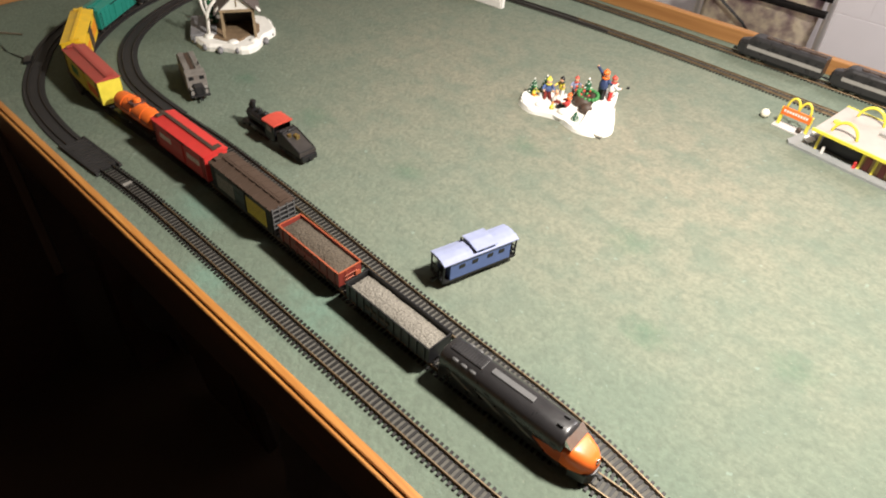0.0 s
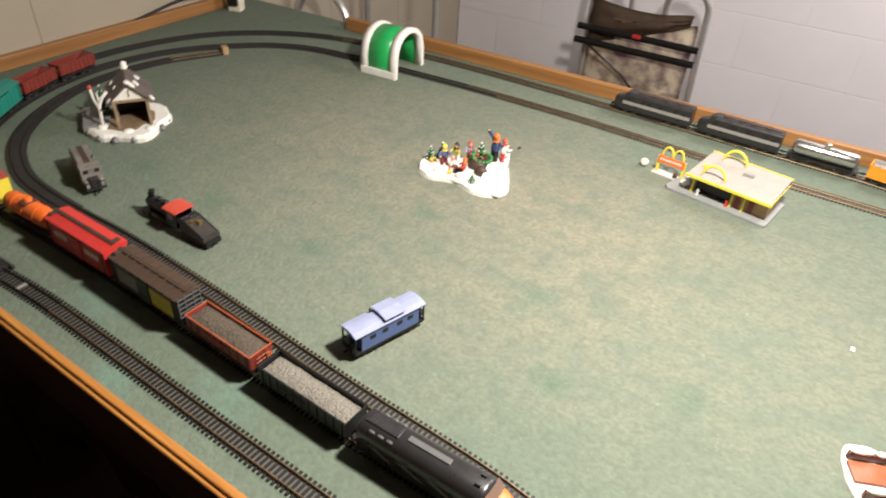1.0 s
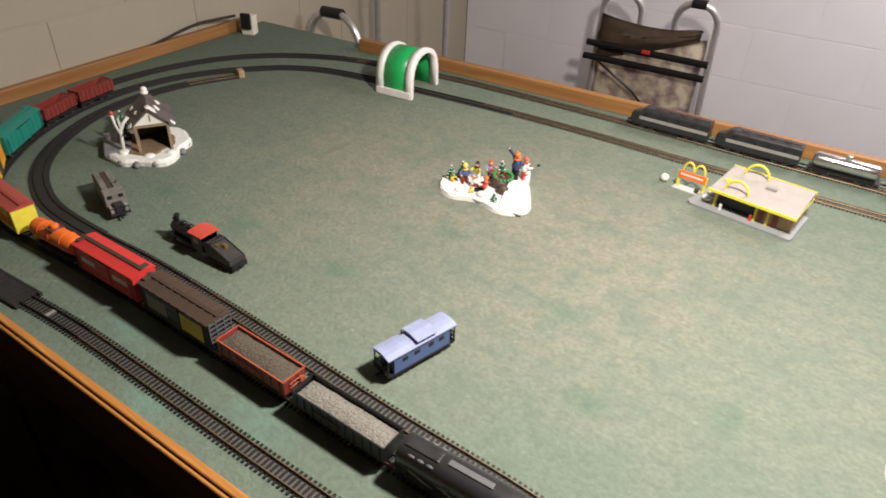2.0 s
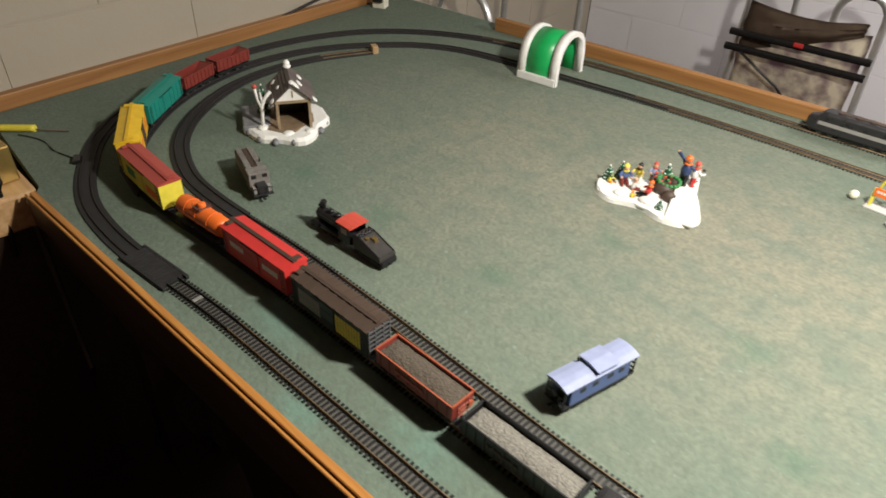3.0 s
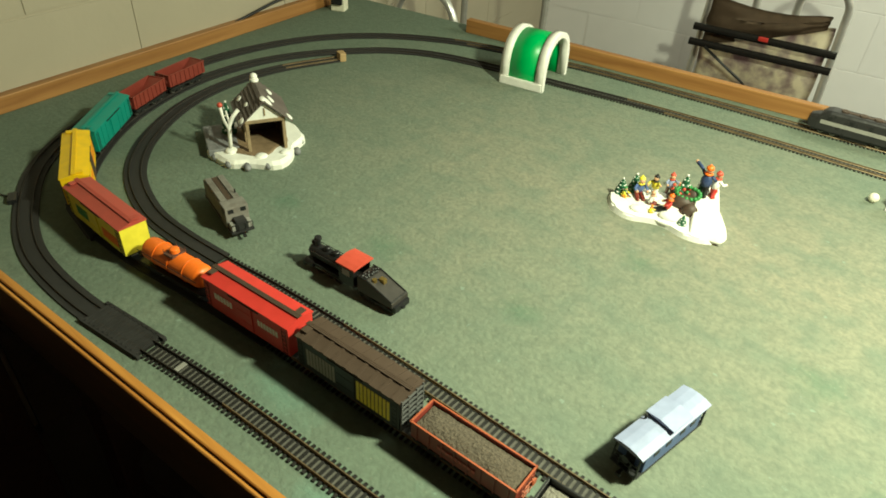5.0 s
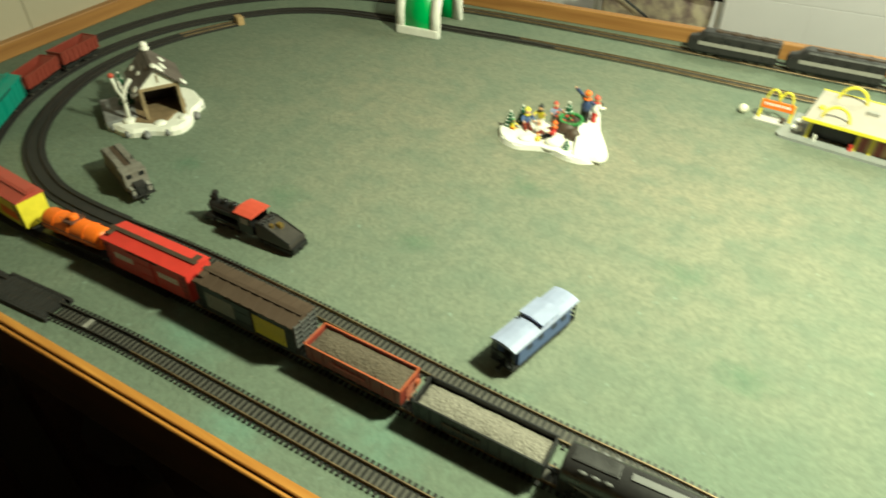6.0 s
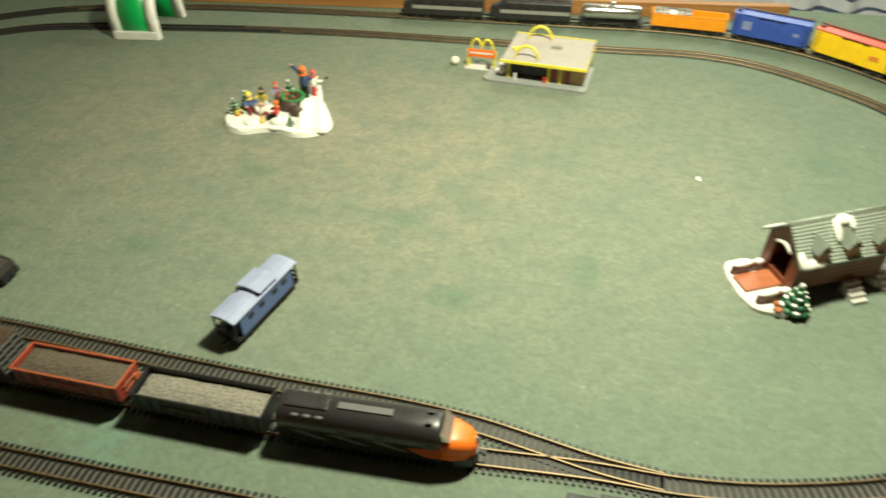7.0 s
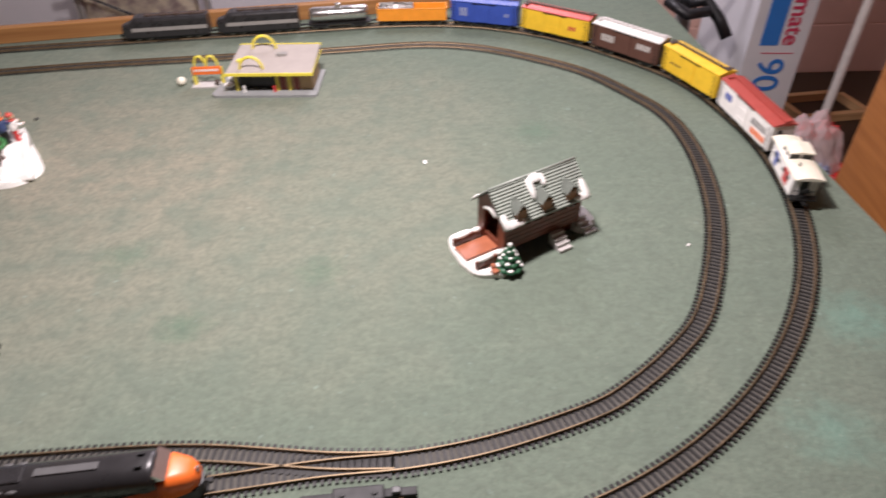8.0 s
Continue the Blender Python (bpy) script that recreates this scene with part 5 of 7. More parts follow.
def stable(at):
    """Snowy open-fronted shed on a rocky base; local +x is the open gable."""
    t = thing("miniature_shed", "snow-covered ceramic shed with an open gable and bare tree", "figurine", at, "painted village pieces")
    bm = bmesh.new()
    blob(bm, 0.082, 0.075, 0.0, 0.013, 2.0, 0.22)
    for v in bm.verts:
        v.co += Vector((-0.006, -0.014, 0))
    part("base", bm, snow, t, "white snowy base")
    bm = bmesh.new()
    for i in range(11):
        a = radians(-95 + i * 25)
        ball(bm, (0.079 * math.cos(a) - 0.006, 0.072 * math.sin(a) - 0.014, 0.005), 0.008 + 0.003 * random.random(), 0.006, 0.006, seg=8)
    part("rock", bm, stone_grey, t, "grey rocks set in the base")
    bm = bmesh.new()
    blob(bm, 0.058, 0.052, 0.0120, 0.0152, 4.0, 0.25)
    for v in bm.verts:
        v.co += Vector((-0.010, -0.012, 0))
    part("floor_patch", bm, earth, t, "sandy brown floor")
    for x, y in ((0.038, -0.028), (0.038, 0.028), (-0.032, -0.028), (-0.032, 0.028), (0.004, -0.028)):
        bm = bmesh.new()
        box(bm, x - 0.0025, x + 0.0025, y - 0.0025, y + 0.0025, 0.013, 0.066, 0.0006)
        part("post", bm, post_tan, t)
    # dark sheets that put the open shed's inner shade into colour
    bm = bmesh.new()
    box(bm, -0.034, -0.030, -0.028, 0.028, 0.013, 0.066)
    box(bm, -0.032, 0.036, 0.027, 0.030, 0.013, 0.066)
    box(bm, -0.030, 0.002, -0.0298, -0.0270, 0.013, 0.066)
    part("wall", bm, dark_wood, t, "near-black boards standing in for the shade inside")
    for x0, x1 in ((-0.036, -0.030), (0.034, 0.040)):
        bm = bmesh.new()
        prism(bm, [(-0.031, 0.066), (0.031, 0.066), (0, 0.093)], x0, x1)
        gable = part("gable", bm, snow, t)
    bm = bmesh.new()
    box(bm, 0.0395, 0.042, -0.031, 0.031, 0.063, 0.068, 0.0006)
    rod(bm, (0.041, 0, 0.074), (0.041, 0, 0.086), 0.0012, seg=6)
    part("gable_beam", bm, post_tan, gable)
    # roof of lapped boards
    for s in (-1, 1):
        bm = bmesh.new()
        vs = [bm.verts.new(p) for p in ((-0.045, s * 0.041, 0.061), (0.046, s * 0.041, 0.061), (0.046, 0, 0.0985), (-0.045, 0, 0.0985))]
        bmesh.ops.solidify(bm, geom=[bm.faces.new(vs)], thickness=0.002)
        roof = part("roof", bm, shed_roof, t, "dark boarded roof")
        board = None
        for i in range(7):
            if board is None:
                bm = bmesh.new()
                prism(bm, [(0, 0.0026), (-s * 0.041 / 7, 0.0375 / 7 + 0.0004), (-s * 0.041 / 7, 0.0375 / 7 - 0.0006), (0, -0.0004)], -0.0465, 0.0475)
                board = part("roof_board", bm, shed_roof, roof)
            else:
                board = new("roof_board", board.data)
                board.parent = roof
            board.location = (0, s * 0.041 * (1 - i / 7), 0.061 + 0.0375 * i / 7)
        for x, f, r in (((-0.030, 0.30, 0.0075), (0.008, 0.45, 0.0065), (0.038, 0.12, 0.008)) if s < 0 else ((-0.022, 0.55, 0.0085), (0.012, 0.62, 0.009), (0.038, 0.08, 0.008))):
            bm = bmesh.new()
            flat_patch(bm, x, s * 0.041 * (1 - f), 0.0628 + 0.0375 * f + 0.0008, r, r * 0.75, -s * 0.74)
            part("snow_patch", bm, snow, roof)
        if s > 0:
            bm = bmesh.new()
            flat_patch(bm, 0.036, 0.007, 0.0945, 0.010, 0.009, -0.74)
            part("snow_patch", bm, snow, roof)
    bm = bmesh.new()
    ball(bm, (-0.040, 0, 0.0995), 0.010, 0.0075, 0.004, seg=10)
    ball(bm, (-0.042, 0, 0.104), 0.0062, 0.006, 0.0062)
    part("ridge_snow", bm, snow, t)
    bm = bmesh.new()
    ball(bm, (0.036, 0, 0.0995), 0.009, 0.005, 0.0022, seg=10)
    part("ridge_snow", bm, snow, t)
    # bare white tree and a bird box beside the shed
    bm = bmesh.new()
    tube(bm, [(0.026, -0.056, 0.012), (0.025, -0.055, 0.035), (0.023, -0.053, 0.055), (0.020, -0.046, 0.068), (0.018, -0.036, 0.078)], 0.0032)
    tube(bm, [(0.024, -0.054, 0.050), (0.020, -0.060, 0.066), (0.018, -0.062, 0.086)], 0.0024)
    tube(bm, [(0.022, -0.052, 0.060), (0.010, -0.054, 0.075)], 0.0018)
    ball(bm, (0.026, -0.056, 0.014), 0.010, 0.010, 0.006)
    part("bare_tree", bm, snow, t, "snowy bare branches")
    bm = bmesh.new()
    ball(bm, (0.018, -0.062, 0.089), 0.0042)
    part("red_bird", bm, brick_red, t)
    bm = bmesh.new()
    fir_tree(bm, -0.034, -0.050, 0.012, 0.060, 0.013)
    part("fir_tree", bm, [fir, snow], t)
    bm = bmesh.new()
    box(bm, -0.066, 0.022, -0.090, -0.042, 0.006, 0.0175, 0.002)
    part("stone_step", bm, stone_grey, t)
    for x, y, r in ((0.054, -0.014, 0.010), (0.052, 0.024, 0.009)):
        bm = bmesh.new()
        ball(bm, (x, y, 0.012), r, r * 1.1, 0.005, seg=10)
        part("snow_heap", bm, snow, t)


stable(pose(-0.992, 0.739, 0, 0, 0, -27))


def painted_figure(x, y, z, coat, hat, height, parent, legs=None, lean=0.0, turn=0.0, reach=0.0, seated=False):
    """A small glazed statuette, one plain shape. turn: the way it faces; reach: how far an arm is held up."""
    bm = bmesh.new()
    h = height * 1.22
    hip = h * (0.16 if seated else 0.36)
    for s in (-1, 1):
        foot = (h * 0.34, s * h * 0.10, h * 0.05) if seated else (s * h * 0.05, s * h * 0.09, h * 0.03)
        rod(bm, foot, (0, s * h * 0.07, hip), h * 0.065, h * 0.085, seg=7, mi=2)
        ball(bm, (foot[0] + h * 0.04, foot[1], foot[2]), h * 0.09, h * 0.06, h * 0.05, mi=2, seg=7)
    b = bmesh.new()
    ball(b, (0, 0, 0), 1.0, seg=10)
    for v in b.verts:
        k = 1.0 - 0.22 * v.co.z
        v.co = Vector((v.co.x * h * 0.13 * k + lean * (v.co.z + 1) * 0.5, v.co.y * h * 0.17 * k, hip + h * 0.17 + v.co.z * h * 0.23))
    merge(bm, b, 0)
    neck = hip + h * 0.37
    tube(bm, [(lean + h * 0.09 * math.cos(a), h * 0.09 * math.sin(a), neck) for a in [2 * math.pi * k / 10 for k in range(11)]], h * 0.035, 6, mi=1)
    ball(bm, (lean + h * 0.02, 0, neck + h * 0.12), h * 0.105, h * 0.10, h * 0.115, mi=3, seg=10)
    ball(bm, (lean - h * 0.01, 0, neck + h * 0.18), h * 0.115, h * 0.115, h * 0.085, mi=1, seg=10)
    ball(bm, (lean - h * 0.03, 0, neck + h * 0.27), h * 0.04, mi=1, seg=6)
    for s in (-1, 1):
        up = reach if s > 0 else 0.0
        elbow = (lean + h * 0.08, s * h * 0.22, neck - h * 0.16 + up * h * 0.14)
        fist = (lean + h * (0.24 - 0.1 * up), s * h * (0.18 + 0.22 * up), neck - h * 0.18 + up * h * 0.26)
        tube(bm, [(lean, s * h * 0.12, neck - h * 0.05), elbow, fist], h * 0.052, 6, mi=0)
        ball(bm, fist, h * 0.052, mi=3, seg=6)
    bmesh.ops.transform(bm, matrix=Matrix.Translation((x, y, z)) @ Matrix.Rotation(radians(turn), 4, "Z"), verts=bm.verts)
    part("painted_figure", bm, [coat, hat, legs or black, skin], parent)


def sledging_piece(at):
    t = thing("village_figurine", "painted ceramic snow bank with small figures and a slide", "figurine", at, "painted village pieces")
    bm = bmesh.new()
    outline = [(-0.092, -0.012), (-0.080, -0.042), (-0.052, -0.058), (-0.024, -0.052), (0.000, -0.050), (0.024, -0.062), (0.046, -0.066), (0.072, -0.058), (0.088, -0.034),
               (0.078, 0.004), (0.062, 0.044), (0.050, 0.070), (0.030, 0.070), (0.004, 0.040), (-0.030, 0.034), (-0.068, 0.026), (-0.088, 0.010)]
    slab(bm, [tuple(p) for p in spline(outline, 0.008, True)], 0.0, 0.008, top_scale=0.96)
    bmesh.ops.bevel(bm, geom=[e for e in bm.edges if all(v.co.z > 0.005 for v in e.verts)], offset=0.0025, segments=2, affect="EDGES")
    part("base", bm, snow, t, "white snow base")
    # slide: a ramp with raised sides, high at the back
    bm = bmesh.new()
    n = 10
    rows = []
    for i in range(n + 1):
        f = i / n
        cx, cy = 0.060 - 0.018 * f, -0.058 + 0.116 * f
        z = 0.0092 + 0.018 * f ** 1.1
        rows.append([bm.verts.new((cx + dx * (1 - 0.28 * f), cy - dx * 0.1, zz)) for dx, zz in ((-0.024, 0.004), (-0.022, z + 0.0010), (-0.019, z + 0.0022), (-0.015, z), (0.013, z), (0.017, z + 0.0022), (0.020, z + 0.0010), (0.022, 0.004))])
    for a, b in zip(rows, rows[1:]):
        for k in range(7):
            bm.faces.new((a[k], a[k + 1], b[k + 1], b[k]))
        bm.faces.new((a[7], a[0], b[0], b[7]))
    bm.faces.new(rows[0][::-1])
    bm.faces.new(rows[-1])
    part("slide", bm, snow, t, "white snow slide", smooth=True)
    bm = bmesh.new()
    for x, y, r, z in ((0.014, 0.012, 0.019, 0.014), (0.026, 0.030, 0.016, 0.016), (0.000, 0.026, 0.012, 0.010), (0.028, -0.008, 0.012, 0.013)):
        ball(bm, (x, y, z), r, r * 0.8, z * 0.9, seg=10)
    part("rock_bank", bm, dark_brown, t, "dark earth bank")
    for x, y, z, h, r, k in ((0.010, 0.030, 0.010, 0.040, 0.014, 4), (-0.076, 0.000, 0.006, 0.027, 0.011, 4), (-0.060, 0.016, 0.006, 0.032, 0.012, 4), (0.024, -0.040, 0.006, 0.018, 0.008, 3)):
        bm = bmesh.new()
        fir_tree(bm, x, y, z, h, r, 0, 1, k)
        part("small_fir", bm, [fir, snow], t)
    bm = bmesh.new()
    for i in range(14):
        a = i * 2.4
        ball(bm, (0.006 + 0.012 * math.cos(a), 0.020 + 0.008 * math.sin(a), 0.024 + 0.001 * i), 0.0028, mi=i % 2, seg=6)
    part("berry_wreath", bm, [brick_red, shade_green], t)
    painted_figure(-0.052, 0.006, 0.008, mid_blue, lemon, 0.036, t, maroon, 0.005, -60, seated=True)
    painted_figure(-0.030, 0.016, 0.008, lemon, black, 0.031, t, white, 0.003, -110, 0.6)
    painted_figure(-0.004, -0.018, 0.008, red, orange, 0.031, t, black, -0.003, 200, seated=True)
    painted_figure(-0.072, -0.008, 0.006, lemon, shade_green, 0.020, t, amber, 0.004, -20, seated=True)
    painted_figure(-0.030, -0.012, 0.008, white, skin, 0.024, t, maroon, 0.003, 30, seated=True)
    painted_figure(-0.010, 0.026, 0.012, pale_blue, brick_red, 0.030, t, brown, 0.0, -70, 0.5)
    painted_figure(-0.024, -0.036, 0.007, lemon, amber, 0.015, t, amber, 0.003, 60, seated=True)
    painted_figure(0.036, 0.030, 0.021, navy, orange, 0.043, t, black, 0.002, 70, 1.3)
    painted_figure(0.050, 0.034, 0.022, white, brick_red, 0.036, t, red, 0.002, 40)
    bm = bmesh.new()
    for i in range(16):
        a = 2 * math.pi * i / 16
        ball(bm, (0.018 + 0.017 * math.cos(a), 0.018 + 0.011 * math.sin(a), 0.027 + 0.004 * math.sin(a)), 0.0036, seg=6)
    part("garland", bm, shade_green, t, "green garland round the hollow")
    for c, r in (((0.006, -0.034, 0.010), (0.018, 0.010, 0.007)), ((-0.040, -0.034, 0.009), (0.014, 0.010, 0.004))):
        bm = bmesh.new()
        ball(bm, c, *r)
        part("snow_mound", bm, snow, t)


sledging_piece(pose(-0.418, 1.045, 0, 0, 0, 14))


def covered_bridge(at):
    """Local +x runs along the ridge from the open front to the far end; local -y is the side with the steps."""
    t = thing("miniature_covered_bridge", "brown ceramic covered bridge with grey roof and snow", "figurine", at, "painted village pieces")
    bm = bmesh.new()
    blob(bm, 0.036, 0.046, 0.0, 0.008, 5.0, 0.2)
    for v in bm.verts:
        v.co.x -= 0.080
        v.co.y -= 0.004
    part("snow_base", bm, snow, t)
    bm = bmesh.new()
    blob(bm, 0.022, 0.036, 0.0, 0.007, 9.0, 0.2)
    for v in bm.verts:
        v.co.x += 0.072
        v.co.y -= 0.006
    part("snow_base", bm, snow, t)
    bm = bmesh.new()
    prism(bm, [(-0.013, 0.007), (0.013, 0.007), (0.013, 0.0115), (-0.013, 0.0115)], -0.108, -0.058)
    part("path", bm, glaze_path, t, "reddish path to the door")
    bm = bmesh.new()
    box(bm, -0.060, 0.060, -0.026, 0.026, 0.012, 0.018, 0.001)
    for x in (-0.052, 0.052):
        box(bm, x - 0.008, x + 0.008, -0.022, 0.022, 0.0, 0.013, 0.001)
    part("deck", bm, glaze_brown, t)
    for s in (-1, 1):
        bm = bmesh.new()
        box(bm, -0.060, 0.060, s * 0.026 - 0.002, s * 0.026 + 0.002, 0.016, 0.040)
        box(bm, -0.060, 0.060, s * 0.026 - 0.002, s * 0.026 + 0.002, 0.049, 0.056)
        for i in range(7):
            x = -0.058 + i * 0.0193
            box(bm, x - 0.0022, x + 0.0022, s * 0.026 - 0.0023, s * 0.026 + 0.0023, 0.016, 0.056)
        for z in (0.022, 0.028, 0.034):
            box(bm, -0.060, 0.060, s * 0.028 - 0.0006, s * 0.028 + 0.0006, z - 0.0005, z + 0.0005)
        part("side_wall", bm, glaze_brown, t, "brown boarded side with window gaps")
    for s in (-1, 1):
        bm = bmesh.new()
        x = s * 0.060
        box(bm, x - 0.002, x + 0.002, -0.028, -0.015, 0.0, 0.056)
        box(bm, x - 0.002, x + 0.002, 0.015, 0.028, 0.0, 0.056)
        prism(bm, [(-0.028, 0.054), (-0.015, 0.050), (-0.008, 0.056), (0, 0.058), (0.008, 0.056), (0.015, 0.050), (0.028, 0.054), (0.028, 0.058), (0, 0.080), (-0.028, 0.058)], x - 0.002, x + 0.002)
        part("gable_end", bm, glaze_brown, t)
    bm = bmesh.new()
    tube(bm, [(-0.0635, -0.012 + 0.003 * i, 0.053 + 0.0045 * math.sin(math.pi * i / 8)) for i in range(9)], 0.0022)
    part("door_snow", bm, snow, t)
    # roof with ribs and dormers
    for s in (-1, 1):
        bm = bmesh.new()
        vs = [bm.verts.new(p) for p in ((-0.068, s * 0.036, 0.050), (0.068, s * 0.036, 0.050), (0.068, 0, 0.084), (-0.068, 0, 0.084))]
        bmesh.ops.solidify(bm, geom=[bm.faces.new(vs)], thickness=0.0014)
        roof = part("roof", bm, glaze_roof, t, "grey ribbed roof")
        n = 13
        board = None
        for i in range(n):
            f0, f1 = i / n, (i + 1) / n
            if board is None:
                bm = bmesh.new()
                prism(bm, [(0, 0.0022), (-s * 0.036 / n, 0.034 / n + 0.0004), (-s * 0.036 / n, 0.034 / n - 0.0006), (0, -0.0004)], -0.0685, 0.0685)
                board = part("roof_board", bm, glaze_roof, roof)
            else:
                board = new("roof_board", board.data)
                board.parent = roof
            board.location = (0, s * 0.036 * (1 - f0), 0.050 + 0.034 * f0)
        for x in (-0.040, 0.000, 0.040) if s < 0 else ():
            y = s * 0.022
            bm = bmesh.new()
            box(bm, x - 0.0075, x + 0.0075, min(y, s * 0.033), max(y, s * 0.033), 0.052, 0.0665)
            part("dormer", bm, glaze_dormer, roof, "ochre wooden dormer")
            bm = bmesh.new()
            a = [bm.verts.new((x + dx, s * 0.034, z)) for dx, z in ((-0.0105, 0.0640), (0, 0.0755), (0.0105, 0.0640))]
            b = [bm.verts.new((x + dx, s * 0.010, z)) for dx, z in ((-0.0105, 0.0640), (0, 0.0755), (0.0105, 0.0640))]
            for i in range(2):
                bmesh.ops.solidify(bm, geom=[bm.faces.new((a[i], a[i + 1], b[i + 1], b[i]))], thickness=0.0014)
            part("dormer_roof", bm, glaze_dormer_roof, roof)
        for x, f, rx, ry in ((-0.064, 0.17, 0.0048, 0.010), (-0.050, 0.05, 0.0170, 0.0058), (0.054, 0.05, 0.0130, 0.0055), (0.063, 0.20, 0.0052, 0.012)):
            bm = bmesh.new()
            flat_patch(bm, x, s * 0.036 * (1 - f), 0.0522 + 0.034 * f, rx, ry, -s * 0.757, 0.0018)
            part("roof_snow", bm, snow, roof)
        if s < 0:
            bm = bmesh.new()
            for x, f, rx, ry in ((-0.012, 0.66, 0.0050, 0.0135), (0.000, 0.84, 0.0125, 0.0060), (0.009, 0.72, 0.0040, 0.0080)):
                flat_patch(bm, x, -0.036 * (1 - f), 0.0535 + 0.034 * f, rx, ry, 0.757, 0.0022)
            part("roof_snow", bm, snow, roof)
    bm = bmesh.new()
    tube(bm, [(-0.068, 0, 0.0845), (0.068, 0, 0.0845)], 0.0018)
    part("ridge", bm, glaze_roof, t)
    # steps on the side and at the far end
    for x0, y0, dx, dy in ((0.020, -0.030, 0.0, -1.0), (0.066, -0.020, 0.35, -1.0)):
        bm = bmesh.new()
        for i in range(4):
            yy = y0 + dy * i * 0.006
            xx = x0 + dx * i * 0.006
            box(bm, xx - 0.010, xx + 0.010, yy - 0.006, yy, 0.0, 0.016 - i * 0.004, 0.0006)
        part("steps", bm, light_grey, t, "snowy grey steps")
    for y in (-0.030, 0.020):
        bm = bmesh.new()
        box(bm, -0.106, -0.062, y - 0.0025, y + 0.0025, 0.006, 0.018, 0.0008)
        fence = part("parapet", bm, glaze_brown, t)
        bm = bmesh.new()
        ball(bm, (-0.092, y, 0.019), 0.014, 0.004, 0.003, seg=8)
        ball(bm, (-0.070, y, 0.019), 0.007, 0.004, 0.003, seg=8)
        part("parapet_snow", bm, snow, fence)
    bm = bmesh.new()
    fir_tree(bm, -0.066, -0.045, 0.004, 0.034, 0.019)
    part("fir_tree", bm, [fir, snow], t, "snow-dusted fir tree")
    bm = bmesh.new()
    box(bm, -0.092, -0.084, -0.050, -0.042, 0.007, 0.011, 0.001)
    ball(bm, (-0.086, -0.040, 0.011), 0.004)
    part("sled", bm, glaze_path, t)


covered_bridge(pose(0.362, 0.862, 0, 0, 0, 30) @ Matrix.Diagonal((0.93, 1.0, 1.07, 1.0)))


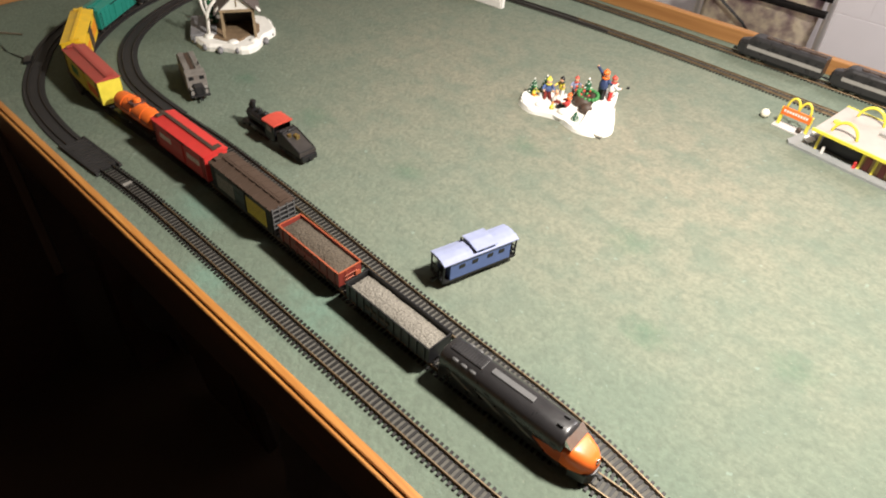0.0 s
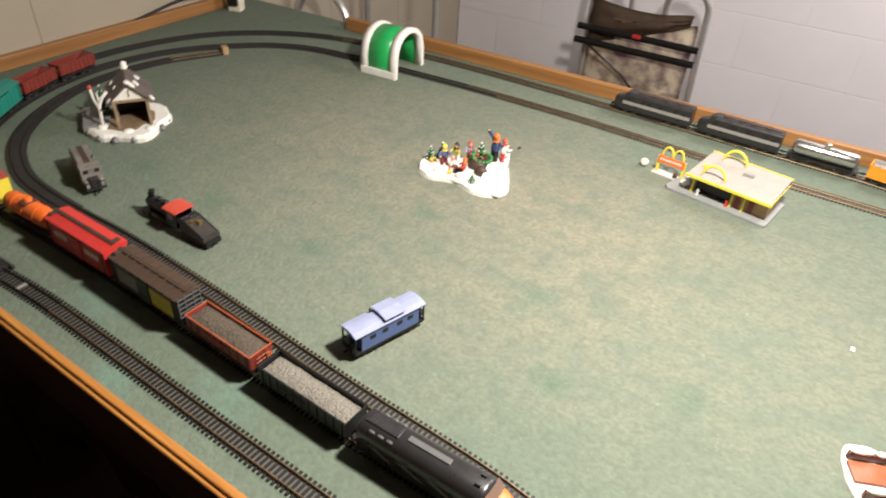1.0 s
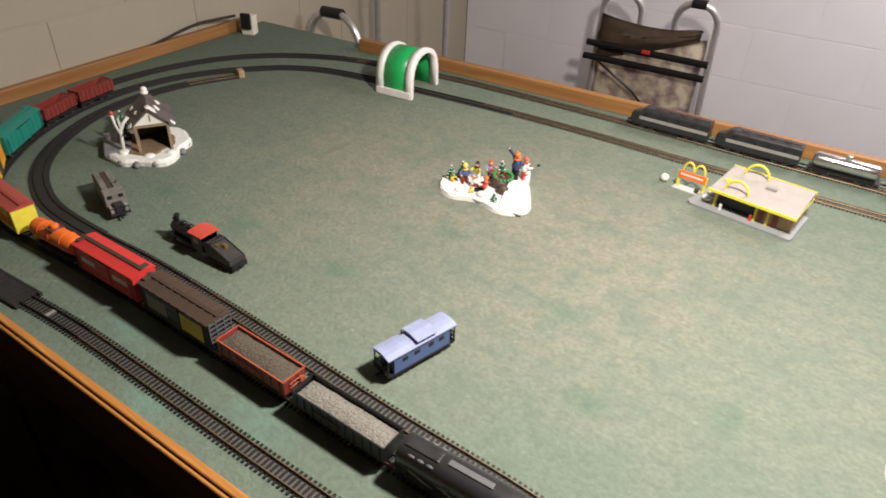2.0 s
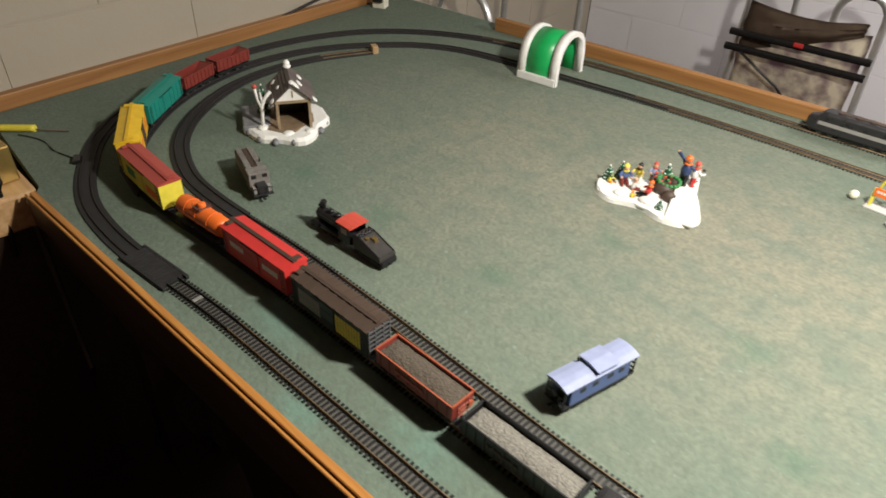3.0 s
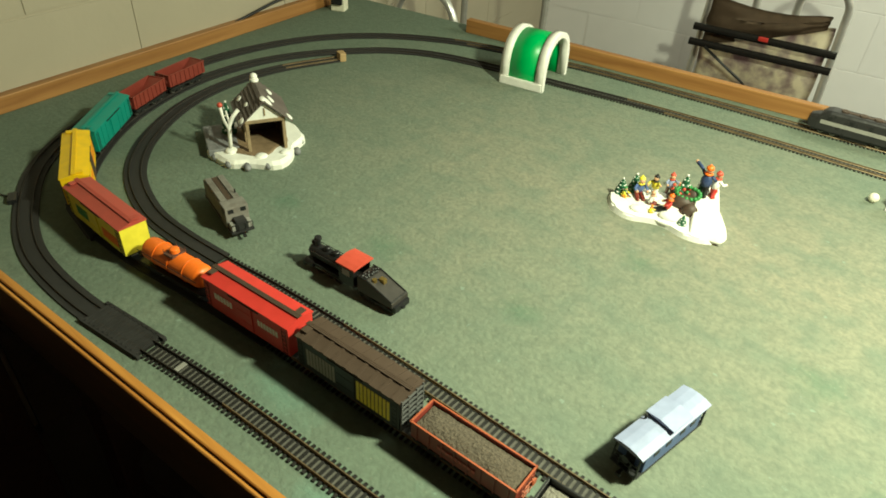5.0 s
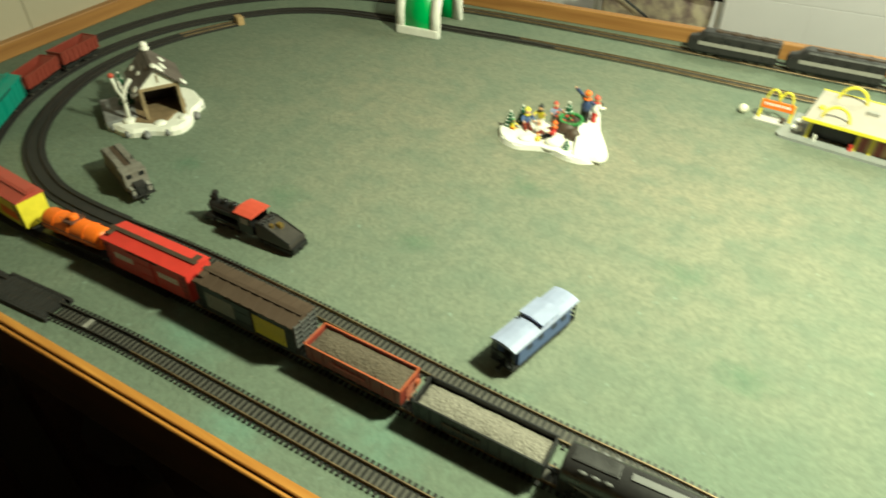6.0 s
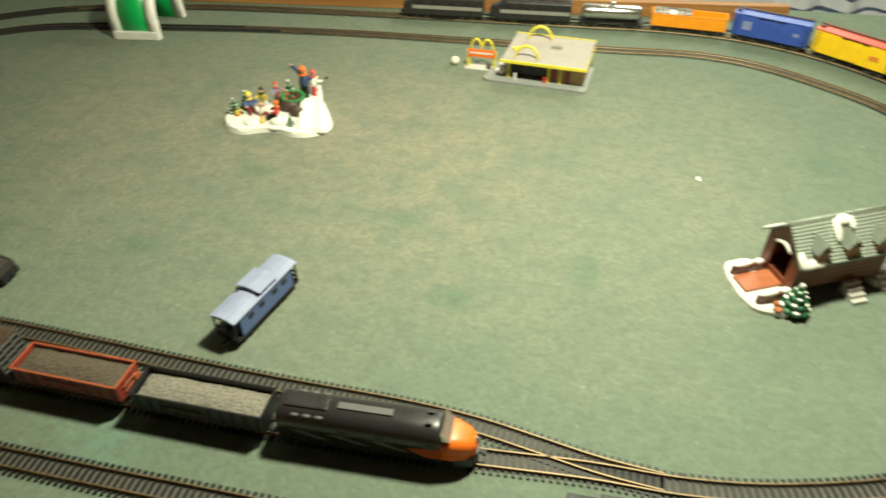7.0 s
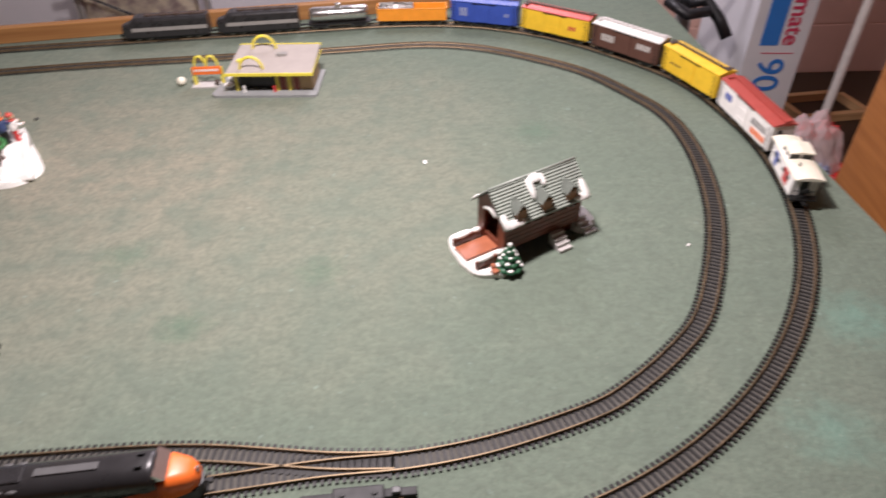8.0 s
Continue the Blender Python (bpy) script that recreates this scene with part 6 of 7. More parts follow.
def restaurant(at):
    """Flat-roofed burger restaurant with two arches through its roof."""
    t = thing("toy_restaurant", "plastic toy drive-in restaurant with pale roof and yellow arches", "toy building", at)
    bm = bmesh.new()
    slab(bm, [(-0.112, -0.050), (-0.104, -0.060), (0.086, -0.060), (0.090, -0.056), (0.090, 0.050), (-0.098, 0.050)], 0.0, 0.004)
    part("base_plate", bm, plate_grey, t, "grey plastic base")
    bm = bmesh.new()
    box(bm, 0.012, 0.080, -0.036, -0.034, 0.003, 0.034)
    box(bm, 0.078, 0.080, -0.034, 0.042, 0.003, 0.034)
    box(bm, -0.060, 0.080, 0.040, 0.042, 0.003, 0.034)
    part("wall", bm, tan, t, "tan side walls")
    # black block stands in for the shade within the front opening
    bm = bmesh.new()
    box(bm, -0.062, 0.010, -0.028, 0.038, 0.003, 0.033)
    part("glass_front", bm, black, t, "black fill for the shaded front opening")
    for x in (0.024, 0.050):
        bm = bmesh.new()
        box(bm, x - 0.005, x + 0.005, -0.0375, -0.0355, 0.003, 0.024)
        part("door", bm, maroon, t, "dark red door")
    for x in (-0.064, 0.037, 0.014):
        bm = bmesh.new()
        box(bm, x - 0.0022, x + 0.0022, -0.041, -0.037, 0.003, 0.034)
        part("pillar", bm, lemon, t, "yellow pillar")
    bm = bmesh.new()
    vs = [(-0.076, -0.056, 0.034), (0.086, -0.056, 0.034), (0.086, 0.050, 0.043), (-0.070, 0.050, 0.043)]
    a = [bm.verts.new(v) for v in vs]
    b = [bm.verts.new((x, y, z + 0.004)) for x, y, z in vs]
    for i in range(4):
        bm.faces.new((a[i], a[(i + 1) % 4], b[(i + 1) % 4], b[i]))
    bm.faces.new(a[::-1])
    bm.faces.new(b)
    roof = part("roof", bm, pale_roof, t, "pale grey sloping roof")
    bm = bmesh.new()
    box(bm, -0.078, 0.088, -0.0585, -0.0562, 0.0345, 0.0388)
    box(bm, -0.071, 0.088, 0.0502, 0.0518, 0.0440, 0.0482)
    box(bm, 0.0862, 0.0872, -0.056, 0.050, 0.036, 0.0385)
    part("fascia", bm, lemon, roof, "yellow roof edge")
    for x, y, w, zt in ((-0.030, -0.040, 0.022, 0.058), (-0.020, 0.034, 0.023, 0.066)):
        bm = bmesh.new()
        zb = 0.036 + (y + 0.056) * 0.085
        pts = [(x + w * math.cos(a), y, zb + (zt - zb) * math.sin(a)) for a in [math.pi * k / 18 for k in range(19)]]
        tube(bm, pts, 0.0024)
        part("arch", bm, lemon, t, "yellow plastic arch")
    bm = bmesh.new()
    box(bm, 0.008, 0.028, 0.004, 0.014, 0.040, 0.0475, 0.0008)
    part("roof_unit", bm, grey, roof, "grey box on the roof")
    bm = bmesh.new()
    rod(bm, (-0.058, -0.012, 0.040), (-0.058, -0.012, 0.0445), 0.006, seg=10)
    part("roof_disc", bm, lemon, roof)
    for x, y, m in ((-0.050, -0.044, white), (0.008, -0.044, red)):
        bm = bmesh.new()
        rod(bm, (x, y, 0.003), (x, y, 0.011), 0.0032, 0.0026, seg=8)
        ball(bm, (x, y, 0.012), 0.003)
        part("planter", bm, m, t)
    for x, y in ((-0.082, -0.030), (-0.082, 0.000)):
        bm = bmesh.new()
        rod(bm, (x, y, 0.003), (x, y, 0.009), 0.0025, seg=8)
        rod(bm, (x, y, 0.009), (x, y, 0.0115), 0.0095, 0.0095, seg=18)
        part("patio_table", bm, white, t, "round white patio table")


restaurant(pose(-0.031, 1.301, 0, 0, 0, -2) @ Matrix.Diagonal((0.90, 0.90, 1.12, 1.0)))


def roadside_sign(at):
    t = thing("toy_sign", "orange toy sign on yellow posts with a small double arch", "toy sign", at)
    bm = bmesh.new()
    box(bm, -0.030, 0.034, -0.012, 0.012, 0.0, 0.003, 0.0006)
    part("base_plate", bm, light_grey, t)
    for x in (-0.024, 0.024):
        bm = bmesh.new()
        box(bm, x - 0.0025, x + 0.0025, -0.002, 0.002, 0.003, 0.034)
        part("post", bm, lemon, t)
    bm = bmesh.new()
    box(bm, -0.025, 0.025, -0.0038, -0.0015, 0.022, 0.036, 0.0005)
    panel = part("panel", bm, orange, t, "orange panel")
    bm = bmesh.new()
    for i in range(9):
        box(bm, -0.021 + i * 0.0047, -0.0178 + i * 0.0047, -0.0044, -0.0036, 0.028, 0.032)
    part("lettering", bm, white, panel, "unreadable lettering bars")
    bm = bmesh.new()
    for c in (-0.010, 0.010):
        tube(bm, [(c + 0.010 * math.cos(a), 0, 0.034 + 0.020 * math.sin(a)) for a in [math.pi * k / 12 for k in range(13)]], 0.0020)
    part("double_arch", bm, lemon, t)
    bm = bmesh.new()
    ball(bm, (0.014, -0.006, 0.008), 0.0045, 0.004, 0.006)
    part("bench", bm, dark_brown, t)


roadside_sign(pose(-0.146, 1.300, 0, 0, 0, 1))

bm = bmesh.new()
ball(bm, (0, 0, 0.0078), 0.0078, 0.0078, 0.0078, seg=16)
tagged(part("toy_ball", bm, cream, at=pose(-0.197, 1.303, 0)), "small cream ball lying on the felt", "ball")


def tunnel(at):
    """An arched toy tunnel with a green cover between white rims; local x runs along the track."""
    t = thing("toy_tunnel", "green plastic toy tunnel arch with white rims", "tunnel", at)

    def arch(w, top):
        o = [(-w, 0.0), (-w * 0.97, 0.045)]
        o += [(-w * 0.93 * math.cos(a), 0.050 + (top - 0.050) * math.sin(a)) for a in [math.pi * k / 14 for k in range(1, 14)]]
        return o + [(w * 0.97, 0.045), (w, 0.0)]

    def shell(x0, x1, w, top, thick, name, mat, label):
        bm = bmesh.new()
        out, inn = arch(w, top), arch(w - thick, top - thick)
        rings = [[bm.verts.new((x, y, z)) for y, z in o] for x in (x0, x1) for o in (out, inn)]
        n = len(out)
        for i in range(n - 1):
            bm.faces.new((rings[0][i], rings[0][i + 1], rings[2][i + 1], rings[2][i])).smooth = True
            bm.faces.new((rings[1][i], rings[1][i + 1], rings[3][i + 1], rings[3][i])).smooth = True
            bm.faces.new((rings[0][i], rings[0][i + 1], rings[1][i + 1], rings[1][i]))
            bm.faces.new((rings[2][i], rings[2][i + 1], rings[3][i + 1], rings[3][i]))
        for i in (0, n - 1):
            bm.faces.new((rings[0][i], rings[1][i], rings[3][i], rings[2][i]))
        part(name, bm, mat, t, label)
    shell(-0.034, 0.034, 0.060, 0.098, 0.003, "cover", bright_green, "bright green cover")
    shell(-0.048, -0.030, 0.064, 0.103, 0.011, "rim", white, "white rim")
    shell(0.030, 0.048, 0.064, 0.103, 0.011, "rim", white, "white rim")
    for s in (-1, 1):
        bm = bmesh.new()
        box(bm, -0.046, 0.046, s * 0.062 - 0.004, s * 0.062 + 0.004, 0.0, 0.016, 0.0015)
        part("foot", bm, white, t, "white foot strip")


tunnel(pose(-0.857, 1.318, 0, 0, 0, 10))


# ---- track fittings and small things on the table ----
def rerailer(at, n):
    bm = bmesh.new()
    prism(bm, [(-0.021, 0.0), (0.021, 0.0), (0.018, 0.0050), (-0.018, 0.0050)], -n / 2, n / 2)
    for s in (-1, 1):
        box(bm, -n / 2 - 0.004, n / 2 + 0.008, s * 0.017 - 0.0022, s * 0.017 + 0.0022, 0.0, 0.0056, 0.0005)
    for i in range(int(n / 0.008)):
        x = -n / 2 + 0.004 + i * 0.008
        box(bm, x - 0.0010, x + 0.0010, -0.017, 0.017, 0.0045, 0.0056)
    return tagged(part("rerailer", bm, bed_dark, at=at), "black plastic rerailer ramp over the track", "track part", "track fittings")


rerailer(pose(-0.752, 0.3635, 0, 0, 0, 8), 0.090)
rerailer(pose(-0.985, 0.446, 0, 0, 0, -8), 0.090)

bm = bmesh.new()
box(bm, -0.007, 0.007, -0.011, 0.011, 0.0, 0.018, 0.002)
stop = tagged(part("buffer_stop", bm, tan, at=pose(-1.193, 1.088, 0, 0, 0, 70)), "tan wooden buffer block at the siding's end", "buffer stop")


def switch_motor(at):
    t = thing("switch_motor", "black switch motor with a lever beside the points", "switch", at, "track fittings")
    bm = bmesh.new()
    box(bm, -0.050, 0.050, -0.004, 0.004, 0.0, 0.005, 0.001)
    part("slide_bar", bm, truck_mat, t)
    bm = bmesh.new()
    box(bm, -0.022, 0.022, -0.009, 0.005, 0.0, 0.011, 0.0015)
    for x in (-0.014, 0.014):
        rod(bm, (x, -0.002, 0.010), (x, -0.002, 0.0125), 0.0028, seg=10)
    part("motor_case", bm, truck_mat, t)
    bm = bmesh.new()
    box(bm, 0.028, 0.036, -0.003, 0.003, 0.005, 0.009, 0.0008)
    part("lever", bm, black, t)


switch_motor(pose(0.176, 0.507, 0, 0, 0, 4))


def rail_joint(x, y, turn):
    bm = bmesh.new()
    box(bm, -0.003, 0.003, -0.0070, 0.0070, 0.0012, 0.0030, 0.0004)
    tagged(part("rail_joint", bm, grey, at=pose(x, y, 0, 0, 0, turn)), "grey plastic joint plate between the rails", "track part", "track fittings")


rail_joint(-0.868, 0.4445, -8)
rail_joint(-0.655, 0.377, 8)

# a screwdriver, and wires running off under the felt edge
t = thing("screwdriver", "small screwdriver with a yellow handle on the felt", "screwdriver", pose(-1.272, 0.352, 0, 0, 0, 50))
bm = bmesh.new()
tube(bm, [(-0.030, 0, 0.007), (-0.026, 0, 0.007), (0.022, 0, 0.007), (0.030, 0, 0.007)], 0.0065, 6)
part("handle", bm, lemon, t, "yellow fluted handle")
bm = bmesh.new()
rod(bm, (0.030, 0, 0.005), (0.085, 0, 0.0022), 0.0017, seg=8)
part("blade", bm, steel, t)


def cable(name, points, r, mat, label):
    bm = bmesh.new()
    pts = spline([(p[0], p[1]) for p in points], 0.02)
    zs = np.interp(np.linspace(0, 1, len(pts)), np.linspace(0, 1, len(points)), [p[2] for p in points])
    tube(bm, [(x, y, z) for (x, y), z in zip(pts, zs)], r, 6)
    return tagged(part(name, bm, mat), label, "cable")


cable("feeder_wire", [(-1.106, 0.391, 0.003), (-1.135, 0.382, 0.002), (-1.161, 0.373, 0.002), (-1.195, 0.374, 0.002), (-1.225, 0.366, 0.002), (-1.26, 0.345, 0.002)], 0.0011, black, "thin dark feeder wire lying on the felt")
bm = bmesh.new()
box(bm, -0.012, 0.012, -0.006, 0.006, 0.0, 0.007, 0.001)
tagged(part("terminal_clip", bm, black, at=pose(-1.103, 0.3915, 0, 0, 0, -25)), "black wire clip beside the outer track", "clip", "track fittings")
cable("tan_wire", [(0.2105, 0.511, 0.0016), (0.212, 0.500, 0.0016), (0.2145, 0.488, 0.0016), (0.216, 0.470, 0.0016)], 0.0014, tan, "thin tan wire running from the switch motor")
cable("power_cord", [(left_x(0.98) + 0.012, 0.98, 0.022), (left_x(1.04) + 0.012, 1.04, 0.036), (left_x(1.16) + 0.014, 1.16, 0.052), (-1.455, 1.29, 0.056)], 0.0035, black, "black power cord lying along the wall board")

t = thing("wall_adaptor", "white and black plug adaptor at the table's corner", "plug", pose(-1.452, 1.315, 0, 0, 0, 30))
bm = bmesh.new()
box(bm, -0.018, 0.018, -0.016, 0.016, 0.0, 0.052, 0.003)
part("case", bm, cream, t)
bm = bmesh.new()
box(bm, -0.014, 0.014, -0.026, -0.0165, 0.018, 0.062, 0.003)
part("plug", bm, black, t)

# brass control box and a sawn board end at the left front corner
t = thing("control_box", "brass-coloured metal control box beside the table edge", "control box", pose(-1.180, 0.246, 0, 0, 0, 6))
bm = bmesh.new()
box(bm, -0.085, 0.085, -0.050, 0.050, 0.0, 0.060, 0.003)
part("case", bm, brass, t)
bm = bmesh.new()
rod(bm, (0.045, 0.0, 0.060), (0.045, 0.0, 0.066), 0.008, seg=16)
part("knob", bm, black, t)
bm = bmesh.new()
box(bm, -0.085, 0.085, -0.053, -0.0505, 0.040, 0.058)
part("lip", bm, steel, t)
# only the pine end is known; the added length shades the wall below
bm = bmesh.new()
box(bm, -0.34, 0.0, -0.95, 0.012, -0.062, 0.0, 0.006)
bench = tagged(part("side_bench", bm, pine, at=pose(-1.058, 0.302, -0.001, 0, 0, 2)), "sawn pine bench end carrying the control box", "bench")
# dark covers added so that the space under the bench stays black
for y0, y1 in ((-0.94, -0.48), (-0.47, -0.01)):
    bm = bmesh.new()
    box(bm, -0.030, -0.012, y0, y1, FLOOR_Z + 0.001, -0.062, 0.003)
    part("side_panel", bm, dark_wood, bench, "dark cover added over the shaded wall")
cable("power_cord", [(-1.105, 0.275, 0.045), (-1.078, 0.272, 0.012), (-1.054, 0.255, 0.0), (-1.047, 0.24, -0.10)], 0.004, black, "black cord hanging from the control box")

for x, y, s in ((0.232, 1.032, 0.005), (0.556, 0.830, 0.0028)):
    bm = bmesh.new()
    slab(bm, [(-s, -s * 0.4), (s * 0.8, -s * 0.5), (s, s * 0.3), (-s * 0.6, s * 0.5)], 0.0, 0.0012)
    tagged(part("paper_scrap", bm, white, at=pose(x, y, 0.0002, 0, 0, 20 * s * 1000)), "tiny white paper scrap on the felt", "scrap", "scraps on the felt")
bm = bmesh.new()
ball(bm, (0, 0, 0.002), 0.003, 0.003, 0.002, seg=8)
tagged(part("dark_screw", bm, black, at=pose(-0.404, 1.190, 0)), "tiny dark screw head on the felt", "screw")


# ---- beyond the table ----
def walker(at):
    """Folding aluminium walking frame with a cloth bag; local x runs along its front."""
    t = thing("walking_frame", "folded chrome walking frame with a floral cloth bag", "walker", at)
    w = 0.200
    for s in (-1, 1):
        bm = bmesh.new()
        pts = [(s * (w + 0.02), 0.0, 0.0), (s * (w + 0.01), 0.0, 0.35), (s * w, 0.0, 0.655)]
        pts += [(s * w - s * 0.070 * (1 - math.cos(a)), -0.02 * math.sin(a), 0.655 + 0.070 * math.sin(a)) for a in [math.pi * k / 10 for k in range(1, 11)]]
        pts += [(s * (w - 0.142), 0.03, 0.45), (s * (w - 0.13), 0.05, 0.0)]
        tube(bm, pts, 0.0125, 10)
        part("side_frame", bm, chrome, t, "bent chrome tube")
        bm = bmesh.new()
        rod(bm, (s * (w - 0.046), -0.020, 0.7235), (s * (w - 0.094), -0.020, 0.7235), 0.0165, seg=10)
        part("grip", bm, black, t)
        bm = bmesh.new()
        rod(bm, (s * (w + 0.020), 0, 0.0), (s * (w + 0.019), 0, 0.03), 0.017, seg=10)
        part("rubber_foot", bm, black, t)
    for z, d in ((0.550, -0.085), (0.505, -0.10)):
        bm = bmesh.new()
        rod(bm, (-w - 0.015, d, z), (w + 0.015, d, z), 0.012, seg=10)
        part("cross_bar", bm, bar_black, t, "glossy dark cross bar")
    bm = bmesh.new()
    tube(bm, [(-0.16, -0.112, 0.500), (-0.09, -0.105, 0.455), (-0.02, -0.095, 0.41), (0.04, -0.085, 0.35)], 0.0045)
    part("lower_bar", bm, black, t)
    # bag: a sagging pouch with a dark upper flap
    for name, x0, x1, z0, z1, y0, mat, label in (("bag", -0.185, 0.185, 0.315, 0.615, -0.035, floral, "floral cloth pouch"), ("bag_flap", -0.185, 0.165, 0.545, 0.650, -0.052, bag_brown, "dark brown cloth flap")):
        bm = bmesh.new()
        n, mrow = 18, 12
        grid = []
        for j in range(mrow + 1):
            row = []
            for i in range(n + 1):
                u, v = i / n, j / mrow
                x = x0 + (x1 - x0) * u + 0.008 * noise.noise(Vector((u * 3, v * 3, 7)))
                low = z0 + (0.125 * u - 0.060 if name == "bag_flap" else 0.0)
                z = low + (z1 - low) * v - 0.02 * math.sin(math.pi * u) * (1 if v > 0.6 else 0.3)
                y = y0 - 0.030 * math.sin(math.pi * v) * math.sin(math.pi * u) + 0.014 * noise.noise(Vector((u * 5, v * 4, 2)))
                row.append(bm.verts.new((x, y, z)))
            grid.append(row)
        for j in range(mrow):
            for i in range(n):
                bm.faces.new((grid[j][i], grid[j][i + 1], grid[j + 1][i + 1], grid[j + 1][i])).smooth = True
        bmesh.ops.solidify(bm, geom=list(bm.faces), thickness=0.006)
        part(name, bm, mat, t, label)
    bm = bmesh.new()
    box(bm, -0.012, 0.018, -0.100, -0.094, 0.549, 0.563, 0.003)
    part("tag", bm, red, t)


bar_black = material("black_enamel", (0.022, 0.020, 0.019), 0.16, 0.3, vary=0.1, scale=40)
floral = material("floral_cloth", (0.86, 0.78, 0.62), 0.9, vary=0.12, scale=30, second=(0.27, 0.17, 0.20), second_scale=20, second_amount=0.9)
bag_brown = material("brown_cloth", (0.14, 0.095, 0.062), 0.9, vary=0.2, scale=40)
walker(pose(-0.735, 2.50, FLOOR_Z, 0, 0, 8.5))

t = thing("metal_chair", "bent chrome tube chair standing behind the table", "chair", pose(-1.415, 1.60, FLOOR_Z, 0, 0, 8))
bm = bmesh.new()
pts = [(-0.10, 0.0, 0.0), (-0.10, 0.0, 0.60)] + [(-0.10 * math.cos(a), 0, 0.60 + 0.105 * math.sin(a)) for a in [math.pi * k / 12 for k in range(1, 12)]] + [(0.10, 0.0, 0.60), (0.10, 0.0, 0.0)]
tube(bm, pts, 0.0115, 10)
part("hoop", bm, chrome, t, "chrome hoop")
bm = bmesh.new()
rod(bm, (-0.04, 0, 0.700), (0.035, 0, 0.702), 0.017, seg=12)
part("grip", bm, black, t, "black rubber grip")
bm = bmesh.new()
for x in (-0.05, 0.23):
    rod(bm, (x, 0.30, 0.0), (x, 0.30, 1.0), 0.011, seg=10)
rod(bm, (-0.05, 0.30, 1.0), (0.23, 0.30, 1.0), 0.011, seg=10)
rod(bm, (-0.05, 0.30, 0.40), (0.23, 0.30, 0.40), 0.009, seg=10)
rod(bm, (-0.05, 0.30, 0.40), (-0.10, 0.0, 0.40), 0.009, seg=10)
rod(bm, (0.23, 0.30, 0.40), (0.10, 0.0, 0.40), 0.009, seg=10)
part("rear_frame", bm, grey, t, "dull grey tube frame")

# pinkish wall and clutter past the table's right end
room_annex, annex_len = block_wall("wall_annex", (1.05, 2.70), (2.39, 2.70), FLOOR_Z, WALL_Z, wall_pink, "pinkish painted block wall")

carton_white = material("carton_white", (0.62, 0.62, 0.63), 0.5, vary=0.06, scale=12)
carton_blue = material("carton_blue", (0.03, 0.17, 0.52), 0.5, vary=0.06, scale=20)
carton_red = material("carton_red", (0.50, 0.05, 0.10), 0.5, vary=0.06, scale=20)
t = thing("carton", "tall white carton with a blue panel and lettering", "carton", pose(1.085, 1.90, FLOOR_Z, 0, 0, -4))
bm = bmesh.new()
box(bm, 0.0, 0.150, 0.0, 0.42, 0.0, 1.05, 0.003)
part("case", bm, carton_white, t)
bm = bmesh.new()
box(bm, 0.030, 0.078, -0.0012, 0.0006, 0.475, 1.0)
part("blue_panel", bm, carton_blue, t)
bm = bmesh.new()
box(bm, 0.040, 0.125, -0.0012, 0.0006, 0.452, 0.4545)
part("rule", bm, carton_red, t)


def lettering(text, size, at, mat, parent):
    cu = bpy.data.curves.new("lettering", "FONT")
    cu.body, cu.size, cu.extrude, cu.offset = text, size, 0.0006, 0.0011
    tmp = new("lettering", cu)
    me = bpy.data.meshes.new_from_object(tmp.evaluated_get(bpy.context.evaluated_depsgraph_get()))
    bpy.data.objects.remove(tmp)
    me.materials.clear()
    me.materials.append(mat)
    ob = new("lettering", me)
    ob.parent, ob.matrix_basis = parent, at
    return ob


DOWN = Matrix.Rotation(radians(90), 4, "X") @ Matrix.Rotation(radians(-90), 4, "Z")
lettering("mate", 0.062, Matrix.Translation((0.088, -0.0015, 0.60)) @ DOWN, carton_red, t)
lettering("90", 0.098, Matrix.Translation((0.042, -0.0015, 0.440)) @ DOWN, carton_blue, t)

t = thing("exercise_bike", "black foam handlebars of an exercise bike", "exercise bike", pose(0.93, 1.98, FLOOR_Z))
bm = bmesh.new()
tube(bm, [(0.06, 0.10, 0.0), (0.04, 0.08, 0.30), (0.0, 0.02, 0.55)], 0.022, 10)
box(bm, -0.20, 0.20, 0.06, 0.12, 0.0, 0.05, 0.01)
box(bm, -0.03, 0.07, -0.10, 0.45, 0.05, 0.10, 0.01)
part("frame", bm, grey, t, "grey tube frame")
bm = bmesh.new()
tube(bm, [(0.0, 0.0, 0.565), (0.04, -0.02, 0.575), (0.075, -0.05, 0.535), (0.095, -0.075, 0.495)], 0.016, 10)
part("grip", bm, black, t, "black foam grip")
bm = bmesh.new()
tube(bm, [(0.0, 0.0, 0.56), (-0.04, -0.02, 0.575), (-0.07, -0.05, 0.585), (-0.03, -0.09, 0.565), (0.03, -0.08, 0.57)], 0.014, 10)
part("grip", bm, black, t, "black foam grip")
bm = bmesh.new()
tube(bm, [(-0.01, 0.02, 0.55), (-0.07, 0.0, 0.62), (-0.12, -0.01, 0.66)], 0.014, 10)
tube(bm, [(0.02, 0.02, 0.55), (0.09, 0.0, 0.62), (0.13, -0.01, 0.67)], 0.014, 10)
part("handlebar", bm, black, t)

bm = bmesh.new()
rod(bm, (0, 0, 0), (0.0, 0, 1.2), 0.012, seg=14)
tagged(part("pole", bm, white, at=pose(1.365, 1.90, FLOOR_Z)), "thin white pole standing by the wall", "pole")

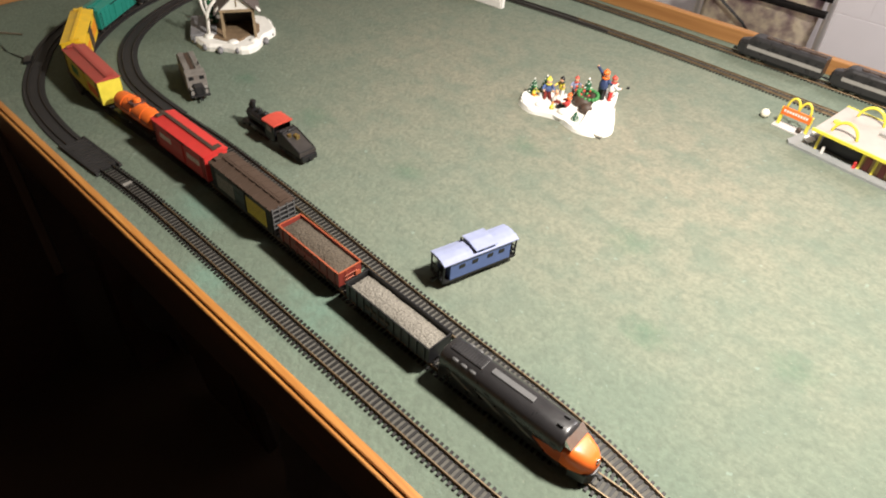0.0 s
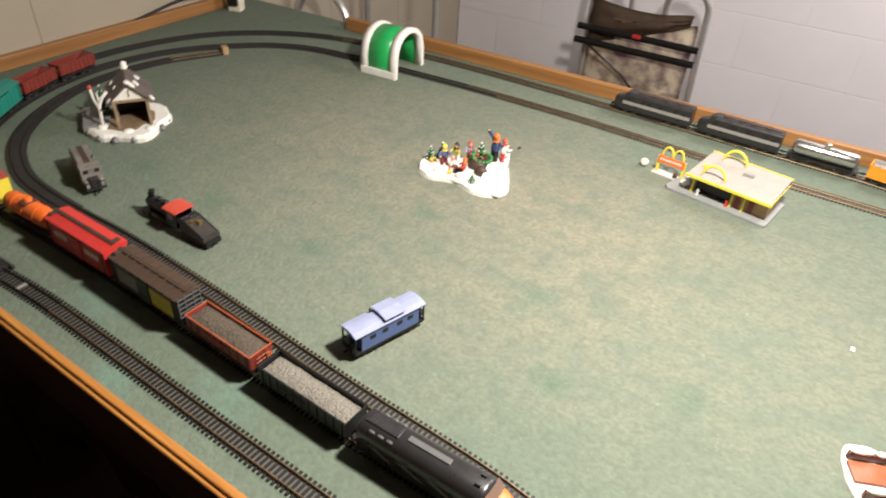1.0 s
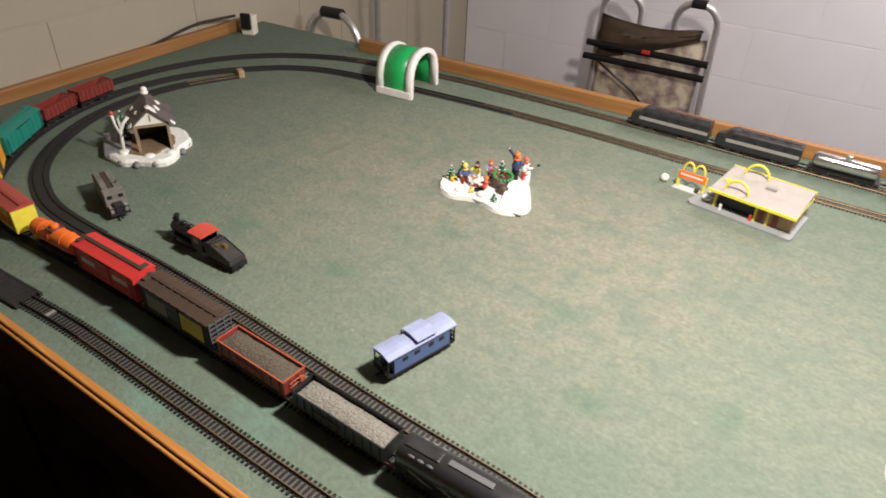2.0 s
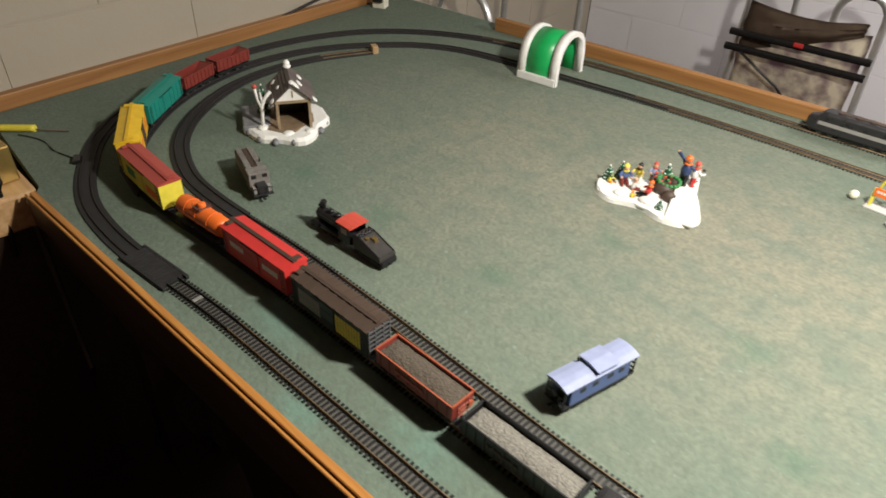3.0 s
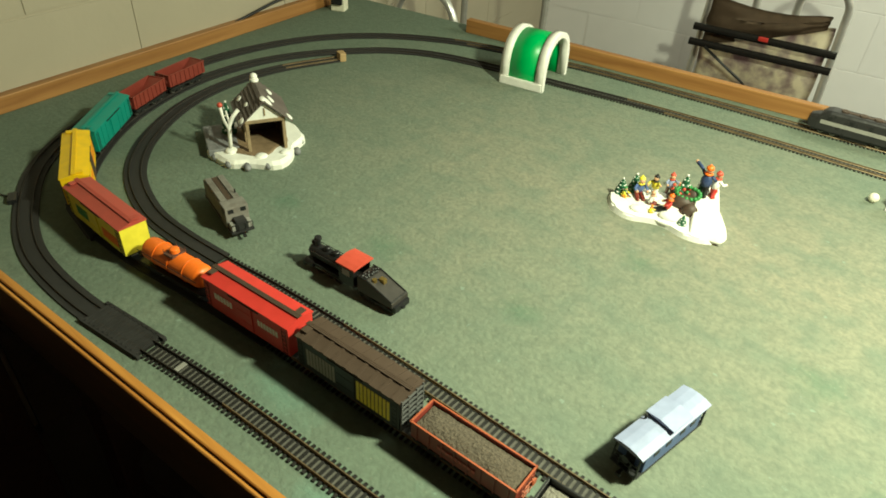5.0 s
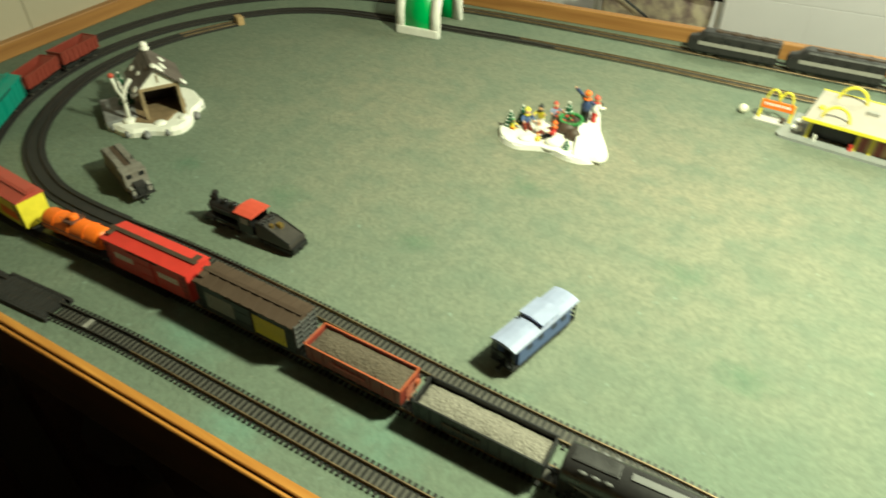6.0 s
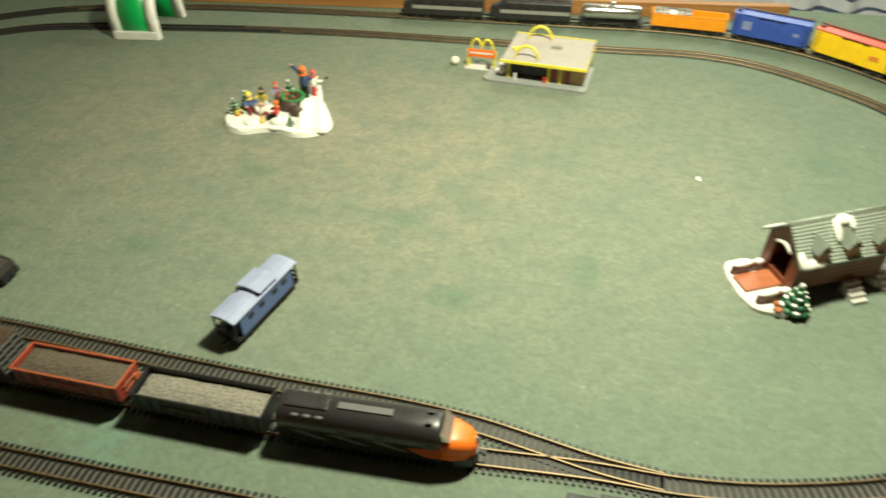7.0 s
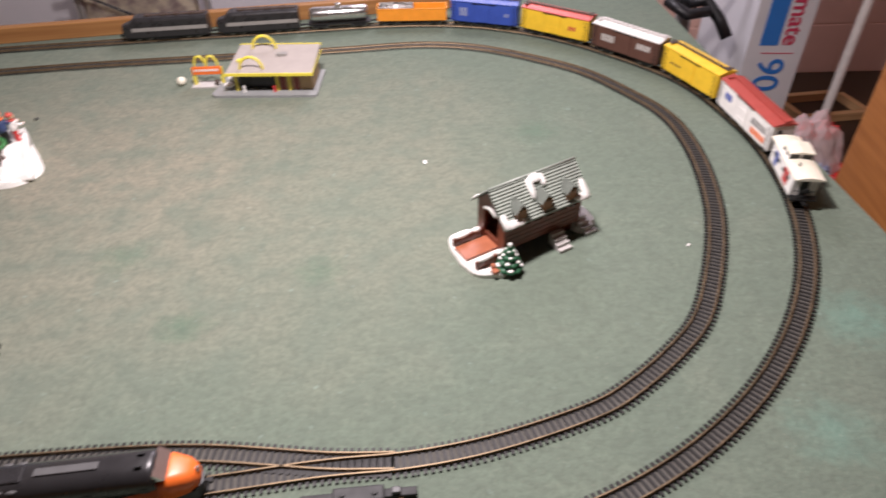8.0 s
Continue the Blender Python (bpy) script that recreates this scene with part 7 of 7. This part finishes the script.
t = thing("wooden_crate", "low pale wooden slat crate lying on the floor", "crate", pose(0, 0, FLOOR_Z))
corners = [(1.519, 2.455), (1.557, 2.302), (1.805, 2.332), (1.767, 2.485)]
for (xa, ya), (xb, yb) in zip(corners, corners[1:] + corners[:1]):
    d = Vector((xb - xa, yb - ya, 0))
    bm = bmesh.new()
    box(bm, 0.013, d.length - 0.013, -0.012, 0.012, 0.0, 0.030, 0.002)
    part("slat", bm, pine, t, at=Matrix.Translation((xa, ya, 0)) @ Matrix.Rotation(math.atan2(d.y, d.x), 4, "Z"))

door_wood = wood_material("orange_wood", (0.42, 0.17, 0.045), (0.30, 0.11, 0.028), "Y")
t = thing("wooden_cabinet", "orange-brown wooden cabinet beside the table", "cabinet", pose(1.050, 0.75, FLOOR_Z, 0, 0, -4))
bm = bmesh.new()
box(bm, 0.0, 0.45, 0.0, 0.62, 0.0, 1.0, 0.004)
part("body", bm, door_wood, t)
bm = bmesh.new()
box(bm, -0.01, 0.46, -0.01, 0.63, 1.0, 1.025, 0.004)
part("top", bm, door_wood, t)

bag_film = bpy.data.materials.new("clear_plastic_film")
bag_film.use_nodes = True
b_ = bag_film.node_tree.nodes["Principled BSDF"]
b_.inputs["Base Color"].default_value = (0.92, 0.78, 0.76, 1)
b_.inputs["Roughness"].default_value = 0.10
b_.inputs["Transmission Weight"].default_value = 0.62
b_.inputs["IOR"].default_value = 1.15
t = thing("plastic_bag", "crumpled clear plastic bag with red print", "bag", pose(1.13, 1.56, FLOOR_Z))


def crumpled(rx, ry, rz, c, seed, amount):
    bm = bmesh.new()
    bmesh.ops.create_icosphere(bm, subdivisions=4, radius=1.0)
    for v in bm.verts:
        p = v.co.copy()
        k = 1 + amount * (abs(noise.noise(p * 2.3 + Vector((seed, 0, 0)))) + 0.5 * abs(noise.noise(p * 5.1 + Vector((0, seed, 0))))) - amount * 0.4
        v.co = Vector((p.x * rx * k, p.y * ry * k, p.z * rz * k)) + Vector(c)
    return bm


part("film", crumpled(0.105, 0.085, 0.235, (0, 0, 0.215), 3.0, 0.28), bag_film, t, smooth=False)
part("red_print", crumpled(0.060, 0.048, 0.040, (0.066, -0.050, 0.30), 8.0, 0.5), red, t, "red printed patch")
part("red_print", crumpled(0.050, 0.030, 0.018, (0.020, 0.010, 0.405), 5.0, 0.5), red, t, "red printed patch")
part("blue_print", crumpled(0.030, 0.020, 0.030, (0.015, -0.055, 0.33), 6.0, 0.5), pale_blue, t, "pale blue printed patch")

# striped white cloth hanging behind the far right of the table
cloth = bpy.data.materials.new("striped_cloth")
cloth.use_nodes = True
nt = cloth.node_tree
wv = nt.nodes.new("ShaderNodeTexWave")
wv.inputs["Scale"].default_value, wv.inputs["Distortion"].default_value, wv.inputs["Detail"].default_value = 9.0, 5.0, 1.0
wv.bands_direction = "Z"
co = nt.nodes.new("ShaderNodeTexCoord")
nt.links.new(co.outputs["Object"], wv.inputs["Vector"])
rp = nt.nodes.new("ShaderNodeValToRGB")
rp.color_ramp.elements[0].position, rp.color_ramp.elements[1].position = 0.06, 0.16
rp.color_ramp.elements[0].color, rp.color_ramp.elements[1].color = (0.10, 0.14, 0.22, 1), (0.70, 0.72, 0.76, 1)
nt.links.new(wv.outputs["Fac"], rp.inputs["Fac"])
nt.links.new(rp.outputs["Color"], nt.nodes["Principled BSDF"].inputs["Base Color"])
nt.nodes["Principled BSDF"].inputs["Roughness"].default_value = 0.8
bm = bmesh.new()
grid = [[bm.verts.new((0.36 * i / 24, 0.018 * math.sin(i * 1.1) + 0.01 * noise.noise(Vector((i * 0.3, j * 0.4, 1))), -0.69 + 0.80 * j / 12)) for i in range(25)] for j in range(13)]
for j in range(12):
    for i in range(24):
        bm.faces.new((grid[j][i], grid[j][i + 1], grid[j + 1][i + 1], grid[j + 1][i])).smooth = True
bmesh.ops.solidify(bm, geom=list(bm.faces), thickness=0.004)
tagged(part("hanging_cloth", bm, cloth, at=pose(0.40, 1.84, 0, 0, 0, 6)), "white cloth with dark wavy lines hanging behind the table", "cloth")

# ---- wall blocks, last ----
wall_blocks(room_back, back_len, FLOOR_Z, WALL_Z, wall_white, (-0.7, 0.4), joint=0.0035, head=0.0016)
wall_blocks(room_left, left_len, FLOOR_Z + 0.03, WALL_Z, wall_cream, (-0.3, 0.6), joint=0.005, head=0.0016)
wall_blocks(room_annex, annex_len, FLOOR_Z, WALL_Z, wall_pink, (-0.7, 0.2), joint=0.006, head=0.004)
